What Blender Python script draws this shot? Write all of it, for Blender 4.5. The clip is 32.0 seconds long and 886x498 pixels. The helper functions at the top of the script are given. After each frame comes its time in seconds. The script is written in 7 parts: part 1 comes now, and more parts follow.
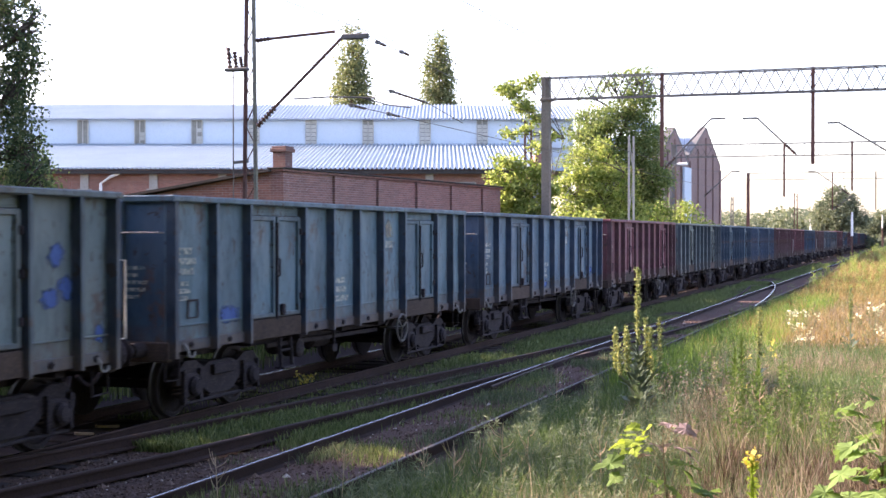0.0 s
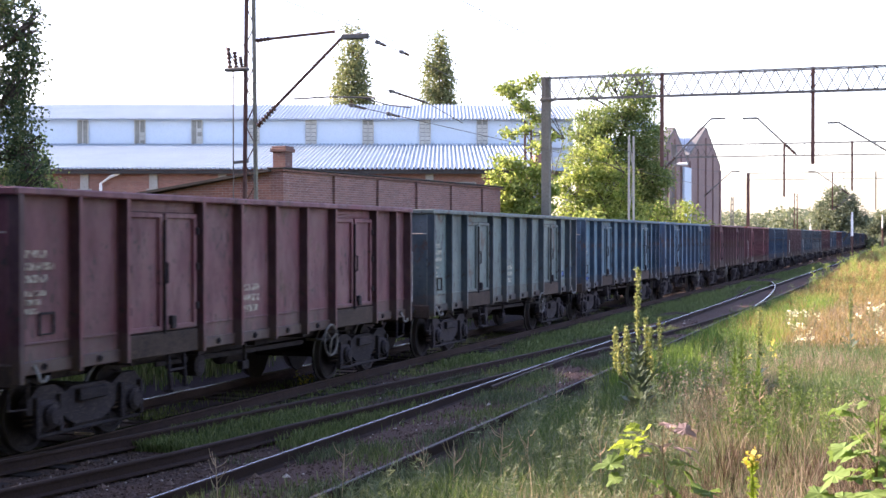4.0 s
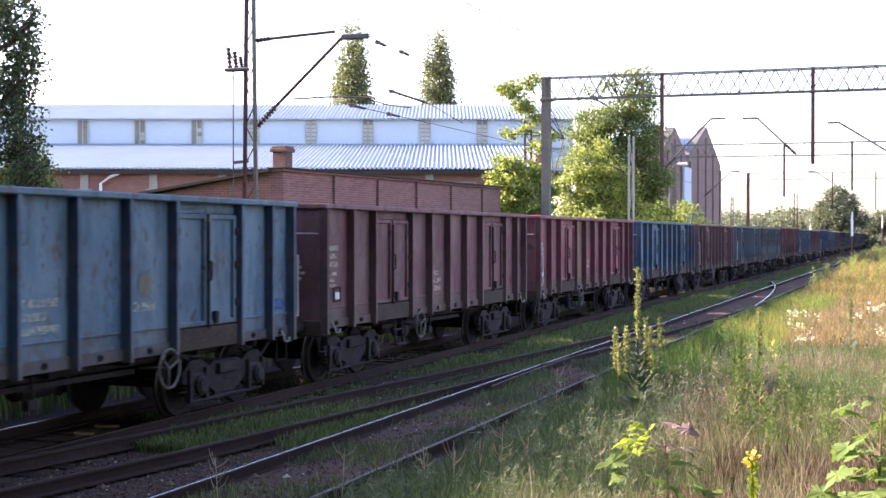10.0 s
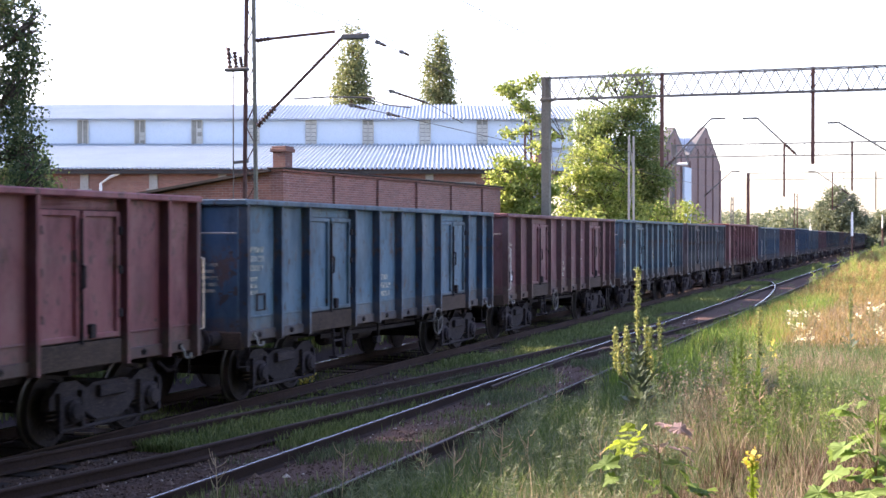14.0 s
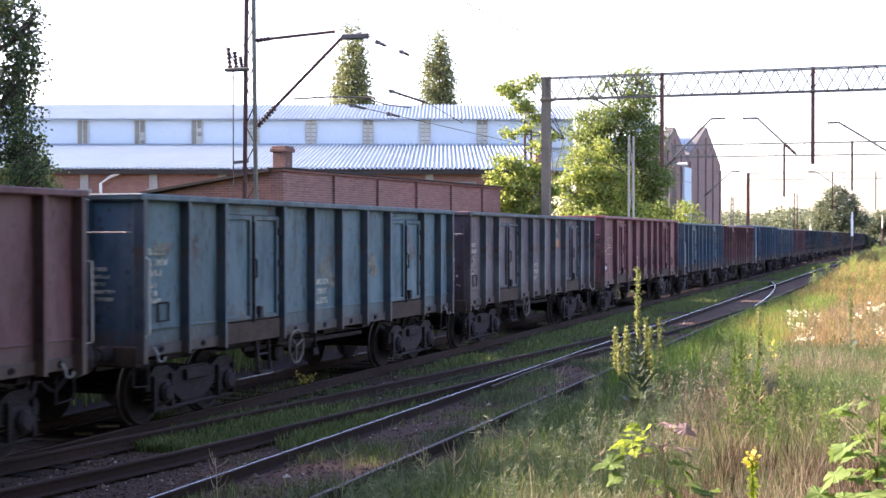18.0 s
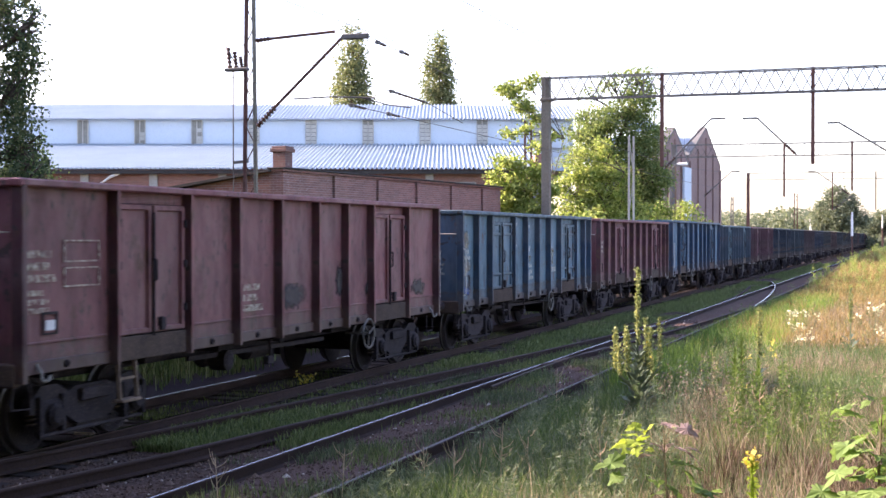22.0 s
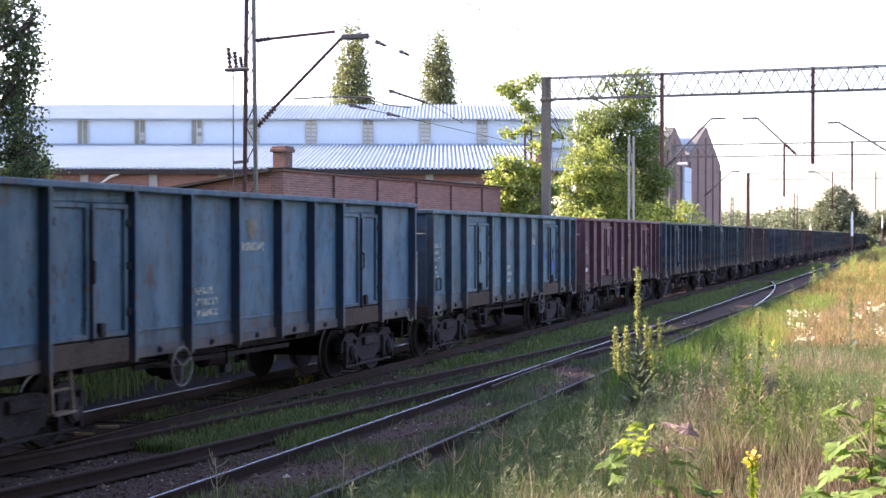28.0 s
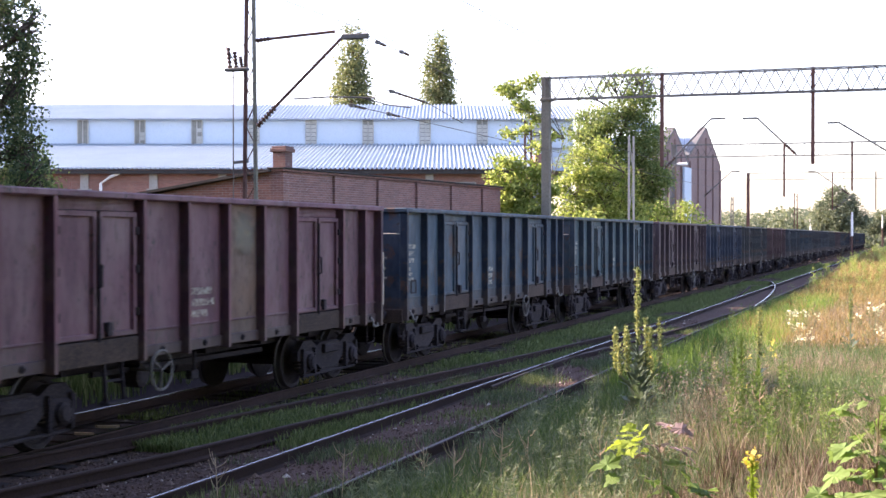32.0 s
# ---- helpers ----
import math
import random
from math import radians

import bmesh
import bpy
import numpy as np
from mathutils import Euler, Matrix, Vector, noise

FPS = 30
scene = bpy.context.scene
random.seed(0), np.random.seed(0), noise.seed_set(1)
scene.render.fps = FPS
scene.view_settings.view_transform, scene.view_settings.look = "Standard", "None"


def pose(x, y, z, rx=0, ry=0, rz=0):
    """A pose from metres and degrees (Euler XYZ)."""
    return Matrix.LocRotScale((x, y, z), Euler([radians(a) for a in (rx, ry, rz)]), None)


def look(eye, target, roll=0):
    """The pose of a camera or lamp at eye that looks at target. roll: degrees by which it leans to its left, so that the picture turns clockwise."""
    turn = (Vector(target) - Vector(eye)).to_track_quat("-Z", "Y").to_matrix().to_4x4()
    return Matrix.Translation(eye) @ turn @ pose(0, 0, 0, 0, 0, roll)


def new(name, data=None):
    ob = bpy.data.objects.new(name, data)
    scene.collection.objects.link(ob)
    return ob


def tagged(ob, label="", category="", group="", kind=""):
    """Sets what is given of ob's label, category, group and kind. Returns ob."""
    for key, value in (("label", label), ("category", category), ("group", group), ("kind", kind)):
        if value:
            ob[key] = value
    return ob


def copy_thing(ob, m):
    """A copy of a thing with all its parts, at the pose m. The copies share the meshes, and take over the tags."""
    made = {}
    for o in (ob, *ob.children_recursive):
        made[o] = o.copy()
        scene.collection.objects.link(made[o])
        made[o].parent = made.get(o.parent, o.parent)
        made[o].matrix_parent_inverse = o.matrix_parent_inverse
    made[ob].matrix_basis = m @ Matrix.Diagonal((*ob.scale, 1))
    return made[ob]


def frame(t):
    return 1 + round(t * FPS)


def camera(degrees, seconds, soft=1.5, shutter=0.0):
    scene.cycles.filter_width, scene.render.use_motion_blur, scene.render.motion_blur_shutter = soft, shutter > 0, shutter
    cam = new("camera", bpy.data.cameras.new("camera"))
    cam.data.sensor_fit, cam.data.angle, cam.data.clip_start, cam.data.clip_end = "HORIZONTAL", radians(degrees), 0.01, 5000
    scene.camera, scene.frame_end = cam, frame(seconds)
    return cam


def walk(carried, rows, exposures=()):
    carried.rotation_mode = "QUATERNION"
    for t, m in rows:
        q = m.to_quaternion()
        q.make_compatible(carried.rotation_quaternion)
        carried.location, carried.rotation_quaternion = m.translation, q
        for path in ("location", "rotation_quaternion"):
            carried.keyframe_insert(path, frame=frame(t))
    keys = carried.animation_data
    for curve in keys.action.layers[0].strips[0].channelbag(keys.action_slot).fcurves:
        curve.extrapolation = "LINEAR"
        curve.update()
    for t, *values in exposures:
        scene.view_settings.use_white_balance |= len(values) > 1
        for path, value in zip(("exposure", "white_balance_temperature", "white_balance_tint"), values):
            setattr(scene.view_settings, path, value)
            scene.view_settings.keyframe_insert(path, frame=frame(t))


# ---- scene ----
cam = camera(36.13, 32.0, soft=1.5, shutter=0.3)
EYE_POSE = pose(0, 0, 2.616, 90 - 0.548, 0, 19.275)
walk(cam, [(0.0, EYE_POSE), (32.0, EYE_POSE)], exposures=[(0.0, 2.15, 6750, 32.0), (32.0, 2.15, 6750, 32.0)])

# ---- daylight: low evening sun behind the train, bright hazy sky ----
SUN_ELEV, SUN_AZ = radians(26), radians(-88)      # azimuth from +Y, clockwise
world = bpy.data.worlds.new("sky")
world.use_nodes = True
scene.world = world
wn = world.node_tree.nodes
wl = world.node_tree.links
sky = wn.new("ShaderNodeTexSky")
sky.sky_type, sky.sun_disc = "NISHITA", False
sky.sun_elevation, sky.sun_rotation = SUN_ELEV, SUN_AZ
sky.air_density, sky.dust_density, sky.ozone_density = 1.0, 1.6, 1.7
wn["Background"].inputs["Strength"].default_value = 0.15
wl.new(sky.outputs[0], wn["Background"].inputs["Color"])
sun_data = bpy.data.lights.new("sun", "SUN")
sun_data.energy, sun_data.angle, sun_data.color = 5.0, radians(0.6), (1.0, 0.88, 0.70)
sun = new("sun", sun_data)
SUN_DIR = Vector((math.sin(SUN_AZ) * math.cos(SUN_ELEV), math.cos(SUN_AZ) * math.cos(SUN_ELEV), math.sin(SUN_ELEV)))
sun.matrix_world = look(SUN_DIR * 200, (0, 0, 0))


# ---- mesh helpers ----
class Shape:
    """Collects boxes, tubes and plates into one mesh."""

    def __init__(self):
        self.v, self.f = [], []

    def add(self, verts, faces):
        n = len(self.v)
        self.v += [tuple(a) for a in verts]
        self.f += [tuple(i + n for i in f) for f in faces]
        return self

    def box(self, x0, x1, y0, y1, z0, z1):
        return self.add([(x, y, z) for x in (x0, x1) for y in (y0, y1) for z in (z0, z1)],
                        [(0, 1, 3, 2), (4, 6, 7, 5), (0, 4, 5, 1), (2, 3, 7, 6), (0, 2, 6, 4), (1, 5, 7, 3)])

    def bevel_box(self, x0, x1, y0, y1, z0, z1, b=0.01):
        vs, fs = [], []
        for z, i in ((z0, b), (z0 + b, 0), (z1 - b, 0), (z1, b)):
            vs += [(x0 + i, y0 + i, z), (x1 - i, y0 + i, z), (x1 - i, y1 - i, z), (x0 + i, y1 - i, z)]
        for k in range(3):
            for j in range(4):
                fs.append((4 * k + j, 4 * k + (j + 1) % 4, 4 * k + 4 + (j + 1) % 4, 4 * k + 4 + j))
        fs += [(3, 2, 1, 0), (12, 13, 14, 15)]
        return self.add(vs, fs)

    def beam(self, a, b, w, h=None, up=(0, 0, 1)):
        """A square bar from a to b, w wide and h high."""
        a, b = Vector(a), Vector(b)
        h = w if h is None else h
        d = (b - a).normalized()
        u = Vector(up)
        if abs(d.dot(u)) > 0.98:
            u = Vector((0, 1, 0))
        s = d.cross(u).normalized() * (w / 2)
        t = s.cross(d).normalized() * (h / 2)
        vs = [q + i * s + j * t for q in (a, b) for i, j in ((-1, -1), (1, -1), (1, 1), (-1, 1))]
        return self.add(vs, [(0, 1, 2, 3), (7, 6, 5, 4), (0, 4, 5, 1), (1, 5, 6, 2), (2, 6, 7, 3), (3, 7, 4, 0)])

    def tube(self, pts, radii, n=6, caps=True):
        pts = [Vector(p) for p in pts]
        if not isinstance(radii, (list, tuple)):
            radii = [radii] * len(pts)
        vs, fs = [], []
        ref = Vector((0.31, 0.93, 0.17)).normalized()
        for i, p in enumerate(pts):
            d = (pts[min(i + 1, len(pts) - 1)] - pts[max(i - 1, 0)]).normalized()
            s = d.cross(ref if abs(d.dot(ref)) < 0.95 else Vector((1, 0, 0))).normalized()
            t = d.cross(s)
            vs += [p + radii[i] * (math.cos(k * math.tau / n) * s + math.sin(k * math.tau / n) * t) for k in range(n)]
        for i in range(len(pts) - 1):
            for k in range(n):
                fs.append((i * n + k, i * n + (k + 1) % n, (i + 1) * n + (k + 1) % n, (i + 1) * n + k))
        if caps:
            m = (len(pts) - 1) * n
            fs += [tuple(range(n))[::-1], tuple(range(m, m + n))]
        return self.add(vs, fs)

    def lathe(self, axis_pt, axis, profile, n=16):
        """Revolves (along, radius) pairs round an axis."""
        d = Vector(axis).normalized()
        return self.tube_profile(Vector(axis_pt), d, profile, n)

    def tube_profile(self, o, d, profile, n):
        s = d.cross(Vector((0, 0, 1)) if abs(d.z) < 0.9 else Vector((0, 1, 0))).normalized()
        t = d.cross(s)
        vs, fs = [], []
        for a, r in profile:
            vs += [o + a * d + r * (math.cos(k * math.tau / n) * s + math.sin(k * math.tau / n) * t) for k in range(n)]
        for i in range(len(profile) - 1):
            for k in range(n):
                fs.append((i * n + k, i * n + (k + 1) % n, (i + 1) * n + (k + 1) % n, (i + 1) * n + k))
        m = (len(profile) - 1) * n
        fs += [tuple(range(n))[::-1], tuple(range(m, m + n))]
        return self.add(vs, fs)

    def mesh(self, name, material, smooth=False):
        me = bpy.data.meshes.new(name)
        me.from_pydata(self.v, [], self.f)
        me.materials.append(material)
        bm = bmesh.new()
        bm.from_mesh(me)
        bmesh.ops.recalc_face_normals(bm, faces=bm.faces)
        bm.to_mesh(me)
        bm.free()
        if smooth:
            me.polygons.foreach_set("use_smooth", [True] * len(me.polygons))
        return me


def part(name, shape, material, parent=None, label="", smooth=False):
    ob = new(name, shape if isinstance(shape, bpy.types.Mesh) else shape.mesh(name, material, smooth))
    ob.parent = parent
    if label:
        ob["label"] = label
    return ob


def thing(name, label, category, m=None, group="", kind=""):
    ob = new(name)
    ob.empty_display_size = 0.2
    if m is not None:
        ob.matrix_basis = m
    return tagged(ob, label, category, group, kind)


def cloud_mesh(name, verts, faces, material):
    """A mesh from numpy arrays, for leaves, grass and stones."""
    me = bpy.data.meshes.new(name)
    me.from_pydata(verts.tolist(), [], faces.tolist())
    me.materials.append(material)
    return me


# ---- materials ----
class Nodes:
    def __init__(self, name):
        self.m = bpy.data.materials.new(name)
        self.m.use_nodes = True
        self.t = self.m.node_tree
        self.n, self.l = self.t.nodes, self.t.links
        self.p = self.n["Principled BSDF"]
        self.coord = self.n.new("ShaderNodeTexCoord").outputs["Object"]

    def noise(self, scale, detail=4, rough=0.6, vec=None, stretch=None):
        nd = self.n.new("ShaderNodeTexNoise")
        nd.inputs["Scale"].default_value, nd.inputs["Detail"].default_value, nd.inputs["Roughness"].default_value = scale, detail, rough
        v = vec or self.coord
        if stretch:
            mp = self.n.new("ShaderNodeMapping")
            mp.inputs["Scale"].default_value = stretch
            self.l.new(v, mp.inputs["Vector"])
            v = mp.outputs[0]
        self.l.new(v, nd.inputs["Vector"])
        return nd.outputs["Fac"]

    def ramp(self, fac, stops):
        r = self.n.new("ShaderNodeValToRGB")
        r.color_ramp.elements[0].position, r.color_ramp.elements[0].color = stops[0][0], (*stops[0][1], 1)
        r.color_ramp.elements[1].position, r.color_ramp.elements[1].color = stops[-1][0], (*stops[-1][1], 1)
        for pos, c in stops[1:-1]:
            r.color_ramp.elements.new(pos).color = (*c, 1)
        self.l.new(fac, r.inputs[0])
        return r.outputs[0]

    def step(self, fac, a, b, lo=0.0, hi=1.0):
        r = self.n.new("ShaderNodeMapRange")
        r.inputs[1].default_value, r.inputs[2].default_value, r.inputs[3].default_value, r.inputs[4].default_value = a, b, lo, hi
        self.l.new(fac, r.inputs[0])
        return r.outputs[0]

    def mix(self, fac, a, b, mode="MIX"):
        x = self.n.new("ShaderNodeMix")
        x.data_type, x.blend_type = "RGBA", mode
        for sock, val in ((x.inputs[0], fac), (x.inputs[6], a), (x.inputs[7], b)):
            if isinstance(val, bpy.types.NodeSocket):
                self.l.new(val, sock)
            elif isinstance(val, tuple):
                sock.default_value = (*val, 1)
            else:
                sock.default_value = val
        return x.outputs[2]

    def math(self, op, a, b):
        x = self.n.new("ShaderNodeMath")
        x.operation = op
        for sock, val in ((x.inputs[0], a), (x.inputs[1], b)):
            if isinstance(val, bpy.types.NodeSocket):
                self.l.new(val, sock)
            else:
                sock.default_value = val
        return x.outputs[0]

    def bump(self, fac, strength=0.3, distance=0.02):
        b = self.n.new("ShaderNodeBump")
        b.inputs["Strength"].default_value, b.inputs["Distance"].default_value = strength, distance
        self.l.new(fac, b.inputs["Height"])
        self.l.new(b.outputs[0], self.p.inputs["Normal"])

    def base(self, col, rough=0.8, metal=0.0):
        if isinstance(col, tuple):
            self.p.inputs["Base Color"].default_value = (*col, 1)
        else:
            self.l.new(col, self.p.inputs["Base Color"])
        if isinstance(rough, bpy.types.NodeSocket):
            self.l.new(rough, self.p.inputs["Roughness"])
        else:
            self.p.inputs["Roughness"].default_value = rough
        self.p.inputs["Metallic"].default_value = metal
        return self.m

    def random(self):
        return self.n.new("ShaderNodeObjectInfo").outputs["Random"]

    def island(self):
        return self.n.new("ShaderNodeNewGeometry").outputs["Random Per Island"]


def surface(name, c1, c2, c3, scale=3.0, fine=40.0, rough=0.85, metal=0.0, bump=0.25, stretch=None, vary=0.0):
    """Two-scale mottled surface: c1 to c2 broadly, c3 in fine grain."""
    k = Nodes(name)
    big = k.noise(scale, 5, 0.65, stretch=stretch)
    small = k.noise(fine, 3, 0.6)
    col = k.ramp(big, [(0.3, c1), (0.7, c2)])
    col = k.mix(k.step(small, 0.5, 0.75), col, c3)
    if vary:
        r = k.step(k.random(), 0, 1, 1 - vary, 1 + vary)
        comb = k.n.new("ShaderNodeCombineColor")
        for i in range(3):
            k.l.new(r, comb.inputs[i])
        col = k.mix(1.0, col, comb.outputs[0], "MULTIPLY")
    k.bump(small, bump, 0.01)
    if rough >= 0.75:
        k.p.inputs["Specular IOR Level"].default_value = 0.15
    return k.base(col, rough, metal)


def leaf_material(name, stops, translucent=0.45, mottle=0.0):
    k = Nodes(name)
    col = k.ramp(k.island(), stops)
    if mottle:
        col = k.mix(k.step(k.noise(mottle, 4, 0.65), 0.38, 0.66, 0.0, 0.4), col, k.mix(1.0, col, (0.42, 0.5, 0.4), "MULTIPLY"))
    k.base(col, 0.75)
    k.p.inputs["Specular IOR Level"].default_value = 0.2
    tr = k.n.new("ShaderNodeBsdfTranslucent")
    k.l.new(k.mix(1.0, col, (1.0, 1.0, 0.72), "MULTIPLY"), tr.inputs[0])
    mx = k.n.new("ShaderNodeMixShader")
    mx.inputs[0].default_value = translucent
    k.l.new(k.p.outputs[0], mx.inputs[1])
    k.l.new(tr.outputs[0], mx.inputs[2])
    k.l.new(mx.outputs[0], k.n["Material Output"].inputs["Surface"])
    return k.m


def wagon_paint(name, pale=False, rusty=0.5, rubbed=False):
    """Paint whose colour is the object's own, faded, streaked and rusted; pale: worn lettering on it."""
    k = Nodes(name)
    info = k.n.new("ShaderNodeObjectInfo")
    own, seed = info.outputs["Color"], info.outputs["Alpha"]
    shift = k.n.new("ShaderNodeVectorMath")
    shift.operation = "ADD"
    comb = k.n.new("ShaderNodeCombineXYZ")
    k.l.new(k.math("MULTIPLY", seed, 173.0), comb.inputs[1])
    k.l.new(k.coord, shift.inputs[0])
    k.l.new(comb.outputs[0], shift.inputs[1])
    v = shift.outputs[0]
    fade = k.noise(0.9, 5, 0.65, v)
    streak = k.noise(2.2, 6, 0.72, v, stretch=(1, 1.2, 0.42))
    spots = k.noise(6.5, 6, 0.68, v)
    grain = k.noise(60, 3, 0.6, v)
    if rubbed:                                          # rib fronts: the light on them put into the colour
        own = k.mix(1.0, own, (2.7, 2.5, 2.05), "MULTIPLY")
    faded = k.mix(0.3, own, (0.25, 0.225, 0.19))
    col = k.mix(k.step(fade, 0.42, 0.72), own, faded)
    dark = k.mix(1.0, own, (0.45, 0.42, 0.42), "MULTIPLY")
    col = k.mix(k.step(streak, 0.46, 0.7, 0, 0.8), col, dark)
    rust = k.ramp(grain, [(0.3, (0.05, 0.028, 0.02)), (0.7, (0.14, 0.065, 0.035))])
    col = k.mix(k.math("MULTIPLY", k.step(spots, 0.66 - 0.06 * rusty, 0.72), 0.7), col, rust)
    grime = k.noise(0.75, 4, 0.6, v, stretch=(1, 1, 0.6))
    col = k.mix(k.step(grime, 0.5, 0.68, 0, 0.55), col, k.mix(1.0, own, (0.5, 0.46, 0.46), "MULTIPLY"))
    blotch = k.noise(1.5, 7, 0.72, v, stretch=(1, 1, 0.7))
    col = k.mix(k.step(blotch, 0.575, 0.64, 0, 0.75), col, rust)
    scratch = k.noise(1.0, 3, 0.6, v, stretch=(5, 15, 5))
    where = k.noise(0.8, 3, 0.6, v)
    chip = k.math("ADD", scratch, k.math("MULTIPLY", where, 0.35))
    col = k.mix(k.step(chip, 0.80, 0.83, 0, 0.85), col, (0.045, 0.032, 0.027))
    sepz = k.n.new("ShaderNodeSeparateXYZ")
    k.l.new(k.coord, sepz.inputs[0])
    splash = k.math("SUBTRACT", k.noise(2.4, 5, 0.7, v), k.math("MULTIPLY", k.math("SUBTRACT", sepz.outputs[2], 1.15), 0.9))
    col = k.mix(k.step(splash, 0.44, 0.62, 0, 0.5), col, rust)
    dust = k.ramp(fade, [(0.35, (0.06, 0.045, 0.04)), (0.65, (0.12, 0.088, 0.07))])      # road dust settled on the lowest strip
    low = k.math("MULTIPLY", k.step(k.math("ADD", sepz.outputs[2], k.math("MULTIPLY", streak, 0.12)), 1.46, 1.40), k.step(spots, 0.35, 0.6, 0.12, 0.6))
    col = k.mix(low, col, dust)
    rnd = k.step(info.outputs["Random"], 0, 1, 0.86, 1.1)
    c3 = k.n.new("ShaderNodeCombineColor")
    for i in range(3):
        k.l.new(rnd, c3.inputs[i])
    col = k.mix(1.0, col, c3.outputs[0], "MULTIPLY")
    if pale:
        worn = k.noise(14, 4, 0.7, v)
        col = k.mix(k.step(worn, 0.42, 0.6, 0.0, 0.75), col, (0.62, 0.58, 0.46))
    k.bump(k.math("ADD", spots, k.math("MULTIPLY", grain, 0.3)), 0.25, 0.02)
    return k.base(col, k.step(streak, 0.3, 0.7, 0.5, 0.75))


PAINT = wagon_paint("wagon_paint")
RIB_FRONT = wagon_paint("lit_rib_front_paint", rubbed=True)
LETTERING = wagon_paint("worn_lettering", pale=True)
UNDERGEAR = surface("undergear_grime", (0.024, 0.019, 0.022), (0.047, 0.038, 0.042), (0.085, 0.065, 0.064), 2.5, 30, 0.85, 0.0, 0.3, vary=0.2)
SILL_RUST = surface("rusty_sill", (0.045, 0.034, 0.031), (0.09, 0.062, 0.051), (0.14, 0.095, 0.072), 1.8, 35, 0.85, 0.0, 0.3, vary=0.15)
TREAD = surface("worn_wheel_steel", (0.16, 0.15, 0.15), (0.22, 0.20, 0.19), (0.12, 0.09, 0.08), 5, 50, 0.4, 0.8, 0.1)
PALE_PAINT = surface("chipped_pale_paint", (0.52, 0.52, 0.50), (0.68, 0.67, 0.62), (0.35, 0.3, 0.25), 8, 60, 0.6)
WHEEL_GREY = surface("dusty_grey_iron", (0.10, 0.09, 0.08), (0.17, 0.155, 0.14), (0.09, 0.06, 0.05), 6, 50, 0.7)
STEP_RUST = surface("pale_rusty_iron", (0.17, 0.12, 0.09), (0.26, 0.19, 0.145), (0.11, 0.07, 0.05), 6, 40, 0.8)
HOOK_GREY = surface("rubbed_grey_iron", (0.2, 0.19, 0.18), (0.34, 0.33, 0.31), (0.13, 0.09, 0.07), 8, 50, 0.7)
WHITE_CARD = surface("white_card", (0.7, 0.7, 0.7), (0.8, 0.8, 0.8), (0.6, 0.6, 0.6), 10, 60, 0.6)
ORANGE_MARK = surface("orange_paint", (0.42, 0.14, 0.04), (0.5, 0.2, 0.06), (0.3, 0.1, 0.05), 6, 40, 0.7)
RAIL_RUST = surface("rusty_rail", (0.042, 0.026, 0.023), (0.064, 0.039, 0.034), (0.028, 0.019, 0.017), 2.0, 40, 0.95)
RAIL_BRIGHT = surface("polished_rail_head", (0.36, 0.35, 0.345), (0.44, 0.425, 0.42), (0.26, 0.235, 0.22), 1.0, 40, 0.27, 1.0, 0.05)
SLEEPER = surface("weathered_sleeper_wood", (0.03, 0.022, 0.021), (0.055, 0.041, 0.038), (0.08, 0.064, 0.058), 4, 50, 0.95, stretch=(0.5, 6, 1), vary=0.3)
BALLAST_NODES = Nodes("ballast_stone")
BALLAST_NODES.p.inputs["Specular IOR Level"].default_value = 0.1
BALLAST = BALLAST_NODES.base(BALLAST_NODES.ramp(BALLAST_NODES.island(), [(0.0, (0.055, 0.034, 0.028)), (0.5, (0.125, 0.082, 0.066)), (0.95, (0.22, 0.155, 0.128)), (1.0, (0.6, 0.54, 0.48))]), 0.95)
STEEL_GREY = surface("weathered_grey_steel", (0.10, 0.10, 0.095), (0.16, 0.155, 0.14), (0.11, 0.075, 0.055), 1.2, 25, 0.7, vary=0.1)
POST_GREY = surface("weathered_post", (0.125, 0.12, 0.098), (0.185, 0.175, 0.145), (0.10, 0.085, 0.066), 0.9, 22, 0.85)
STEEL_PALE = surface("weathered_lattice_steel", (0.085, 0.076, 0.07), (0.12, 0.108, 0.098), (0.075, 0.055, 0.045), 1.2, 25, 0.7, vary=0.1)
STEEL_RUST = surface("rust_red_steel", (0.095, 0.05, 0.042), (0.15, 0.08, 0.065), (0.065, 0.04, 0.034), 1.5, 25, 0.75)
GREEN_GREY_STEEL = surface("pale_grey_green_steel", (0.15, 0.155, 0.12), (0.24, 0.24, 0.19), (0.16, 0.10, 0.08), 0.7, 22, 0.8)
CONCRETE = surface("weathered_concrete", (0.30, 0.29, 0.26), (0.42, 0.40, 0.36), (0.22, 0.21, 0.19), 1.0, 25, 0.9)
WHITEWASH = surface("white_painted_concrete", (0.72, 0.72, 0.70), (0.82, 0.82, 0.80), (0.55, 0.54, 0.52), 1.0, 20, 0.8)
WIRE = surface("weathered_copper_wire", (0.08, 0.075, 0.07), (0.12, 0.11, 0.10), (0.06, 0.05, 0.05), 3, 30, 0.6, 0.5)
INSULATOR = surface("brown_glazed_porcelain", (0.06, 0.03, 0.022), (0.09, 0.045, 0.03), (0.05, 0.03, 0.02), 8, 40, 0.25)
ROOF_METAL = surface("galvanised_roof_sheet", (0.235, 0.30, 0.345), (0.30, 0.37, 0.415), (0.185, 0.24, 0.28), 0.3, 12, 0.45, 0.0, 0.1, vary=0.06)
CLAD = surface("pale_blue_cladding", (0.53, 0.63, 0.71), (0.60, 0.69, 0.76), (0.49, 0.58, 0.65), 0.25, 14, 0.6, vary=0.05)
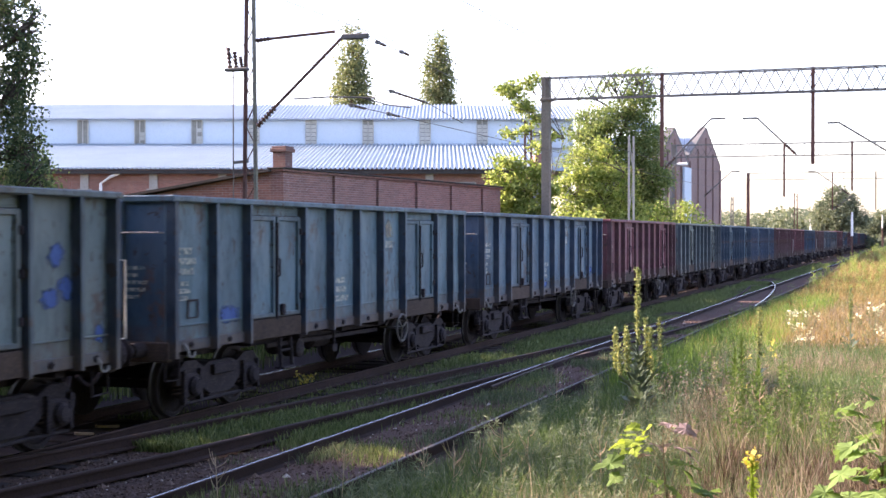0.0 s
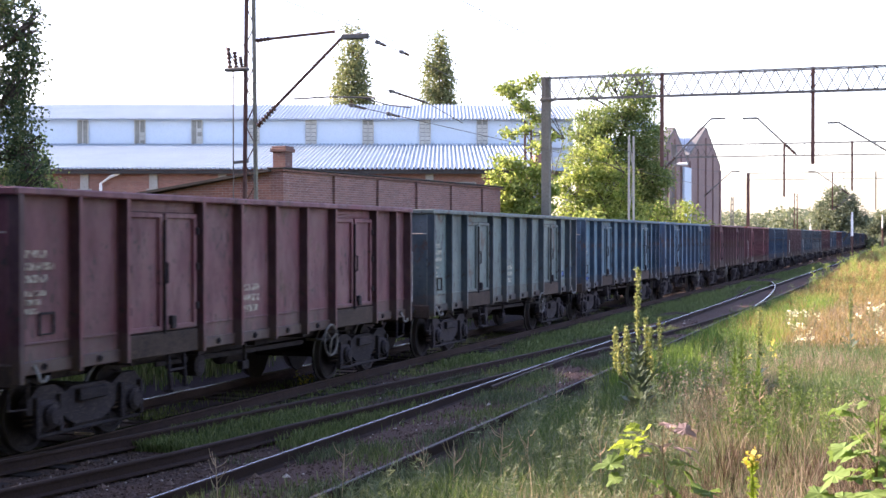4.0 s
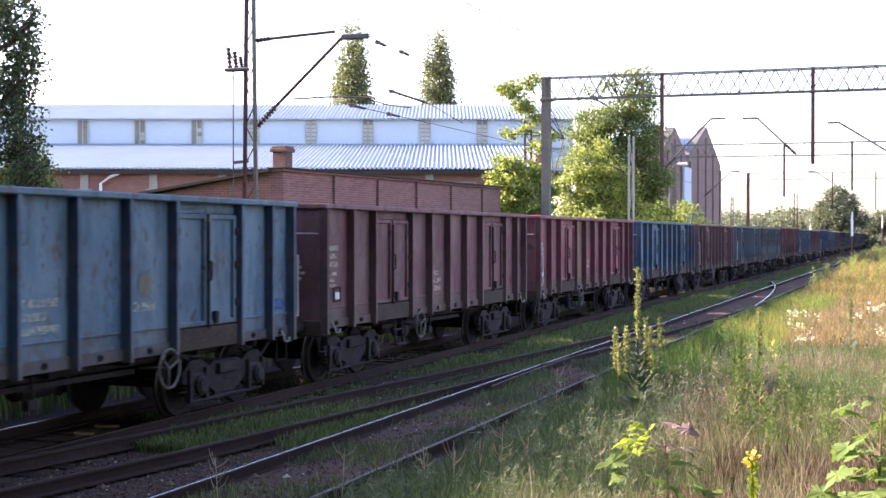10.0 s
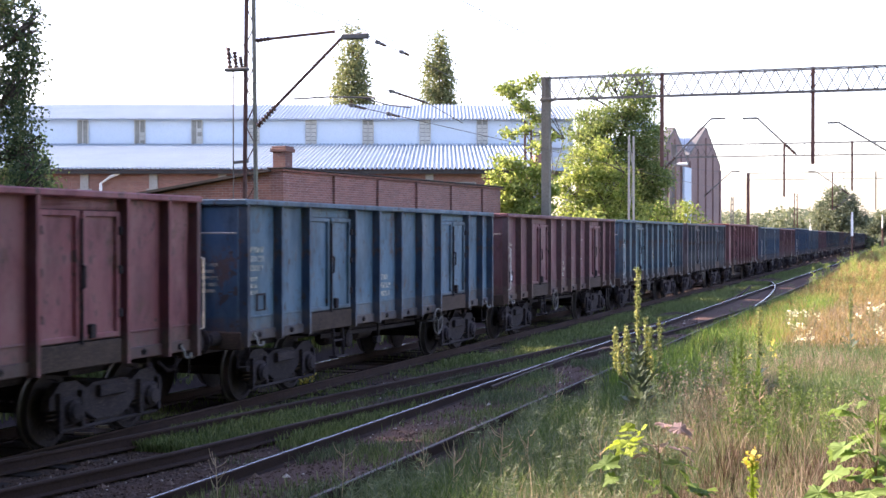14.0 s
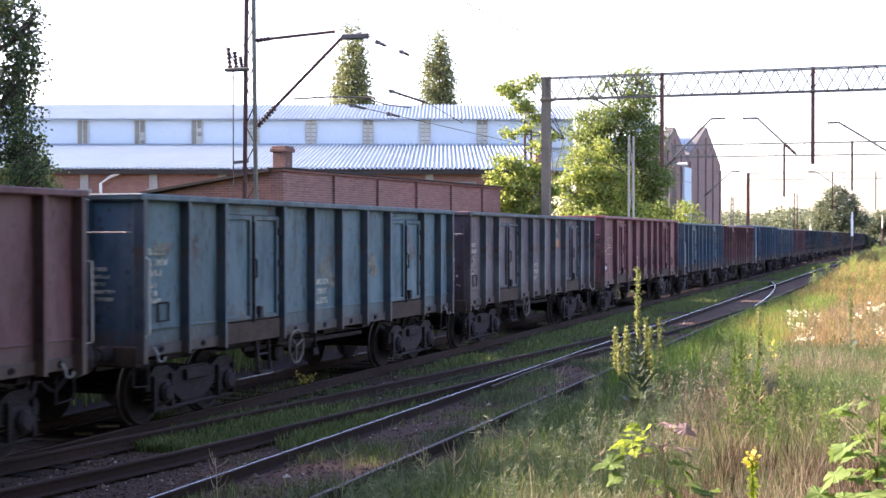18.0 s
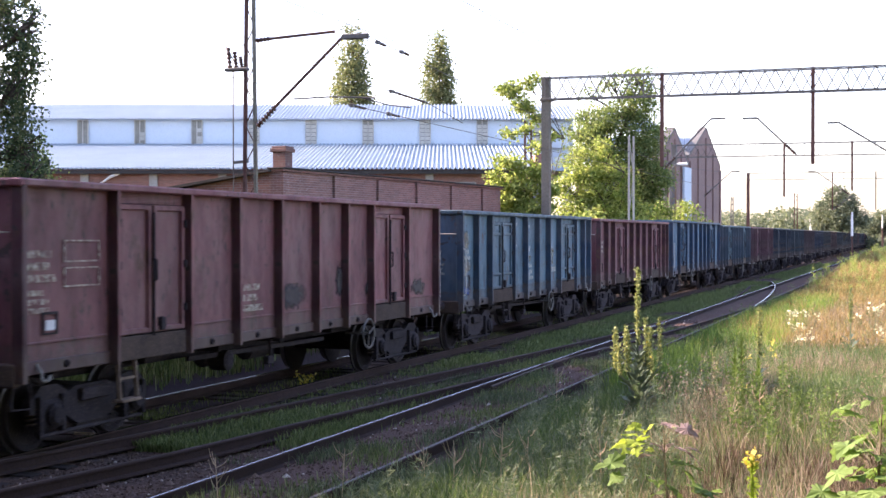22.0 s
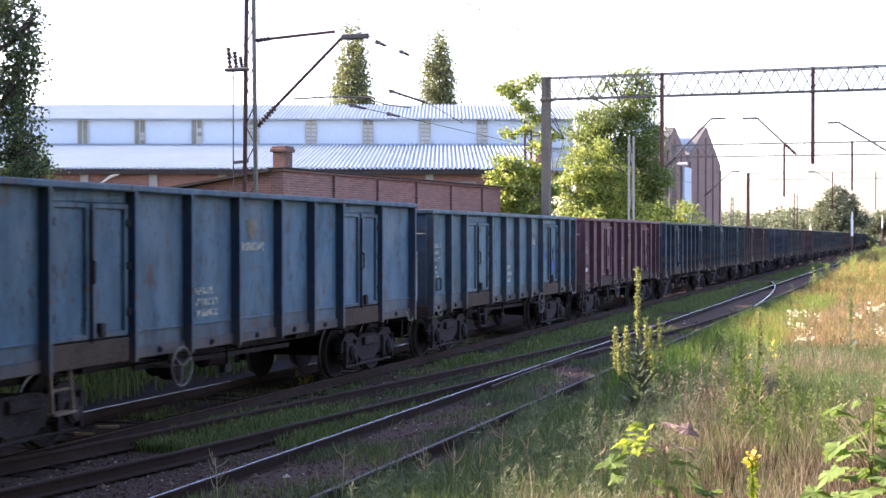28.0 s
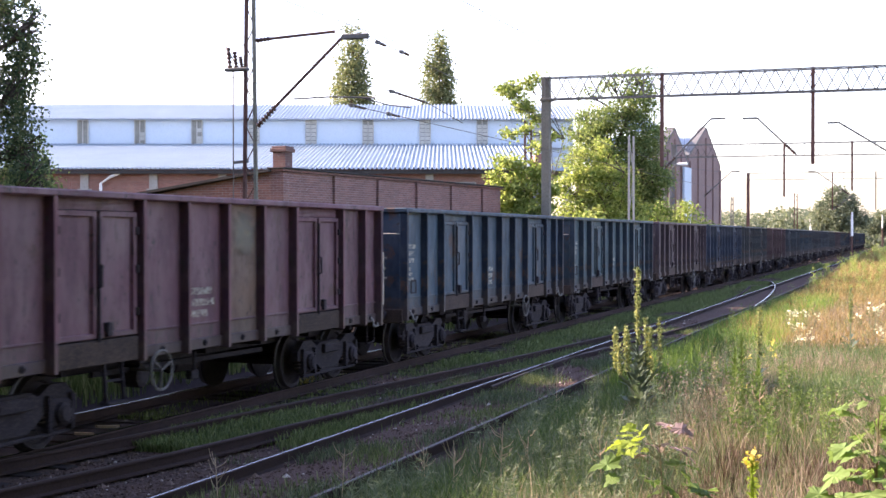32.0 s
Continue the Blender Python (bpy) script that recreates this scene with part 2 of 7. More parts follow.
TRUNK = surface("tree_bark", (0.05, 0.04, 0.03), (0.11, 0.09, 0.07), (0.16, 0.13, 0.1), 3, 25, 0.95)
TAR = surface("tarred_roof_felt", (0.03, 0.028, 0.027), (0.06, 0.055, 0.05), (0.09, 0.08, 0.075), 1, 20, 0.9)
WINDOW_CREAM = surface("peeling_cream_boards", (0.42, 0.41, 0.36), (0.56, 0.55, 0.49), (0.32, 0.3, 0.26), 2, 20, 0.8)
DUSTY_PANE = surface("dusty_grey_panes", (0.16, 0.155, 0.13), (0.24, 0.235, 0.2), (0.32, 0.31, 0.27), 2, 20, 0.35)
DARK_GLASS = surface("dusty_dark_panes", (0.10, 0.11, 0.12), (0.2, 0.21, 0.21), (0.32, 0.33, 0.33), 1.5, 18, 0.3)


def sprayed(name, c1, c2, cover):
    """Thin paint whose coat thins out raggedly towards the edge of its patch."""
    k = Nodes(name)
    gen = k.n["Texture Coordinate"].outputs["Generated"]
    sep = k.n.new("ShaderNodeSeparateXYZ")
    k.l.new(gen, sep.inputs[0])
    sq = [k.math("POWER", k.math("ABSOLUTE", k.math("SUBTRACT", sep.outputs[i], 0.5), 0.0), 2.0) for i in (1, 2)]
    r = k.math("POWER", k.math("ADD", sq[0], sq[1]), 0.5)
    rag = k.noise(6.5, 7, 0.75)
    edge = k.math("ADD", k.math("SUBTRACT", 0.48, r), k.math("MULTIPLY", k.math("SUBTRACT", rag, 0.5), 1.1))
    k.l.new(k.step(edge, 0.0, 0.22, 0.0, cover), k.p.inputs["Alpha"])
    return k.base(k.ramp(k.noise(9, 4, 0.6), [(0.35, c1), (0.65, c2)]), 0.7)


def brick_material(name, c1, c2, mortar, scale=1.0):
    k = Nodes(name)
    b = k.n.new("ShaderNodeTexBrick")
    b.inputs["Scale"].default_value = 1.0
    b.inputs["Brick Width"].default_value, b.inputs["Row Height"].default_value, b.inputs["Mortar Size"].default_value = 0.26, 0.075, 0.008
    b.inputs["Color1"].default_value, b.inputs["Color2"].default_value, b.inputs["Mortar"].default_value = (*c1, 1), (*c2, 1), (*mortar, 1)
    sep = k.n.new("ShaderNodeSeparateXYZ")
    k.l.new(k.coord, sep.inputs[0])
    cmb = k.n.new("ShaderNodeCombineXYZ")
    k.l.new(k.math("ADD", sep.outputs[0], sep.outputs[1]), cmb.inputs[0])
    k.l.new(sep.outputs[2], cmb.inputs[1])
    k.l.new(cmb.outputs[0], b.inputs["Vector"])
    big = k.noise(0.6, 5, 0.7)
    col = k.mix(k.step(big, 0.4, 0.75, 0, 0.6), b.outputs["Color"], (0.18, 0.11, 0.09))
    pale = k.noise(3.2, 6, 0.8)
    col = k.mix(k.step(pale, 0.6, 0.7, 0, 0.6), col, (0.45, 0.38, 0.34))
    k.bump(b.outputs["Fac"], -0.4, 0.01)
    return k.base(col, 0.92)


BLUE_SPRAY = sprayed("sprayed_blue_paint", (0.035, 0.085, 0.28), (0.06, 0.14, 0.38), 0.85)
WORN_SPRAY = sprayed("worn_tan_paint", (0.2, 0.17, 0.125), (0.36, 0.31, 0.225), 0.5)
DARK_WORN = sprayed("bare_dark_metal", (0.04, 0.03, 0.03), (0.075, 0.055, 0.055), 0.8)
BRICK = brick_material("old_red_brick", (0.21, 0.085, 0.066), (0.32, 0.135, 0.10), (0.31, 0.24, 0.2))
BRICK_SOOT = brick_material("sooty_chimney_brick", (0.12, 0.058, 0.048), (0.18, 0.088, 0.072), (0.16, 0.12, 0.105))
BRICK_PINK = brick_material("sooty_pink_brick", (0.165, 0.076, 0.066), (0.27, 0.125, 0.105), (0.30, 0.225, 0.2))

BRICK_FAR = brick_material("weathered_pale_brick", (0.24, 0.145, 0.122), (0.30, 0.185, 0.158), (0.29, 0.215, 0.19))

LEAF_TREE = leaf_material("tree_leaves", [(0, (0.06, 0.11, 0.03)), (0.5, (0.11, 0.175, 0.045)), (1, (0.19, 0.24, 0.075))], 0.5)
# pale grey-green: the haze of distance is put into this leaf colour
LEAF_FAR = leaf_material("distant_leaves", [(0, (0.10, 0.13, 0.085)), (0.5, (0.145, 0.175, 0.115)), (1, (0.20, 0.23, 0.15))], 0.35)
LEAF_BIRCH = leaf_material("drooping_birch_leaves", [(0, (0.045, 0.075, 0.04)), (0.6, (0.09, 0.13, 0.065)), (1, (0.17, 0.2, 0.10))])
LEAF_BUSH = leaf_material("bright_bush_leaves", [(0, (0.13, 0.20, 0.05)), (0.5, (0.26, 0.33, 0.095)), (1, (0.42, 0.46, 0.17))], 0.55)
LEAF_LOCUST = leaf_material("feathery_locust_leaves", [(0, (0.11, 0.17, 0.065)), (0.5, (0.18, 0.245, 0.095)), (1, (0.29, 0.34, 0.14))], 0.55)
LEAF_POPLAR = leaf_material("poplar_leaves", [(0, (0.10, 0.13, 0.07)), (0.5, (0.175, 0.21, 0.11)), (1, (0.29, 0.31, 0.17))], 0.5)
LEAF_MAPLE = leaf_material("maple_leaves", [(0, (0.13, 0.21, 0.06)), (0.6, (0.21, 0.32, 0.10)), (1, (0.36, 0.45, 0.19))], 0.45, 28)
LEAF_FRESH = leaf_material("fresh_yellow_green_leaves", [(0, (0.24, 0.36, 0.04)), (1, (0.42, 0.52, 0.09))], 0.45, 28)
LEAF_RED = leaf_material("young_reddish_leaves", [(0, (0.22, 0.15, 0.13)), (1, (0.46, 0.36, 0.37))], 0.4)
GRASS_GREEN = leaf_material("green_grass", [(0, (0.045, 0.085, 0.032)), (0.5, (0.10, 0.165, 0.062)), (0.9, (0.19, 0.25, 0.11)), (1, (0.36, 0.36, 0.22))], 0.5)
TUFT = leaf_material("grey_green_tufts", [(0, (0.05, 0.075, 0.04)), (0.5, (0.105, 0.145, 0.08)), (1, (0.24, 0.27, 0.17))], 0.4)
GRASS_SHORT = leaf_material("short_track_grass", [(0, (0.085, 0.118, 0.043)), (0.6, (0.17, 0.225, 0.085)), (1, (0.32, 0.36, 0.17))], 0.35)
GRASS_GOLD = leaf_material("golden_grass", [(0, (0.13, 0.085, 0.035)), (0.5, (0.30, 0.205, 0.085)), (1, (0.52, 0.39, 0.19))], 0.4)
GRASS_FRESH = leaf_material("fresh_tall_grass", [(0, (0.09, 0.16, 0.035)), (0.6, (0.17, 0.27, 0.06)), (1, (0.28, 0.36, 0.11))], 0.55)
GRASS_DRY = leaf_material("dry_grass", [(0, (0.10, 0.075, 0.058)), (0.5, (0.24, 0.183, 0.143)), (1, (0.48, 0.40, 0.31))], 0.35)
DEAD_STALK = leaf_material("dead_brown_stalks", [(0, (0.03, 0.018, 0.014)), (0.6, (0.095, 0.06, 0.046)), (0.92, (0.2, 0.14, 0.108)), (1, (0.45, 0.36, 0.29))], 0.2)
HERB = leaf_material("grey_green_herbs", [(0, (0.085, 0.125, 0.075)), (0.6, (0.16, 0.205, 0.13)), (1, (0.27, 0.31, 0.21))], 0.35)
BUD = leaf_material("yellow_green_buds", [(0, (0.17, 0.22, 0.09)), (0.6, (0.30, 0.34, 0.15)), (1, (0.46, 0.45, 0.19))], 0.35)
YELLOW_PETAL = leaf_material("yellow_petals", [(0, (0.55, 0.46, 0.09)), (1, (0.72, 0.64, 0.18))], 0.35)
WHITE_PETAL = leaf_material("cream_petals", [(0, (0.6, 0.58, 0.38)), (1, (0.75, 0.74, 0.55))], 0.3)


# ---- ground ----
def ground_z(x, y):
    """Height of the ground: track bed, verge and the bank on which the camera stands."""
    base = -0.205 + 0.03 * noise.noise((x * 0.35, y * 0.35, 0.0))
    verge = min(1.0, max(0.0, (x + 5.45) / 1.3))
    z = base + verge * (0.19 + 0.06 * noise.noise((x * 0.5, y * 0.3, 3.0)))
    z += 0.085 * min(1.0, max(0.0, (x + 7.5) / 0.35)) * min(1.0, max(0.0, (-5.45 - x) / 0.3))
    far = min(1.0, max(0.0, (y - 55.0) / 55.0)) * min(1.0, max(0.0, (x + 5.2) / 1.2))
    z += far * 0.8
    near = min(1.0, max(0.0, (11.5 - math.hypot(x + 0.3, y)) / 9.0)) * min(1.0, max(0.0, (x + 4.6) / 2.0))
    z += near * 1.0
    if x < -12.6:
        z += min(1.0, (-12.6 - x) / 2.0) * 0.21
    return z


def build_ground():
    xs = sorted(set([-2500, -1200, -600, -300, -150, -90] + [-60 + 4 * i for i in range(9)] + [-24 + 1.5 * i for i in range(8)]
                    + [-12.6 + 0.35 * i for i in range(42)] + [2.2 + 2 * i for i in range(10)] + [30, 60, 150, 400, 1000, 2500]))
    ys = sorted(set([-2500, -1000, -400, -200, -100, -50] + [-30 + 3 * i for i in range(10)] + [0.5 + 0.6 * i for i in range(80)]
                    + [49 + 3 * i for i in range(60)] + [235, 260, 300, 350, 420, 500, 620, 800, 1100, 1600, 2300, 3200]))
    n = len(ys)
    vs = [(x, y, ground_z(x, y)) for x in xs for y in ys]
    fs = [(i * n + j, (i + 1) * n + j, (i + 1) * n + j + 1, i * n + j + 1) for i in range(len(xs) - 1) for j in range(n - 1)]
    k = Nodes("trackside_earth")
    sep = k.n.new("ShaderNodeSeparateXYZ")
    k.l.new(k.coord, sep.inputs[0])
    wob = k.noise(1.6, 4, 0.6)
    stone = k.noise(26, 3, 0.6)
    mid = k.noise(1.1, 5, 0.65)
    gravel = k.ramp(stone, [(0.32, (0.036, 0.024, 0.021)), (0.52, (0.085, 0.056, 0.047)), (0.74, (0.22, 0.162, 0.135))])
    gravel = k.mix(k.step(mid, 0.45, 0.62, 0, 0.7), gravel, (0.12, 0.074, 0.058))
    soil = k.ramp(mid, [(0.35, (0.045, 0.038, 0.02)), (0.6, (0.085, 0.072, 0.032)), (0.8, (0.13, 0.10, 0.05))])
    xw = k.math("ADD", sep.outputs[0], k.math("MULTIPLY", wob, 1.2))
    gravel = k.mix(k.step(xw, -9.9, -10.5, 0, 0.9), gravel, (0.042, 0.034, 0.037))   # bed darkened in colour for the shade under the train
    gravel = k.mix(k.math("MULTIPLY", k.step(xw, -6.7, -6.3), k.step(stone, 0.3, 0.6, 0.9, 0.35)), gravel, (0.115, 0.073, 0.06))      # earth between the siding's rails
    col = k.mix(k.step(xw, -5.0, -4.4), gravel, soil)
    col = k.mix(k.step(xw, -12.6, -13.2), col, soil)
    k.bump(k.math("ADD", stone, mid), 0.7, 0.05)
    me = bpy.data.meshes.new("ground")
    me.from_pydata(vs, [], fs)
    k.p.inputs["Specular IOR Level"].default_value = 0.1
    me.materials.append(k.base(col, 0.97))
    me.polygons.foreach_set("use_smooth", [True] * len(me.polygons))
    tagged(new("ground", me), "dark gravel track bed merging into a dry grassy verge", "ground", kind="structure")


build_ground()

# ---- railway tracks ----
TRAIN_X, CURVE_K, CURVE_Y = -10.975, 3.5e-5, 60.0


def train_x(y):
    return TRAIN_X - CURVE_K * max(0.0, y - CURVE_Y) ** 2 / 2


def rail_mesh(name, pts, material_head, z=0.0):
    """A flat-bottom rail along (x, y) points; the head is a strip of its own material."""
    prof = [(-0.07, -0.17), (0.07, -0.17), (0.07, -0.155), (0.012, -0.135), (0.012, -0.05), (0.035, -0.04), (0.036, -0.018), (0.026, -0.004),
            (0.016, 0.0), (-0.016, 0.0), (-0.026, -0.004), (-0.036, -0.018), (-0.035, -0.04), (-0.012, -0.05), (-0.012, -0.135), (-0.07, -0.155)]
    m = len(prof)
    vs, fs = [], []
    for i, (x, y) in enumerate(pts):
        a, b = pts[max(i - 1, 0)], pts[min(i + 1, len(pts) - 1)]
        d = Vector((b[0] - a[0], b[1] - a[1])).normalized()
        vs += [(x + d.y * u, y - d.x * u, z + w) for u, w in prof]
    for i in range(len(pts) - 1):
        for j in range(m):
            fs.append((i * m + j, i * m + (j + 1) % m, (i + 1) * m + (j + 1) % m, (i + 1) * m + j))
    fs += [tuple(range(m))[::-1], tuple(range((len(pts) - 1) * m, len(pts) * m))]
    me = bpy.data.meshes.new(name)
    me.from_pydata(vs, [], fs)
    me.materials.append(RAIL_RUST)
    me.materials.append(material_head)
    for p in me.polygons:
        if len(p.vertices) == 4 and p.index % m in (7, 8, 9) and p.index < (len(pts) - 1) * m:
            p.material_index = 1
    return me


def line(x0, y0, x1, y1, n=2):
    return [(x0 + (x1 - x0) * i / (n - 1), y0 + (y1 - y0) * i / (n - 1)) for i in range(n)]


sleeper_rng = random.Random(5)


def sleeper_mesh(width):
    return Shape().bevel_box(-width / 2, width / 2, -0.125, 0.125, -0.36, -0.2, 0.012).mesh("sleeper", SLEEPER)


def add_sleepers(track, ys, centre, width=2.5, angle=0.0):
    me = sleeper_mesh(width)
    for y in ys:
        ob = new("sleeper", me)
        ob.parent = track
        ob.matrix_basis = pose(centre(y) + sleeper_rng.uniform(-0.05, 0.05), y, sleeper_rng.uniform(-0.012, 0.018),
                               0, 0, angle + sleeper_rng.uniform(-1, 1))


def build_tracks():
    main = thing("railway_track", "rusty railway track with polished rails under the train", "track", kind="structure")
    ys = [-320, -150, -60] + [-20 + 10 * i for i in range(9)] + [75 + 12 * i for i in range(60)]
    for side in (-0.7525, 0.7525):
        part("rail", rail_mesh("rail", [(train_x(y) + side, y) for y in ys], RAIL_BRIGHT), None, main)
    add_sleepers(main, [6 + 0.62 * i for i in range(150)], train_x)
    second = thing("railway_track", "siding track with a shiny rail beside dark gravel", "track", kind="structure")
    part("rail", rail_mesh("rail", line(-7.21, -60, -7.45, 320, 40), RAIL_BRIGHT), None, second)
    part("rail", rail_mesh("rail", line(-5.68, -60, -5.92, 320, 40), RAIL_DULL), None, second)
    add_sleepers(second, [6 + 0.62 * i for i in range(130)], lambda y: -6.45)
    cross = thing("crossover_track", "rusty crossover rails curving between two tracks", "track", kind="structure")
    r1 = [(-10.3, 12.0), (-9.95, 14.2), (-9.55, 17.0), (-9.15, 20.5), (-8.68, 24.5), (-8.2, 29.0), (-7.78, 34.0), (-7.5, 39.0), (-7.36, 44.0)]
    r2 = [(-9.3, 9.0), (-8.93, 11.8), (-8.5, 14.6), (-8.1, 18.2), (-7.62, 22.8), (-7.28, 26.6), (-6.95, 30.5), (-6.55, 36.0), (-6.2, 42.0), (-5.95, 49.0), (-5.8, 56.0)]
    part("rail", rail_mesh("rail", smooth(r1), RAIL_WORN), None, cross)
    part("rail", rail_mesh("rail", smooth(r2), RAIL_WORN), None, cross)
    # check rail beside the crossing nose, and the switch rails farther on
    part("check_rail", rail_mesh("check_rail", smooth([(-7.02, 22.6), (-7.08, 24.5), (-7.1, 26.5), (-7.08, 29.0), (-6.95, 31.5)]), RAIL_WORN), None, cross)
    part("switch_rail", rail_mesh("switch_rail", smooth([(-5.78, 52.0), (-6.0, 57.5), (-6.35, 64.0), (-6.8, 70.0), (-7.35, 75.5), (-8.1, 81.0)]), RAIL_BRIGHT), None, cross)
    part("switch_rail", rail_mesh("switch_rail", smooth([(-7.28, 54.0), (-7.5, 60.0), (-7.85, 66.0), (-8.35, 73.0)]), RAIL_WORN), None, cross)


def smooth(pts, n=5):
    """Points along a smooth curve through pts."""
    out = []
    for i in range(len(pts) - 1):
        p0, p1, p2, p3 = (Vector(pts[min(max(k, 0), len(pts) - 1)]) for k in (i - 1, i, i + 1, i + 2))
        for s in range(n):
            t = s / n
            out.append(tuple(0.5 * (2 * p1 + (p2 - p0) * t + (2 * p0 - 5 * p1 + 4 * p2 - p3) * t * t + (3 * p1 - p0 - 3 * p2 + p3) * t ** 3)))
    return out + [tuple(pts[-1])]


RAIL_WORN = surface("dull_rail_head", (0.06, 0.042, 0.036), (0.10, 0.075, 0.065), (0.03, 0.02, 0.017), 1.5, 40, 0.75, 0.0, 0.1)
RAIL_DULL = surface("seldom_used_rail_head", (0.07, 0.058, 0.055), (0.11, 0.095, 0.09), (0.05, 0.038, 0.034), 1.5, 40, 0.7, 0.0, 0.05)
build_tracks()

# ---- the train of open coal wagons ----
SPEED = (7.85336, -0.004549, -0.000926)


def run(t):
    """Metres that the train has travelled after t seconds."""
    return SPEED[0] * t + SPEED[1] * t * t / 2 + SPEED[2] * t ** 3 / 6


FACE, SHEET = 1.40, 1.26
WHEEL_R = 0.46


def rib_shape(top, bottom, depth=0.14, w0=0.05, w1=0.034):
    """A tapered pressed rib standing on the side sheet, centred on y = 0."""
    s = Shape()
    prof = [(SHEET - 0.005, -w0), (SHEET + depth, -w1), (SHEET + depth, w1), (SHEET - 0.005, w0)]
    vs = [(x, y, z) for z in (bottom, top) for x, y in prof]
    s.add(vs, [(0, 1, 5, 4), (1, 2, 6, 5), (2, 3, 7, 6), (0, 4, 7, 3), (3, 2, 1, 0), (4, 5, 6, 7)])
    return s


def panel_shape(y0, y1, z0, z1, dent):
    """A slightly buckled sheet-steel panel, 8 mm thick."""
    rng = random.Random(dent)
    ny, nz = 4, 5
    amp = 0.010
    off = [[rng.uniform(-amp, amp) if 0 < i < ny and 0 < j < nz else 0.0 for j in range(nz + 1)] for i in range(ny + 1)]
    vs = [(SHEET + off[i][j], y0 + (y1 - y0) * i / ny, z0 + (z1 - z0) * j / nz) for i in range(ny + 1) for j in range(nz + 1)]
    m = nz + 1
    fs = [(i * m + j, (i + 1) * m + j, (i + 1) * m + j + 1, i * m + j + 1) for i in range(ny) for j in range(nz)]
    n = len(vs)
    vs += [(SHEET - 0.02, y, z) for y in (y0, y1) for z in (z0, z1)]
    fs += [(n, n + 1, n + 3, n + 2)]
    fs += [(n, n + 2, *[i * m for i in range(ny, -1, -1)]), (n + 1, *[i * m + nz for i in range(ny + 1)], n + 3),
           (n, *[j for j in range(m)], n + 1), (n + 2, n + 3, *[ny * m + j for j in range(nz, -1, -1)])]
    return Shape().add(vs, fs)


def door_leaf(wagon, y0, y1, z0, z1, barred, hinge_left):
    x = SHEET + 0.012
    leaf = part("door", Shape().bevel_box(x - 0.03, x + 0.012, y0 + 0.03, y1 - 0.03, z0 + 0.03, z1 - 0.03, 0.008), PAINT, wagon)
    f = Shape()
    w, t = 0.075, 0.055
    f.bevel_box(x, x + t, y0, y0 + w, z0, z1, 0.012).bevel_box(x, x + t, y1 - w, y1, z0, z1, 0.012)
    f.bevel_box(x, x + t - 0.004, y0 + w, y1 - w, z0, z0 + w, 0.012).bevel_box(x, x + t - 0.004, y0 + w, y1 - w, z1 - w, z1, 0.012)
    if barred:
        for q in (0.2, 0.8):
            zz = z0 + (z1 - z0) * q
            f.bevel_box(x, x + t - 0.006, y0 + w, y1 - w, zz, zz + 0.07, 0.012)
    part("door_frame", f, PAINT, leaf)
    for zz in (z0 + 0.25, (z0 + z1) / 2, z1 - 0.3):
        yy = y0 - 0.02 if hinge_left else y1 - 0.03
        part("hinge", Shape().bevel_box(x + 0.02, x + 0.085, yy, yy + 0.05, zz, zz + 0.11, 0.01), UNDERGEAR, leaf)
    if hinge_left:
        b = Shape()
        zc = (z0 + z1) / 2
        b.tube([(x + 0.085, y1 + 0.01, z0 - 0.04), (x + 0.085, y1 + 0.01, z1 - 0.1)], 0.018, 6)
        b.tube([(x + 0.09, y1 - 0.03, zc - 0.16), (x + 0.15, y1 - 0.03, zc - 0.14), (x + 0.15, y1 - 0.03, zc + 0.12), (x + 0.09, y1 - 0.03, zc + 0.14)], 0.017, 6)
        part("lock_bar", b, UNDERGEAR, leaf)
    else:
        part("latch", Shape().bevel_box(x + 0.03, x + 0.1, y0 + 0.12, y0 + 0.22, z0 + 0.02, z0 + 0.2, 0.015), UNDERGEAR, leaf)
    return leaf


def wheelset_shape():
    s = Shape()
    s.lathe((-0.95, 0, 0), (1, 0, 0), [(0, 0.065), (1.9, 0.065)], 10)
    for sgn in (-1, 1):
        prof = [(0.675, 0.10), (0.675, 0.495), (0.705, 0.495), (0.712, WHEEL_R), (0.81, WHEEL_R - 0.006), (0.815, 0.39), (0.775, 0.37), (0.765, 0.15), (0.81, 0.13), (0.83, 0.10)]
        s.lathe((0, 0, 0), (sgn, 0, 0), prof, 28)
    return s


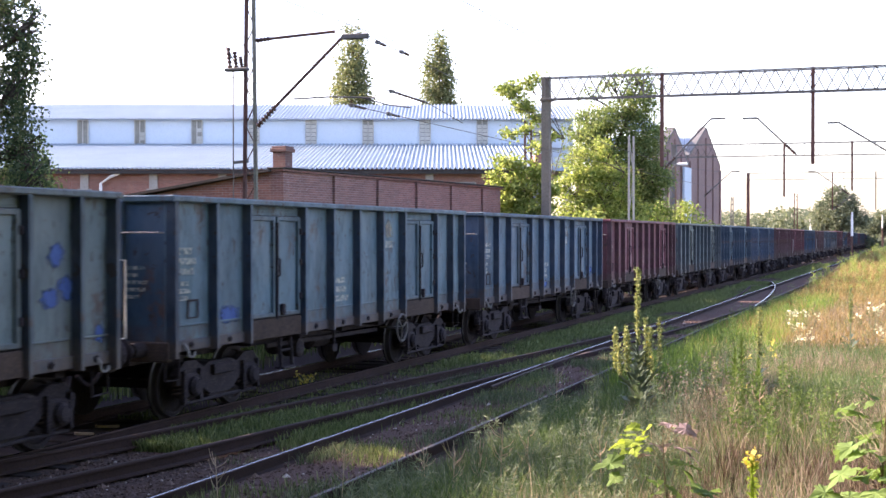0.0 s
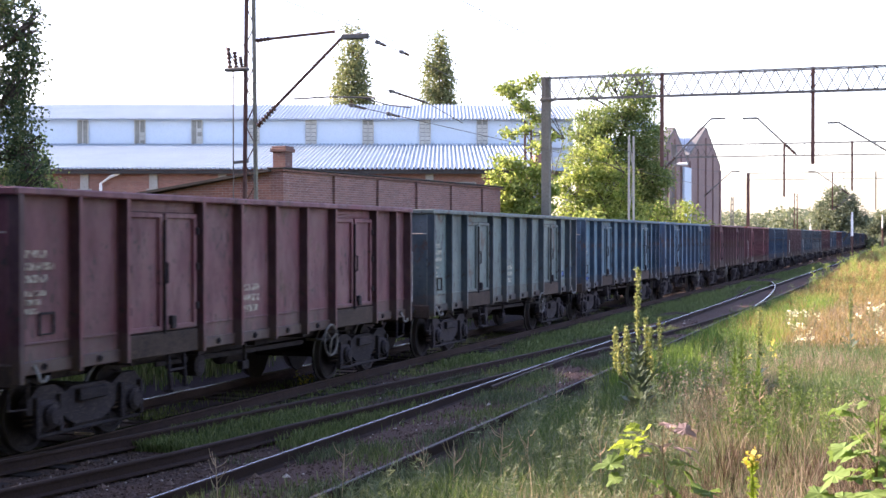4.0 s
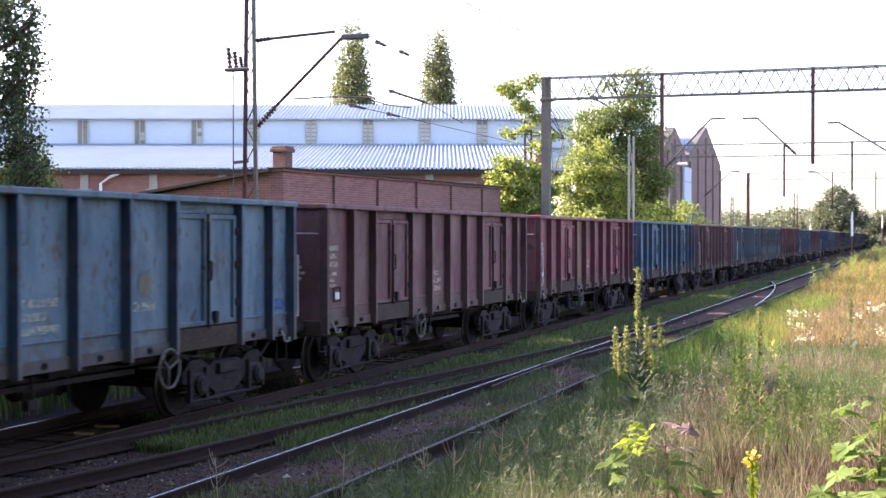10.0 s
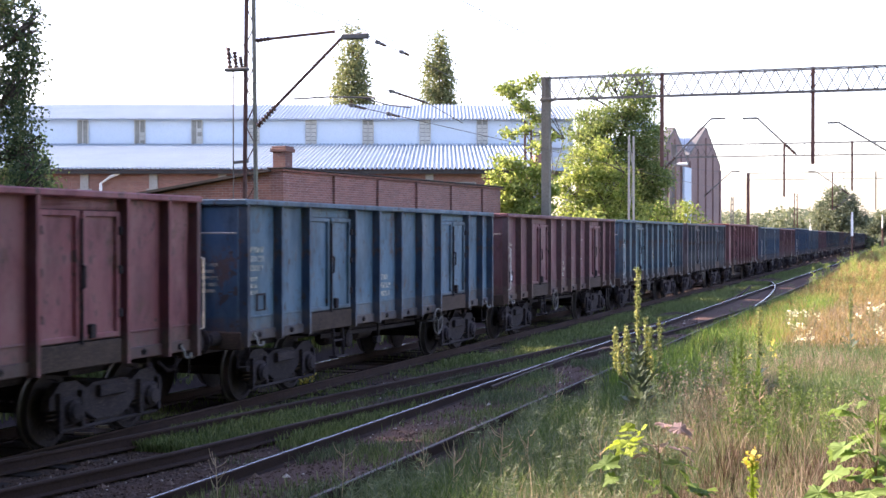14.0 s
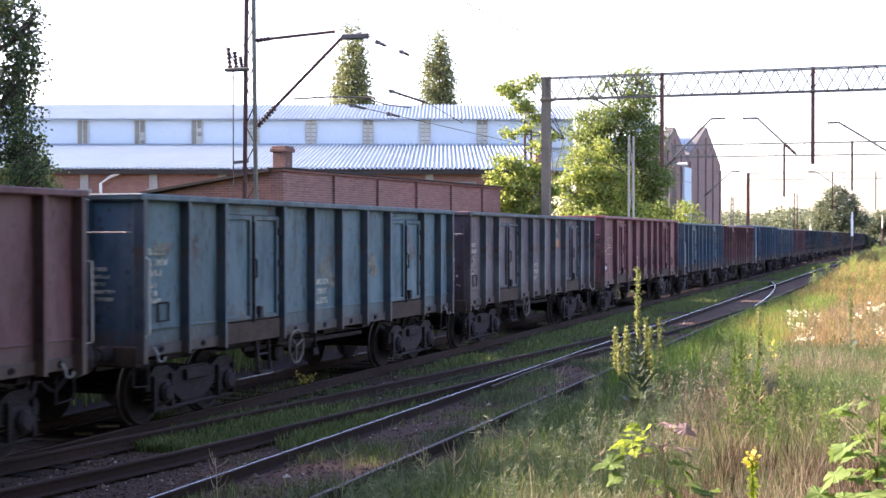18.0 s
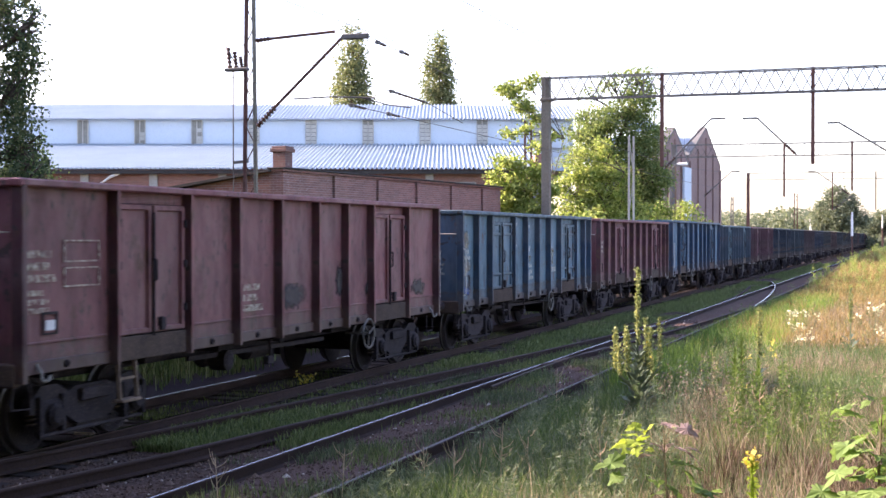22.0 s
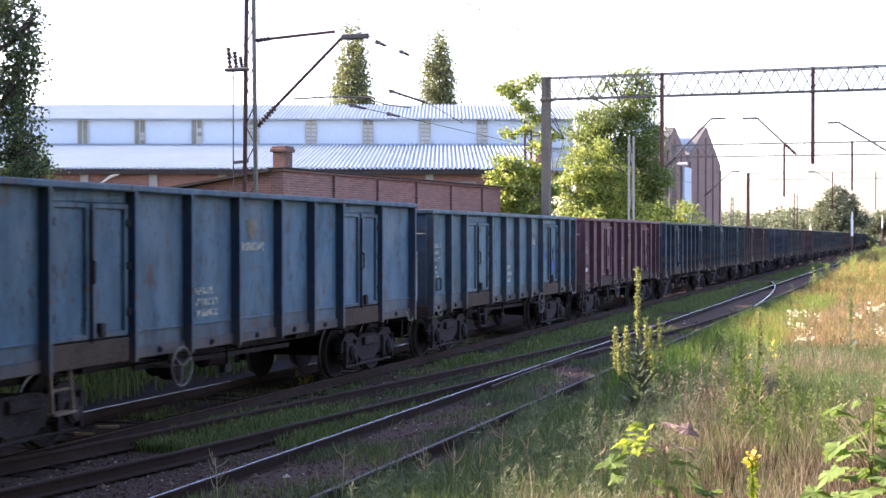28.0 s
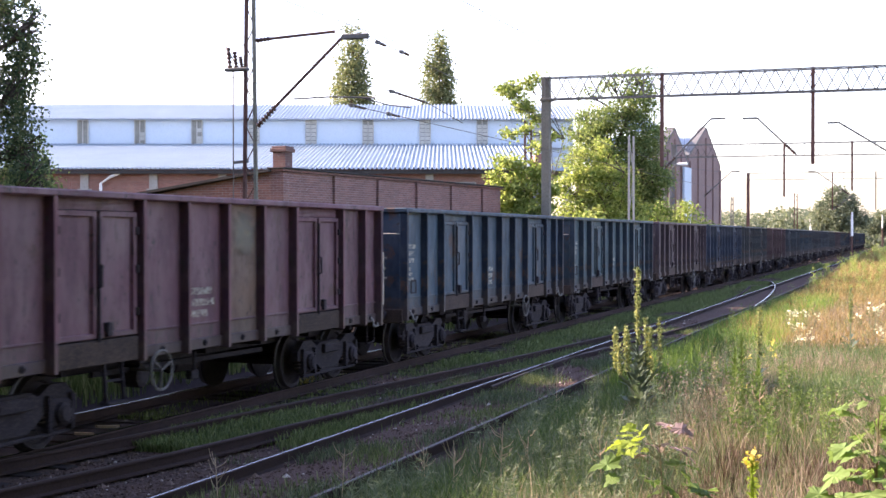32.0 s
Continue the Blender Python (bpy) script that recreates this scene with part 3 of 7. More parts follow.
def bogie(wagon, y):
    """A two-axle cast-steel bogie with its wheelsets, frames, springs and axle boxes."""
    b = part("bogie", Shape().bevel_box(-0.95, 0.95, -0.2, 0.2, 0.45, 0.75, 0.03).bevel_box(-0.3, 0.3, -0.3, 0.3, 0.7, 0.95, 0.04), UNDERGEAR, wagon)
    b.matrix_basis = pose(0, y, 0)
    for sgn in (-1, 1):
        f = Shape()
        x0, x1 = sorted((sgn * 0.97, sgn * 1.09))
        prof = [(-1.28, 0.50), (-1.28, 0.64), (-1.06, 0.82), (-0.74, 0.82), (-0.5, 0.70), (-0.36, 0.76), (0.36, 0.76), (0.5, 0.70), (0.74, 0.82), (1.06, 0.82), (1.28, 0.64), (1.28, 0.50),
                (0.66, 0.50), (0.46, 0.36), (0.3, 0.28), (-0.3, 0.28), (-0.46, 0.36), (-0.66, 0.50)]
        n = len(prof)
        vs = [(x, yy, zz) for x in (x0, x1) for yy, zz in prof]
        f.add(vs, [tuple(range(n))[::-1], tuple(range(n, 2 * n))] + [(i, (i + 1) % n, n + (i + 1) % n, n + i) for i in range(n)])
        part("side_frame", f, UNDERGEAR, b)
        for yy in (-0.9, 0.9):
            a = Shape().bevel_box(sgn * 1.04 - 0.1, sgn * 1.04 + 0.1, yy - 0.19, yy + 0.19, 0.28, 0.64, 0.04)
            a.bevel_box(sgn * 1.1 - 0.05, sgn * 1.1 + 0.05, yy - 0.26, yy - 0.2, 0.24, 0.7, 0.015).bevel_box(sgn * 1.1 - 0.05, sgn * 1.1 + 0.05, yy + 0.2, yy + 0.26, 0.24, 0.7, 0.015)
            a.lathe((sgn * 1.13, yy, WHEEL_R), (sgn, 0, 0), [(0, 0.14), (0.06, 0.14), (0.08, 0.11), (0.1, 0.1), (0.105, 0.03)], 14)
            part("axle_box", a, UNDERGEAR, b)
            if sgn > 0:
                for dy in (-0.25, 0.25):
                    coil = [(1.03 + 0.068 * math.cos(q * 0.9), yy + dy + 0.068 * math.sin(q * 0.9), 0.33 + 0.0082 * q) for q in range(32)]
                    part("coil_spring", Shape().tube(coil, 0.017, 4), SILL_RUST, b)
        if sgn > 0:
            tie = Shape().bevel_box(1.06, 1.12, -1.12, 1.12, 0.2, 0.245, 0.012)
            tie.bevel_box(1.08, 1.16, -0.3, 0.3, 0.56, 0.72, 0.02)
            part("tie_bar", tie, UNDERGEAR, b)
            br = Shape().bevel_box(0.98, 1.06, -0.3, 0.3, 0.2, 0.27, 0.015).beam((1.0, -0.55, 0.3), (1.0, -0.2, 0.55), 0.05).beam((1.0, 0.55, 0.3), (1.0, 0.2, 0.55), 0.05)
            part("brake_rigging", br, UNDERGEAR, b)
    for yy in (-0.9, 0.9):
        w = part("wheelset", WHEELSET, TREAD, b)
        w.matrix_basis = pose(0, yy, WHEEL_R)
    return b


WHEELSET = wheelset_shape().mesh("wheelset", UNDERGEAR, smooth=False)
WHEELSET.materials.append(TREAD)
for poly in WHEELSET.polygons:
    c = poly.center
    if abs(c.x) > 0.7 and math.hypot(c.y, c.z) > 0.43:
        poly.material_index = 1


def ring(s, centre, r, tube_r, n=18):
    cx, cy, cz = centre
    pts = [(cx, cy + r * math.cos(k * math.tau / n), cz + r * math.sin(k * math.tau / n)) for k in range(n + 1)]
    s.tube(pts, tube_r, 5, caps=False)


def build_wagon(length, ribs, doors, top, barred=False, tag_seed=1, step_side=-1):
    """One open wagon, centred on y = 0, with its near side at +x. ribs: distances from the rear corner; doors: pairs of rib indices."""
    hl = length / 2
    w = thing("open_coal_wagon", "", "freight wagon")
    zb = 1.16                                           # lower edge of the side sheets
    rs = [r - hl for r in ribs]
    door_spans = [(rs[a], rs[b]) for a, b in doors]
    # side panels, doors, ribs
    for i in range(len(rs) - 1):
        if (i, i + 1) in doors:
            a, b = rs[i] + 0.1, rs[i + 1] - 0.1
            m = (a + b) / 2
            part("lintel_panel", panel_shape(a - 0.1, b + 0.1, top - 0.24, top - 0.06, 90 + i), PAINT, w)
            door_leaf(w, a, m - 0.035, zb + 0.17, top - 0.25, barred, True)
            door_leaf(w, m + 0.035, b, zb + 0.17, top - 0.25, barred, False)
            part("door_backing", Shape().box(SHEET - 0.05, SHEET - 0.025, a - 0.1, b + 0.1, zb, top - 0.2), UNDERGEAR, w)
        else:
            part("side_panel", panel_shape(rs[i], rs[i + 1], zb, top - 0.06, tag_seed * 31 + i), PAINT, w)
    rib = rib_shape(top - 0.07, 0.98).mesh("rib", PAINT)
    rib.materials.append(RIB_FRONT)
    # outward faces get the paint lightened as if lit
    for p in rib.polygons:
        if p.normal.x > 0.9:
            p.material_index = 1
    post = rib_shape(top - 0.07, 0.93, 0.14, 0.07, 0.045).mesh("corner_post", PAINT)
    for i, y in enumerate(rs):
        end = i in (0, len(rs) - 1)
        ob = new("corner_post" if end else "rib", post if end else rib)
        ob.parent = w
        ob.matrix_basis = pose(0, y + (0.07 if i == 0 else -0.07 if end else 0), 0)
    # far side, ends, floor
    far = Shape().box(-SHEET - 0.01, -SHEET + 0.02, -hl, hl, zb, top - 0.06)
    for y in rs:
        far.box(-FACE, -SHEET, y - 0.05, y + 0.05, 1.0, top - 0.07)
    part("far_side_wall", far, PAINT, w)
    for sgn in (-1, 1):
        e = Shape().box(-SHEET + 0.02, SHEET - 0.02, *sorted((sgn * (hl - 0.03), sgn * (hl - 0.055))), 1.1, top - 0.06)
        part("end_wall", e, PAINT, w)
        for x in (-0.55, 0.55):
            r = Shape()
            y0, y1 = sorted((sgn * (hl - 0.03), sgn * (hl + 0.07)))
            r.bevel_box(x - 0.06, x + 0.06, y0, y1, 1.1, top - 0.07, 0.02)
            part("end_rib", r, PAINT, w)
        y0, y1 = sorted((sgn * (hl - 0.12), sgn * (hl + 0.03)))
        part("end_rim", Shape().bevel_box(-FACE, FACE, y0, y1, top - 0.1, top, 0.02), PAINT, w)
        part("headstock", Shape().bevel_box(-1.3, 1.3, *sorted((sgn * (hl - 0.1), sgn * (hl + 0.02))), 0.88, 1.16, 0.02), SILL_RUST, w)
        for x in (-0.875, 0.875):
            bf = Shape().lathe((x, sgn * hl, 1.05), (0, sgn, 0), [(0, 0.11), (0.28, 0.10), (0.28, 0.07), (0.5, 0.07), (0.5, 0.17), (0.56, 0.21), (0.6, 0.225), (0.615, 0.2)], 14)
            part("buffer", bf, UNDERGEAR, w)
        cp = Shape().bevel_box(-0.06, 0.06, *sorted((sgn * hl, sgn * (hl + 0.35))), 0.98, 1.12, 0.02)
        cp.tube([(0, sgn * (hl + 0.3), 1.0), (0, sgn * (hl + 0.4), 0.8), (0, sgn * (hl + 0.55), 0.85)], 0.035, 6)
        part("screw_coupling", cp, UNDERGEAR, w)
        hose = smooth([(0.35, sgn * hl, 0.95), (0.36, sgn * (hl + 0.2), 0.75), (0.3, sgn * (hl + 0.4), 0.58), (0.22, sgn * (hl + 0.58), 0.72)], 4)
        part("brake_hose", Shape().tube(hose, 0.028, 6), UNDERGEAR, w)
    for sgn in (-1, 1):
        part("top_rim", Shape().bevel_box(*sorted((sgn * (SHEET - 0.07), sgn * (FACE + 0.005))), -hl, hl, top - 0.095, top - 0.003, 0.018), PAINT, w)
    part("floor", Shape().box(-SHEET + 0.02, SHEET - 0.05, -hl + 0.06, hl - 0.06, 1.1, 1.15), UNDERGEAR, w)
    part("side_sill", Shape().bevel_box(SHEET - 0.1, SHEET + 0.035, -hl + 0.02, hl - 0.02, 1.0, zb, 0.012), PAINT, w)
    part("side_sill", Shape().bevel_box(-SHEET - 0.03, -SHEET + 0.1, -hl + 0.02, hl - 0.02, 1.0, zb, 0.012), SILL_RUST, w)
    for a, b in door_spans:
        part("door_sill", Shape().bevel_box(SHEET + 0.037, SHEET + 0.075, a + 0.08, b - 0.08, 1.0, zb + 0.15, 0.01), SILL_RUST, w)
    for i in range(len(rs) - 1):
        if (i, i + 1) not in doors:
            yc = (rs[i] + rs[i + 1]) / 2
            part("lashing_ring", Shape().lathe((SHEET + 0.03, yc, 1.085), (1, 0, 0), [(0, 0.045), (0.03, 0.045), (0.035, 0.025), (0.012, 0.02)], 10), UNDERGEAR, w)
            part("panel_flange", Shape().bevel_box(SHEET + 0.002, SHEET + 0.028, rs[i] + 0.09, rs[i + 1] - 0.09, 1.35, 1.38, 0.006), PAINT, w)
    frame_bars = Shape()
    for x in (-0.55, 0.55):
        frame_bars.bevel_box(x - 0.07, x + 0.07, -hl + 0.1, hl - 0.1, 0.8, 1.09, 0.01)
    for k in range(7):
        y = -hl + 1.0 + k * (length - 2.0) / 6
        frame_bars.box(-1.15, 1.15, y - 0.05, y + 0.05, 0.9, 1.09)
    part("underframe", frame_bars, UNDERGEAR, w)
    # running gear and fittings
    piv = length / 2 - 1.85
    for y in (-piv, piv):
        bogie(w, y)
    for y in (-0.9, 0.55):
        part("air_tank", Shape().lathe((0.15, y, 0.68), (0, 1, 0), [(0, 0.1), (0.06, 0.17), (0.75, 0.17), (0.81, 0.1)], 14), UNDERGEAR, w)
    part("brake_cylinder", Shape().lathe((0.75, -1.6, 0.72), (1, 0, 0), [(0, 0.05), (0.02, 0.16), (0.3, 0.16), (0.33, 0.1)], 14), UNDERGEAR, w)
    part("brake_lever", Shape().beam((0.9, -2.6, 0.82), (0.9, 2.2, 0.78), 0.05, 0.07).beam((1.1, -0.3, 0.95), (1.1, -0.3, 0.62), 0.04).bevel_box(1.02, 1.12, -0.4, -0.2, 0.55, 0.68, 0.01), UNDERGEAR, w)
    hw = Shape()
    hy = piv - 2.2
    ring(hw, (1.42, hy, 0.82), 0.265, 0.021)
    for k in range(3):
        a = k * math.tau / 3 + 0.4
        hw.beam((1.42, hy, 0.82), (1.42, hy + 0.26 * math.cos(a), 0.82 + 0.26 * math.sin(a)), 0.03, 0.02)
    hw.tube([(1.43, hy, 0.82), (0.95, hy, 0.82)], 0.025, 6)
    part("brake_handwheel", hw, WHEEL_GREY, w, "spoked steel brake wheel")
    # foot step below the rear door
    long_body = length > 14
    sy = -piv + 1.75 * (-step_side) - (1.3 if long_body else 0)
    st = Shape()
    for dy in (-0.2, 0.2):
        st.beam((1.3, sy + dy, 1.02), (1.34, sy + dy, 0.5), 0.05, 0.03)
    st.bevel_box(1.24, 1.4, sy - 0.22, sy + 0.22, 0.48, 0.52, 0.008).beam((1.31, sy - 0.2, 0.78), (1.31, sy + 0.2, 0.78), 0.03)
    part("foot_step", st, STEP_RUST if long_body else UNDERGEAR, w)
    # hand rails at the corners, rope hooks
    for sgn in (-1, 1):
        y = sgn * (hl + 0.24)
        part("handrail", Shape().tube([(1.3 * sgn, sgn * hl, 2.32), (1.3 * sgn, y, 2.3), (1.3 * sgn, y, 1.3), (1.3 * sgn, sgn * hl, 1.28)], 0.013, 6), PALE_PAINT, w)
        yy = sgn * (hl - 0.42)
        part("rope_hook", Shape().tube(smooth([(SHEET + 0.03, yy, 1.12), (SHEET + 0.1, yy, 1.02), (SHEET + 0.12, yy, 0.94), (SHEET + 0.16, yy + 0.05, 0.93), (SHEET + 0.16, yy + 0.09, 0.99)], 3), 0.02, 6), HOOK_GREY, w)
        part("corner_step", Shape().tube([(1.22, sgn * (hl - 0.05), 0.95), (1.22, sgn * (hl - 0.05), 0.62), (1.22, sgn * (hl - 0.4), 0.6), (1.22, sgn * (hl - 0.4), 0.95)], 0.018, 6), UNDERGEAR, w)
    part("end_handle", Shape().tube([(1.22, -hl, 2.66), (1.22, -hl - 0.12, 2.66), (0.62, -hl - 0.12, 2.66), (0.62, -hl, 2.66)], 0.014, 6), HOOK_GREY, w)
    # inspection frame near the rear corner
    fr = Shape()
    y0 = -hl + 0.55
    fr.box(SHEET + 0.012, SHEET + 0.03, y0, y0 + 0.03, 1.45, 1.72).box(SHEET + 0.012, SHEET + 0.03, y0 + 0.27, y0 + 0.3, 1.45, 1.72)
    fr.box(SHEET + 0.012, SHEET + 0.029, y0, y0 + 0.3, 1.69, 1.72).box(SHEET + 0.012, SHEET + 0.029, y0, y0 + 0.3, 1.45, 1.47)
    part("label_frame", fr, UNDERGEAR, w)
    return w


def marking(wagon, y, z, rows, wide, high, seed, material, name="lettering", x=SHEET + 0.016):
    """Worn lettering as broken bars."""
    rng = random.Random(seed)
    for r in range(rows):
        s = Shape()
        yy, end = y, y + wide * rng.uniform(0.65, 1.0)
        while yy < end:
            ln = rng.uniform(0.05, 0.12)
            s.box(x - 0.014, x, yy, yy + ln * 0.8, z - r * high * 1.6 - high, z - r * high * 1.6)
            yy += ln
        part(name, s, material, wagon)


STD_RIBS = [0, 1.23, 2.28, 4.24, 5.4, 6.56, 7.72, 8.88, 10.78, 11.8, 12.65]
LONG_RIBS = [0, 2.0, 3.85, 5.3, 6.72, 8.15, 9.4, 10.6, 12.45, 14.3]
HALF_STD, HALF_LONG = 12.65 / 2, 14.3 / 2

# paint of each wagon in turn, and what sets it apart
WAGONS = [
    ("std", (0.106, 0.143, 0.148), "faded grey-blue"), ("std", (0.078, 0.139, 0.172), "weathered blue"), ("std", (0.070, 0.122, 0.164), "dull blue"),
    ("std", (0.139, 0.053, 0.054), "dull red-brown"), ("std", (0.118, 0.152, 0.143), "scraped grey-green"), ("std", (0.070, 0.139, 0.180), "teal blue"),
    ("std", (0.074, 0.147, 0.213), "blue"), ("std", (0.124, 0.051, 0.050), "dark brown"), ("std", (0.187, 0.063, 0.061), "rust red"),
    ("std", (0.053, 0.118, 0.172), "deep blue"), ("std", (0.120, 0.052, 0.050), "dark red-brown"), ("std", (0.066, 0.126, 0.150), "blue"),
    ("std", (0.089, 0.079, 0.079), "sooty dark grey"), ("long", (0.160, 0.062, 0.056), "faded red"), ("bar", (0.072, 0.135, 0.175), "patchy blue and beige"),
    ("std", (0.129, 0.053, 0.051), "red-brown"), ("long", (0.041, 0.112, 0.176), "bright blue"), ("std", (0.060, 0.130, 0.165), "bright teal"),
    ("std", (0.124, 0.061, 0.065), "purplish brown"), ("std", (0.045, 0.088, 0.139), "dark blue"), ("std", (0.057, 0.110, 0.139), "blue"),
    ("std", (0.112, 0.087, 0.086), "grey-brown"), ("std", (0.044, 0.082, 0.150), "deep blue"), ("std", (0.074, 0.084, 0.090), "dark grey"),
    ("std", (0.124, 0.057, 0.054), "brown"), ("std", (0.066, 0.093, 0.115), "dark blue"), ("std", (0.061, 0.101, 0.123), "teal"), ("std", (0.082, 0.084, 0.098), "grey"),
] + [("std", c, n) for c, n in [((0.066, 0.093, 0.123), "dark blue"), ((0.082, 0.084, 0.094), "grey"), ((0.115, 0.061, 0.062), "brown"), ((0.066, 0.101, 0.123), "dull blue"),
                                ((0.061, 0.093, 0.123), "dark blue"), ((0.105, 0.061, 0.065), "brown"), ((0.066, 0.093, 0.115), "blue"), ((0.074, 0.084, 0.098), "grey-blue"),
                                ((0.066, 0.093, 0.123), "blue"), ((0.061, 0.093, 0.123), "dark blue"), ((0.066, 0.093, 0.123), "blue")]]
# where each wagon's leading end stands at the start
FRONT = [14.98, 28.94, 42.95, 56.89, 70.81, 84.56, 98.31, 112.15, 126.10, 140.13, 153.96, 167.86, 181.62, 197.26, 211.40, 225.30, 240.51, 254.13, 267.88]
while len(FRONT) < len(WAGONS):
    FRONT.append(FRONT[-1] + 13.9)


def build_train():
    masters = {
        "std": build_wagon(12.65, STD_RIBS, [(2, 3), (7, 8)], 3.18, tag_seed=1),
        "long": build_wagon(14.3, LONG_RIBS, [(1, 2), (7, 8)], 3.28, tag_seed=3, step_side=-1),
        "bar": build_wagon(12.65, STD_RIBS, [(2, 3), (7, 8)], 3.20, barred=True, tag_seed=6),
    }
    used = set()
    train = []
    for i, (kind, colour, words) in enumerate(WAGONS):
        m = masters[kind]
        if kind in used:
            m = copy_thing(m, Matrix())
        used.add(kind)
        hl = HALF_LONG if kind == "long" else HALF_STD
        m["label"] = words + " open coal wagon with ribbed sides and doors"
        m["group"] = "coal wagons of the train"
        train.append((m, FRONT[i] - hl))
    for (m, _), (kind, colour, words), i in zip(train, WAGONS, range(99)):
        if i <= 22:
            wagon_marks(m, i, HALF_LONG if kind == "long" else HALF_STD)
        red = colour[0] > colour[2] * 1.12
        if red:
            colour = (colour[0] * 1.38, colour[1] * 1.16, colour[2] * 1.4)
        for o in m.children_recursive:
            kind_of = o.name.split(".")[0]
            c = colour
            # shade on the rib webs put into the colour; posts and sills share it
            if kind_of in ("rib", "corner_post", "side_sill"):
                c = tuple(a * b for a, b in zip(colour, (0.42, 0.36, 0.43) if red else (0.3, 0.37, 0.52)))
            # end walls: the shade in the gap between wagons put into their colour
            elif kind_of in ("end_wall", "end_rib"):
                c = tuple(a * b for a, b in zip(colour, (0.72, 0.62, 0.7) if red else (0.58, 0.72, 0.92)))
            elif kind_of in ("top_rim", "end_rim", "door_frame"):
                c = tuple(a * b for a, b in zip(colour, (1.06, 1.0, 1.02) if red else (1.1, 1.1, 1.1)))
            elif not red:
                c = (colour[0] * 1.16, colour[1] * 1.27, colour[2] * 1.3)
            if i == 12 and kind_of in ("rib", "door_frame", "top_rim"):
                c = (0.062, 0.085, 0.105)               # blue-grey ribs on a grey body
            if kind_of == "side_panel":
                yc = sum(v.co.y for v in o.data.vertices) / len(o.data.vertices)
                if i == 8 and -2.0 < yc < -0.9:
                    c = (0.21, 0.115, 0.06)
                if i == 18 and 0.4 < yc < 1.4:
                    c = (0.19, 0.105, 0.072)
            if i in (7, 8, 10, 11, 12, 14, 16, 18) and kind_of == "brake_handwheel":
                o.matrix_basis = pose(0, -5.3 if i == 16 else -1.0 if i == 14 else -4.0, 0)
            # wagons that stay far: their shade at the grazing angle put into the colour
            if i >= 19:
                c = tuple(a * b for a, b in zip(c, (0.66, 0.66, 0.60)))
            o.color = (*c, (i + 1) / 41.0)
    return train


def wagon_marks(m, i, hl):
    rng = random.Random(100 + i)
    marking(m, -hl + 0.25, 2.45, 3, 0.62, 0.09, i, LETTERING)
    marking(m, -hl + 0.25, 1.98, 3, 0.4, 0.065, i + 20, LETTERING)
    marking(m, -hl + 5.6, 1.88, 3, 0.66, 0.10, i + 50, LETTERING)
    if i in (1, 2, 5, 6, 12, 14, 16, 17):               # round emblem over a word, both worn
        zc = 1.95 if i in (6, 14) else 2.72
        yc = -hl + (7.0 if i == 16 else 7.92)
        marking(m, yc, zc - 0.2, 1, 0.72, 0.13, i + 70, LETTERING)
        part("round_mark", patch(yc + 0.13, yc + 0.53, zc - 0.18, zc + 0.22, rng), WORN_SPRAY, m)
    if i in (2, 5, 7, 10):                               # stencilled box with two lines in it
        box, y0, z0 = Shape(), -hl + (6.72 if i != 7 else 8.95), 1.42
        x0, x1 = SHEET + 0.002, SHEET + 0.016
        box.box(x0, x1, y0, y0 + 0.36, z0, z0 + 0.02).box(x0, x1, y0, y0 + 0.36, z0 + 0.3, z0 + 0.32).box(x0, x1, y0, y0 + 0.02, z0, z0 + 0.32).box(x0, x1, y0 + 0.34, y0 + 0.36, z0, z0 + 0.32)
        box.box(x0, x1, y0 + 0.06, y0 + 0.3, z0 + 0.08, z0 + 0.12).box(x0, x1, y0 + 0.06, y0 + 0.26, z0 + 0.18, z0 + 0.22)
        part("stencil", box, LETTERING, m)
    if i == 11:
        for y, z in ((-0.4, 2.05), (0.0, 1.85), (1.85, 2.15), (2.0, 1.95)):
            part("worn_patch", smear(y, z, rng), WORN_SPRAY, m, "worn patch of pale old paint")
        part("paint_patch", patch(-5.95, -5.35, 2.3, 2.55, rng), WORN_SPRAY, m, "faded pale painted panel")
    if i == 14:
        for y0, y1, z0, z1 in ((-6.0, -5.45, 2.2, 2.75), (-6.0, -5.35, 1.75, 2.1), (1.75, 2.2, 2.0, 2.3), (-0.7, -0.2, 1.9, 2.15)):
            part("worn_patch", patch(y0, y1, z0, z1, rng), WORN_SPRAY, m, "worn patch of beige old paint")
        for k in range(26):
            y, z, q = rng.choice((-1.75, -0.5)) + rng.uniform(-0.15, 0.15), rng.uniform(1.4, 2.95), rng.uniform(0.02, 0.05)
            part("paint_fleck", patch(y, y + q, z, z + q * 1.6, rng), PALE_PAINT, m, "fleck of white paint")
    if i == 12:
        part("worn_patch", patch(-6.1, -5.5, 1.75, 2.2, rng), WORN_SPRAY, m, "worn patch of pale old paint")
        for k in range(22):
            x, z, q = rng.uniform(-0.4, 1.15), rng.uniform(1.4, 2.9), rng.uniform(0.015, 0.05)
            part("paint_fleck", Shape().box(x, x + q, -hl + 0.015, -hl + 0.032, z, z + q * 1.3), PALE_PAINT, m, "fleck of white paint")
    if i == 17:
        for y0, y1, z0, z1 in ((2.75, 3.3, 1.95, 2.2), (3.72, 4.22, 1.5, 2.0), (3.9, 4.15, 2.1, 2.35)):
            part("paint_smear", patch(y0, y1, z0, z1, rng, SHEET + 0.03), BLUE_SPRAY, m, "smear of bright blue paint")
        part("rust_patch", patch(2.75, 3.05, 2.2, 2.45, rng, SHEET + 0.03), SILL_RUST, m, "rusty patch on the door")
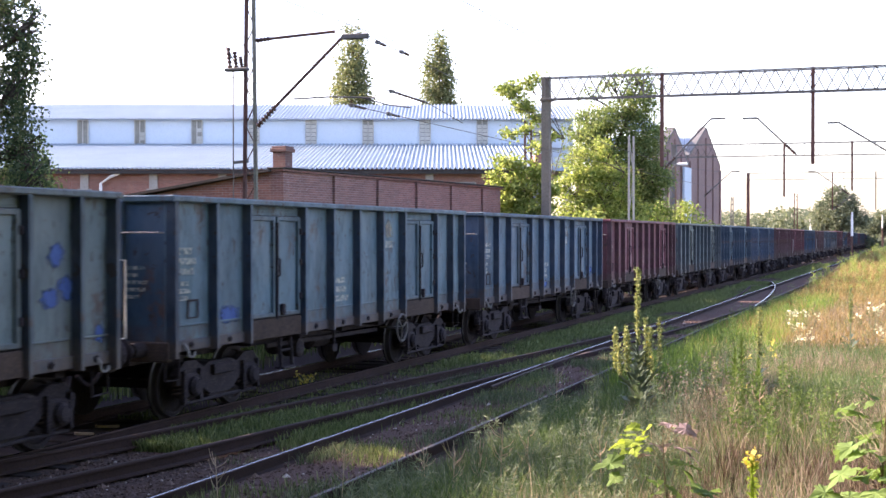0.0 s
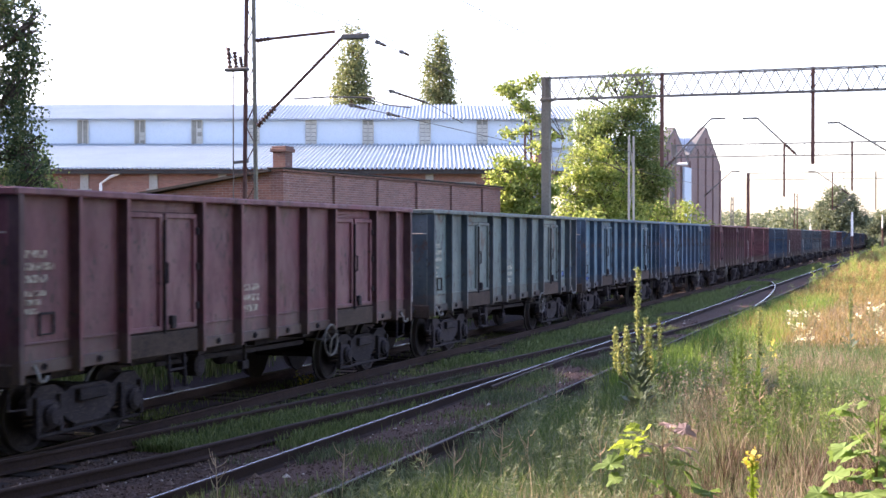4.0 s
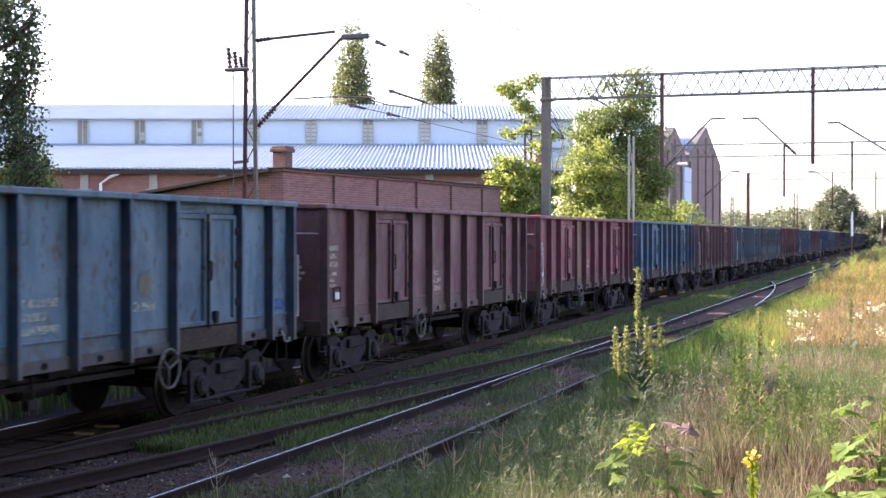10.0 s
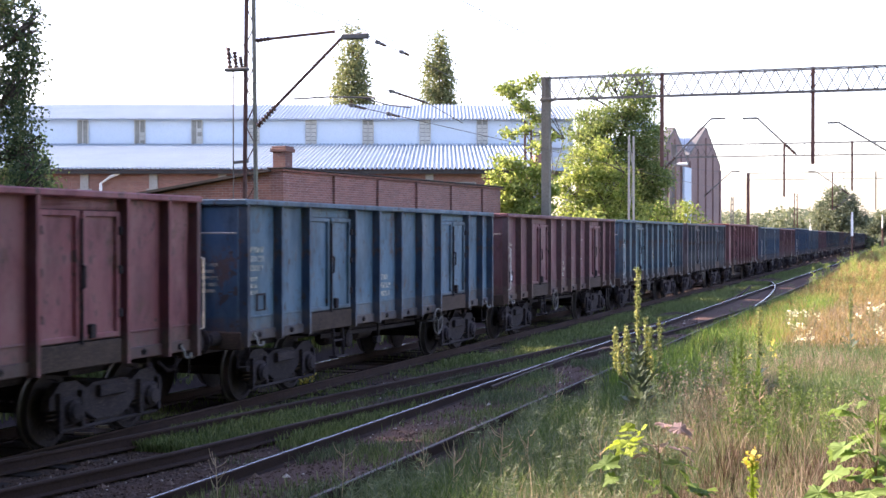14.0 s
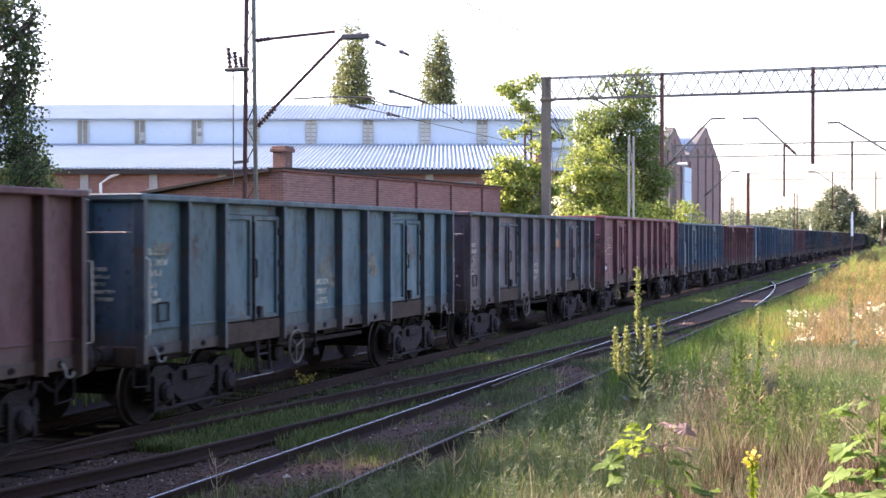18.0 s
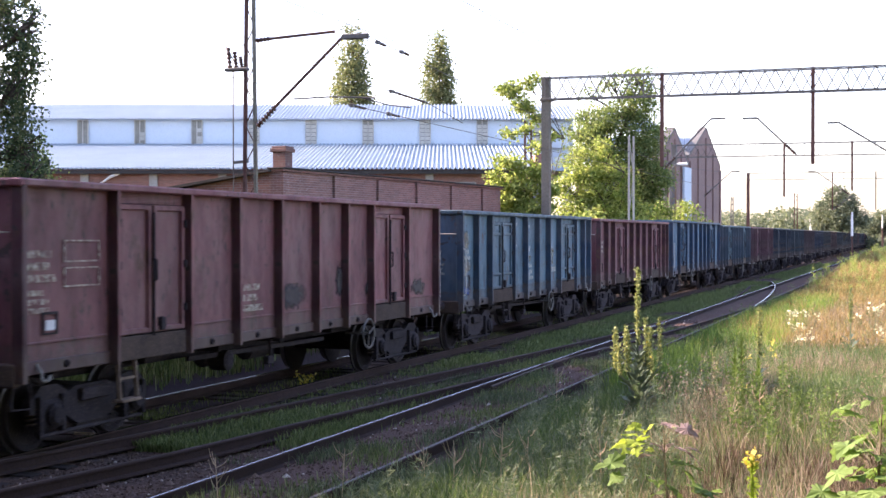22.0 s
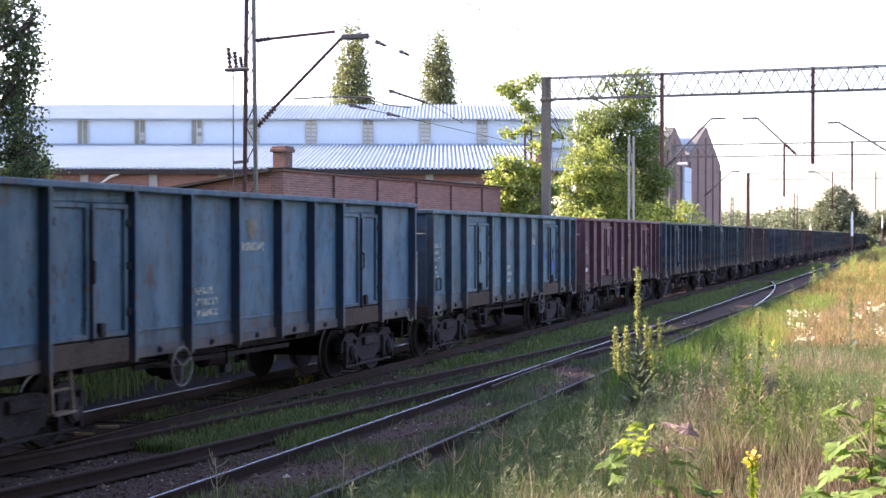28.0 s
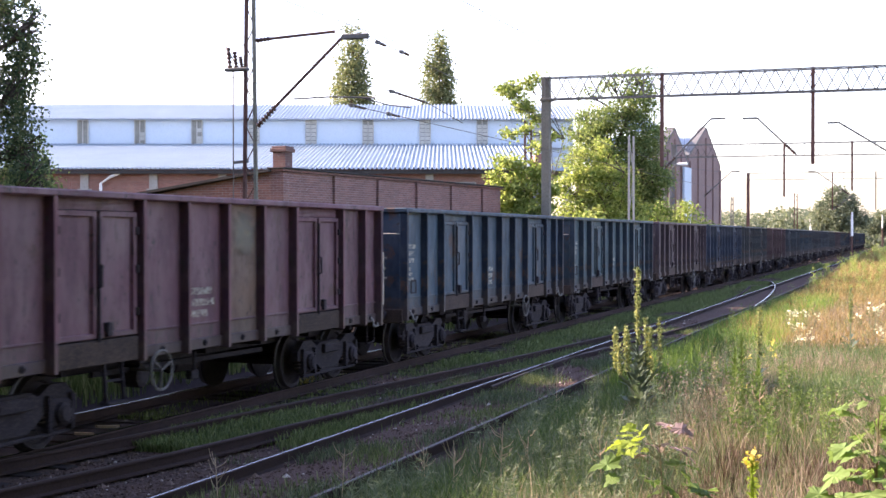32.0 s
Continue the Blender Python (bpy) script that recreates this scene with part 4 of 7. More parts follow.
    for y0, y1, z0, z1 in {2: ((4.5, 5.3, 1.36, 1.72), (-0.85, -0.1, 1.2, 1.42)), 4: ((4.65, 5.3, 1.4, 1.62), (5.6, 6.2, 1.38, 1.8)), 6: ((5.6, 6.2, 1.42, 1.62),),
                           1: ((-4.9, -4.2, 1.3, 1.6),), 17: ((5.6, 6.2, 1.42, 1.6),), 5: ((-6.0, -5.3, 1.22, 1.4),), 14: ((-6.1, -5.4, 1.25, 1.5), (5.6, 6.1, 1.5, 1.8))}.get(i, ()):
        part("paint_smear", patch(y0, y1, z0, z1, rng), BLUE_SPRAY, m, "smear of bright blue paint")
    e = Shape()
    for r in range(5):
        e.box(0.55 - 0.2, 0.55 + 0.42 * rng.uniform(0.6, 1), -hl + 0.018, -hl + 0.031, 1.75 + 0.1 * r, 1.8 + 0.1 * r)
    part("end_lettering", e, LETTERING, m)
    if i in (8, 10, 11, 14, 16):
        y = -hl + 0.06
        part("handrail", Shape().tube([(SHEET + 0.13, y, 2.34), (SHEET + 0.2, y, 2.3), (SHEET + 0.2, y, 1.32), (SHEET + 0.13, y, 1.28)], 0.013, 6), PALE_PAINT, m)
    if i in (7, 8, 10, 13, 18):
        part("destination_card", Shape().box(SHEET + 0.012, SHEET + 0.024, -hl + 0.62, -hl + 0.8, 1.5, 1.62), WHITE_CARD, m)
    if i == 6:
        part("torn_notice", patch(-hl + 0.3, -hl + 0.95, 2.12, 2.42, rng), LETTERING, m, "torn pale notice on the paint")
        for k in range(5):
            y, z = -hl + rng.uniform(0.25, 0.85), rng.uniform(1.3, 1.9)
            part("torn_notice", smear(y, z, rng), LETTERING, m, "scraps of pale torn paper")
    if i == 18:
        part("paint_patch", patch(0.49, 1.32, 2.31, 2.98, rng), WORN_SPRAY, m, "faded yellow painted panel")
    if i == 12:
        part("paint_patch", patch(1.87, 2.2, 2.3, 2.5, rng), ORANGE_MARK, m, "small orange paint mark")
    if i == 10:
        for k in range(26):
            y, z = rng.choice((-1.8, -0.5, 0.55, 1.87, 3.0)) + rng.uniform(-0.25, 0.25), rng.uniform(1.5, 2.9)
            q = rng.uniform(0.015, 0.05)
            part("paint_fleck", patch(y, y + q, z, z + q * rng.uniform(0.6, 1.6), rng), PALE_PAINT, m, "fleck of white paint")
    if i == 13:
        for y0, y1, z0, z1 in ((-0.3, 0.7, 1.4, 1.85), (3.2, 4.1, 1.45, 1.8), (1.9, 2.5, 1.5, 2.2), (5.7, 6.5, 1.4, 1.75), (-4.9, -4.2, 1.35, 1.7)):
            part("worn_patch", patch(y0, y1, z0, z1, rng), DARK_WORN, m, "dark worn patch of bare metal")
        box = Shape()
        for z0, z1 in ((2.3, 2.55), (2.0, 2.22)):
            box.box(SHEET + 0.002, SHEET + 0.016, -hl + 1.0, -hl + 1.75, z0, z0 + 0.02).box(SHEET + 0.002, SHEET + 0.016, -hl + 1.0, -hl + 1.75, z1, z1 + 0.02)
            box.box(SHEET + 0.002, SHEET + 0.016, -hl + 1.0, -hl + 1.02, z0, z1).box(SHEET + 0.002, SHEET + 0.016, -hl + 1.73, -hl + 1.75, z0, z1)
        part("stencil", box, LETTERING, m)
    if i == 0:
        for y, z in ((5.14, 2.4), (5.31, 1.98), (4.97, 1.86), (6.0, 1.39)):
            part("paint_smear", smear(y, z, rng), BLUE_SPRAY, m, "smear of bright blue paint")


def patch(y0, y1, z0, z1, rng, x=SHEET + 0.017):
    """A thin coat of paint with a ragged outline."""
    s = Shape()
    dy, dz, pts = y1 - y0, z1 - z0, []
    for a, b, c, d in ((y0, z0, 1, 0), (y1, z0, 0, 1), (y1, z1, -1, 0), (y0, z1, 0, -1)):
        for k in range(6):
            t = k / 6
            pts.append((a + c * dy * t + rng.uniform(-0.03, 0.03) * dy, b + d * dz * t + rng.uniform(-0.03, 0.03) * dz))
    n = len(pts)
    s.add([(x, a, b) for a, b in pts] + [(x - 0.012, a, b) for a, b in pts],
          [tuple(range(n)), tuple(range(n, 2 * n))[::-1]] + [(k, (k + 1) % n, n + (k + 1) % n, n + k) for k in range(n)])
    return s


def smear(y, z, rng):
    """An irregular flat patch of sprayed paint."""
    n = 14
    s = Shape()
    x = SHEET + 0.016
    pts = [(y + rng.uniform(0.10, 0.26) * math.cos(k * math.tau / n), z + rng.uniform(0.08, 0.2) * math.sin(k * math.tau / n)) for k in range(n)]
    s.add([(x, a, b) for a, b in pts] + [(x - 0.012, a, b) for a, b in pts],
          [tuple(range(n)), tuple(range(n, 2 * n))[::-1]] + [(k, (k + 1) % n, n + (k + 1) % n, n + k) for k in range(n)])
    return s


TRAIN = build_train()


def motions():
    """The whole train rolls past, slowing slightly; wheels of the wagons that come near turn with it."""
    times = [float(t) for t in range(33)]
    for i, (wagon, s) in enumerate(TRAIN):
        rows = []
        for t in times:
            y = s - run(t)
            heading = math.degrees(math.atan(CURVE_K * max(0.0, y - CURVE_Y)))
            rows.append((t, pose(train_x(y), y, 0, 0, 0, heading)))
        walk(wagon, rows)
    for plant, amount, tempo in SWAYING:
        p = plant.matrix_basis.translation.copy()
        rows = []
        for k in range(65):
            t = k * 0.5
            a = amount * (math.sin(tempo * t) + 0.5 * math.sin(2.7 * tempo * t + 1.0))
            rows.append((t, pose(p.x, p.y, p.z, 0.6 * amount * math.sin(1.7 * tempo * t), a, 0)))
        walk(plant, rows)
    turns = [k / 15.0 for k in range(481)]
    for wagon, s in TRAIN[:21]:
        for b in [c for c in wagon.children if c.name.startswith("bogie")]:
            for w in [c for c in b.children if c.name.startswith("wheelset")]:
                base = w.matrix_basis.translation.copy()
                walk(w, [(t, pose(base.x, base.y, base.z, math.degrees(run(t) / WHEEL_R))) for t in turns])


# ---- hall, brick shed and gabled building ----
def hall():
    """Long factory hall with a corrugated roof, a raised clerestory and a brick lower wall. Local x runs along it, y away from the track."""
    h = thing("factory_hall", "long brick factory hall with pale corrugated metal roofs and clerestory", "building", pose(-46.34, 68.59, -0.1, 0, 0, 19.27))
    x0, x1 = -14.0, 27.0
    part("wall", Shape().box(x0, x1, 0, 0.4, 0, 6.65), BRICK, h)
    part("end_wall", Shape().box(x1 - 0.4, x1 - 0.004, 0.404, 34, 0, 7.6), BRICK, h)
    part("end_wall", Shape().box(x0 + 0.004, x0 + 0.4, 0.404, 34, 0, 7.6), BRICK, h)
    part("back_wall", Shape().box(x0, x1, 34.004, 34.4, 0, 7.6), BRICK, h)

    def sheet(name, ya, za, yb, zb, pitch=0.27, over=0.3, x1=27.0, rib=1.0):
        s = Shape()
        n = int((x1 - x0 + 2 * over) / pitch)
        vs, fs = [], []
        for i in range(n + 1):
            x = x0 - over + i * pitch
            for dx, dz in ((0, 0), (pitch * 0.5, 0), (pitch * 0.62, 0.075), (pitch * 0.88, 0.075)):
                vs += [(x + dx, ya, za + dz * rib), (x + dx, yb, zb + dz * rib)]
        m = len(vs) // 2
        for i in range(m - 1):
            fs.append((2 * i, 2 * i + 2, 2 * i + 3, 2 * i + 1))
        s.add(vs, fs)
        s.box(x0 - over, x1 + over, *sorted((ya, yb)), min(za, zb) - 0.16, min(za, zb) - 0.13) if za == zb else None
        me = s.mesh(name, ROOF_METAL)
        return part(name, me, None, h, "pale ribbed metal roof sheeting")

    sheet("lower_roof", -0.5, 6.62, 16.9, 9.22, rib=1.5)
    part("eaves_board", Shape().box(x0, x1, -0.5, -0.42, 6.36, 6.56), TAR, h)
    part("clerestory_wall", Shape().box(x0, 30.4, 16.9, 17.2, 9.0, 11.1), CLAD, h)
    sheet("upper_roof", 16.4, 10.98, 25.0, 12.82, x1=30.4, rib=1.3)
    sheet("upper_roof_back", 25.0, 12.82, 34.0, 10.9, x1=30.4)
    x1 = 30.4
    part("back_roof", Shape().box(x0, x1, 33.9, 35.0, 7.4, 10.9), CLAD, h)
    part("clerestory_end", Shape().add([(x1 - 0.1, 16.9, 9.0), (x1 - 0.1, 34, 9.0), (x1 - 0.1, 34, 10.9), (x1 - 0.1, 25, 12.75), (x1 - 0.1, 16.9, 11.0),
                                        (x1 - 0.3, 16.9, 9.0), (x1 - 0.3, 34, 9.0), (x1 - 0.3, 34, 10.9), (x1 - 0.3, 25, 12.75), (x1 - 0.3, 16.9, 11.0)],
                                       [(0, 1, 2, 3, 4), (9, 8, 7, 6, 5), (0, 5, 6, 1), (1, 6, 7, 2), (2, 7, 8, 3), (3, 8, 9, 4), (4, 9, 5, 0)]), CLAD, h)
    part("clerestory_base", Shape().box(x0, x1, 17.2, 33.9, 7.4, 9.0), CLAD, h)
    # clerestory windows: two leaves each, some panes missing
    for k in range(-1, 9):
        xc = -0.5 + 4.065 * k
        win = part("window", Shape().box(xc - 0.36, xc + 0.36, 16.83, 16.9, 9.2, 10.98), DARK_GLASS, h)
        fr = Shape()
        for xx in (xc - 0.4, xc - 0.03, xc + 0.34):
            fr.box(xx, xx + 0.06, 16.77, 16.83, 9.18, 11.0)
        for zz in (9.18, 10.94):
            fr.box(xc - 0.4, xc + 0.4, 16.775, 16.826, zz, zz + 0.06)
        part("window_frame", fr, WINDOW_CREAM, win)
        for c in range(2):
            for r in range(6):
                z0 = 9.26 + 0.285 * r
                if k < 2:                               # tall leaves, the far one of some half broken out
                    pane = DUSTY_PANE if c == 0 or k < 0 or r > 3 or (r + k) % 3 == 0 else WINDOW_CREAM
                else:                                   # boarded with pale slats
                    pane = DUSTY_PANE if r == 5 and k % 2 == 0 else WINDOW_CREAM
                part("pane", Shape().box(xc - 0.33 + 0.37 * c, xc - 0.045 + 0.37 * c, 16.80, 16.822, z0, z0 + (0.27 if k < 2 else 0.24)), pane, win)
    # concrete piers and a white downpipe on the lower wall
    for k in range(0, 8):
        xc = -0.0 + 4.06 * k + (0.0 if k < 3 else 0)
        part("pier", Shape().bevel_box(xc - 0.24, xc + 0.24, -0.14, -0.004, 0, 6.4, 0.02), CONCRETE, h)
        if k < 3:
            part("bracket", Shape().bevel_box(xc - 0.42, xc + 0.42, -0.1, -0.002, 5.0, 5.5, 0.03), CONCRETE, h)
    part("downpipe", Shape().tube([(2.35, -0.35, 6.5), (1.6, -0.3, 6.2), (1.0, -0.25, 5.8), (0.98, -0.25, 0)], 0.09, 8), WHITEWASH, h, "white painted downpipe")
    for k in range(5):
        xw = 14.0 + 4.06 * k
        ww = part("window", Shape().box(xw - 0.9, xw + 0.9, -0.03, 0.02, 3.2, 5.9), DARK_GLASS, h)
        fr = Shape()
        for i in range(5):
            fr.box(xw - 0.92 + 0.45 * i, xw - 0.86 + 0.45 * i, -0.06, -0.03, 3.2, 5.9)
        for i in range(6):
            fr.box(xw - 0.92, xw + 0.94, -0.055, -0.032, 3.2 + 0.53 * i, 3.25 + 0.53 * i)
        part("window_frame", fr, CONCRETE, ww)


hall()


def brick_shed():
    """Low brick shed: long wall with pilasters towards the track, mono-pitch felt roof, chimney on the corner."""
    ang = math.degrees(math.atan2(16.56, 1.5)) - 90
    b = thing("brick_shed", "low red-brick shed with pilasters, felt roof and stub chimney", "building", pose(-18.1, 36.97, -0.1, 0, 0, ang))
    L, dpt, ht = 17.6, 9.5, 4.66
    wall = part("wall", Shape().box(-0.35, 0, 0, L, 0, ht), BRICK_PINK, b)
    part("end_wall", Shape().add([(-0.354, 0, 0), (-0.354, 0, ht), (-dpt, 0, 3.3), (-dpt, 0, 0), (-0.354, 0.35, 0), (-0.354, 0.35, ht), (-dpt, 0.35, 3.3), (-dpt, 0.35, 0)],
                                 [(0, 1, 2, 3), (7, 6, 5, 4), (0, 4, 5, 1), (1, 5, 6, 2), (2, 6, 7, 3), (3, 7, 4, 0)]), BRICK, b)
    part("end_wall", Shape().add([(-0.354, L - 0.35, 0), (-0.354, L - 0.35, ht), (-dpt, L - 0.35, 3.3), (-dpt, L - 0.35, 0), (-0.354, L, 0), (-0.354, L, ht), (-dpt, L, 3.3), (-dpt, L, 0)],
                                 [(0, 1, 2, 3), (7, 6, 5, 4), (0, 4, 5, 1), (1, 5, 6, 2), (2, 6, 7, 3), (3, 7, 4, 0)]), BRICK, b)
    part("back_wall", Shape().box(-dpt - 0.35, -dpt - 0.002, 0, L, 0, 3.3), BRICK, b)
    for k in range(7):
        y = 3.08 * k + (0.12 if k else 0.0)
        if y < L:
            part("pilaster", Shape().bevel_box(0.002, 0.09, y, y + 0.36, 0, ht - 0.02, 0.01), BRICK_PINK, b)
    part("cornice", Shape().bevel_box(-0.37, 0.1, -0.05, L + 0.05, ht + 0.004, ht + 0.075, 0.015), BRICK_PINK, b)
    part("coping", Shape().bevel_box(-0.42, 0.16, -0.1, L + 0.1, ht + 0.079, ht + 0.13, 0.012), TAR, b)
    part("roof", Shape().add([(-0.3, -0.2, ht + 0.0), (-dpt - 0.5, -0.2, 3.36), (-dpt - 0.5, L + 0.2, 3.36), (-0.3, L + 0.2, ht + 0.0),
                              (-0.3, -0.2, ht + 0.08), (-dpt - 0.5, -0.2, 3.44), (-dpt - 0.5, L + 0.2, 3.44), (-0.3, L + 0.2, ht + 0.08)],
                             [(3, 2, 1, 0), (4, 5, 6, 7), (0, 1, 5, 4), (1, 2, 6, 5), (2, 3, 7, 6), (3, 0, 4, 7)]), TAR, b)
    ch = part("chimney", Shape().bevel_box(-0.58, -0.14, 0.5, 0.92, ht + 0.1, ht + 0.78, 0.015), BRICK_SOOT, b)
    part("chimney_cap", Shape().bevel_box(-0.64, -0.08, 0.44, 0.98, ht + 0.62, ht + 0.74, 0.015).bevel_box(-0.61, -0.11, 0.47, 0.95, ht + 0.745, ht + 0.8, 0.01), BRICK_SOOT, ch)


brick_shed()


def gabled_building():
    """Brick building whose two shallow gables face the track, with pilasters and parapets."""
    g = thing("gabled_brick_building", "pink-brick building with two pointed gables facing the railway", "building", pose(-17.0, 89.6, -0.1))
    w = 17.75                                           # half the length of the front; local y runs along the track
    for k in range(2):
        ya, yb, ym, zs, zp = ((4.4, 17.4, 10.9, 8.2, 10.3), (17.42, 35.5, 26.6, 8.9, 11.5))[k]
        vs = []
        for x in (0.0, -0.5):
            vs += [(x, ya, 0), (x, yb, 0), (x, yb, zs), (x, ym + 0.35, zp + 0.2), (x, ym - 0.35, zp + 0.2), (x, ya, zs)]
        wall = part("gable_wall", Shape().add(vs, [(0, 1, 2, 3, 4, 5), (11, 10, 9, 8, 7, 6)] + [(i, (i + 1) % 6, 6 + (i + 1) % 6, 6 + i) for i in range(6)]), BRICK_FAR, g)
        part("coping", Shape().beam((-0.25, ya, zs + 0.1), (-0.25, ym - 0.3, zp + 0.3), 0.55, 0.16).beam((-0.25, ym + 0.3, zp + 0.3), (-0.25, yb, zs + 0.1), 0.55, 0.16)
             .beam((-0.25, ym - 0.4, zp + 0.32), (-0.25, ym + 0.4, zp + 0.32), 0.55, 0.16), STEEL_GREY, wall)
        for q in range(5):
            y = ya + 0.2 + (yb - ya - 1.2) * q / 4
            top = zs + (zp - zs) * (1 - abs(y + 0.4 - ym) / ((yb - ya) / 2)) - 0.45
            part("pilaster", Shape().bevel_box(0.004, 0.13, y, y + 0.8, 0, top, 0.03), BRICK_FAR, wall)
        zr = zs - 0.25
        vs = [(-0.5, ya, zr), (-0.5, ym, zp - 0.2), (-0.5, yb, zr), (-5.5, ya, zr), (-5.5, ym, zp - 0.2), (-5.5, yb, zr)]
        part("roof", Shape().add(vs, [(0, 1, 4, 3), (1, 2, 5, 4), (0, 3, 5, 2), (2, 1, 0), (3, 4, 5)]), ROOF_METAL, g)
    part("main_roof", Shape().add([(-0.7, 10.0, 9.6), (-0.7, 25.5, 9.9), (-5.4, 25.5, 13.1), (-5.4, 10.0, 12.0), (-0.7, 10.0, 9.4), (-0.7, 25.5, 9.7), (-5.4, 25.5, 12.9), (-5.4, 10.0, 11.8)],
                                  [(0, 1, 2, 3), (7, 6, 5, 4), (0, 4, 5, 1), (1, 5, 6, 2), (2, 6, 7, 3), (3, 7, 4, 0)]), ROOF_METAL, g, "pale metal roof between the gables")
    part("glazed_panel", Shape().bevel_box(0.14, 0.3, 13.6, 16.9, 3.5, 8.0, 0.03), CLAD, g, "pale blue glazed panel")
    part("end_wall", Shape().box(-5.5, -0.504, 4.4, 4.8, 0, 7.6), BRICK, g)
    part("end_wall", Shape().box(-5.5, -0.504, 2 * w - 0.4, 2 * w, 0, 9.1), BRICK, g)
    part("back_wall", Shape().box(-5.9, -5.502, 4.4, 2 * w, 0, 7.6), BRICK, g)


gabled_building()


# ---- overhead line: masts, portals, wires ----
def lattice_mast(x, y, top, w0, w1, material, label, zbase=-0.2, face=(1, 0), pitch=0.55, second=None, flange=0.10, lace=0.045):
    """Two channels joined by zig-zag bars, tapering upwards. face: the horizontal direction in which the channels stand apart."""
    m = thing("lattice_mast", label, "catenary mast", pose(x, y, zbase), "overhead line masts")
    h = top - zbase
    fx, fy = face
    for sgn in (-1, 1):
        part("channel", Shape().beam((sgn * w0 / 2 * fx, sgn * w0 / 2 * fy, 0), (sgn * w1 / 2 * fx, sgn * w1 / 2 * fy, h), flange, 0.07, up=(fy, fx, 0)), second if second and sgn > 0 else material, m)
    n = int(h / pitch)
    for i in range(n):
        za, zb = i * h / n, (i + 1) * h / n
        sg = 1 if i % 2 else -1
        wa, wb = w0 + (w1 - w0) * za / h, w0 + (w1 - w0) * zb / h
        part("lacing_bar", Shape().beam((sg * wa / 2 * fx, sg * wa / 2 * fy, za), (-sg * wb / 2 * fx, -sg * wb / 2 * fy, zb), lace, 0.02, up=(fy, fx, 0)), material, m)
    return m


def insulator(s, a, b, n=6, r=0.07):
    a, b = Vector(a), Vector(b)
    prof = []
    L = (b - a).length
    for i in range(n):
        q = L * i / n
        prof += [(q, 0.03), (q + L * 0.25 / n, r), (q + L * 0.55 / n, r * 0.9), (q + L * 0.8 / n, 0.03)]
    s.tube_profile(a, (b - a).normalized(), prof, 8)


def near_mast():
    m = lattice_mast(-14.0, 27.07, 8.6, 0.36, 0.16, STEEL_RUST, "rust-red lattice catenary mast with bracket arm", pitch=0.42, second=GREEN_GREY_STEEL, flange=0.07, lace=0.02)
    zb = -0.2
    def P(x, z, y=0.0):
        return (x + 14.0, y, z - zb)
    part("bracket_tie", Shape().tube([P(-13.86, 6.95), P(-11.95, 7.05)], 0.032, 8), STEEL_RUST, m)
    part("bracket_strut", Shape().tube([P(-13.4, 5.45), P(-11.76, 6.93)], 0.035, 8), STEEL_RUST, m)
    ins = Shape()
    insulator(ins, P(-13.82, 5.05), P(-13.38, 5.46), 7, 0.075)
    insulator(ins, P(-13.84, 6.94), P(-13.5, 6.97), 4, 0.06)
    part("insulator", ins, INSULATOR, m)
    part("arm_head", Shape().bevel_box(*[P(-11.78, 0)[0], P(-11.16, 0)[0]], -0.05, 0.05, 6.86 + 0.2, 6.98 + 0.2, 0.02), STEEL_GREY, m)
    part("registration_arm", Shape().tube([P(-12.95, 5.62), P(-12.0, 5.64), P(-11.0, 5.58)], 0.018, 6).tube([P(-11.35, 5.6), P(-10.7, 5.42), P(-10.2, 5.35)], 0.014, 6), STEEL_GREY, m)
    # isolating switch on a side arm, with its rod down to the ground
    sw = Shape().bevel_box(P(-14.6, 0)[0], P(-14.05, 0)[0], -0.08, 0.08, 6.28 + 0.2, 6.36 + 0.2, 0.02)
    sw.tube([P(-14.3, 6.34), P(-14.62, 6.88), P(-14.1, 6.86)], 0.02, 5)
    part("switch_frame", sw, STEEL_GREY, m)
    si = Shape()
    for xx, top in ((-14.5, 6.84), (-14.34, 6.74), (-14.2, 6.62)):
        insulator(si, P(xx, 6.36), P(xx - 0.05, top), 5, 0.06)
    part("insulator", si, INSULATOR, m)
    part("switch_rod", Shape().tube([P(-14.42, 6.3), P(-14.42, 0.8)], 0.015, 6).beam(P(-14.42, 4.25), P(-14.05, 4.28), 0.06).bevel_box(P(-14.5, 0)[0], P(-14.34, 0)[0], -0.08, 0.08, 0.8, 1.2, 0.02), STEEL_GREY, m)


near_mast()


def truss(p, a, b, high, deep, material, pitch=0.86, bar=0.036):
    """A light lattice beam from a to b (top centre line), with four chords and zig-zag sides."""
    a, b = Vector(a), Vector(b)
    d = (b - a).normalized()
    s = d.cross(Vector((0, 0, 1))).normalized() * deep / 2
    dn = Vector((0, 0, -high))
    for off in (s, -s, s + dn, -s + dn):
        part("chord", Shape().beam(a + off, b + off, 0.05), STEEL_GREY, p)
    n = int((b - a).length / pitch)
    for i in range(n):
        for off, ph in ((s, 0.0), (-s, 0.5)):
            q0, q1, q2 = (a.lerp(b, min(1.0, (i + ph + k) / n)) for k in (0.0, 0.5, 1.0))
            part("lacing_bar", Shape().beam(q0 + off, q1 + off + dn, bar).beam(q1 + off + dn, q2 + off, bar), material, p)
    for k in (0.0, 0.26, 0.5, 0.76, 1.0):
        q = a.lerp(b, k)
        part("batten", Shape().beam(q + s, q - s, 0.05).beam(q + s + dn, q - s + dn, 0.05).beam(q + s, q + s + dn, 0.035), STEEL_GREY, p)


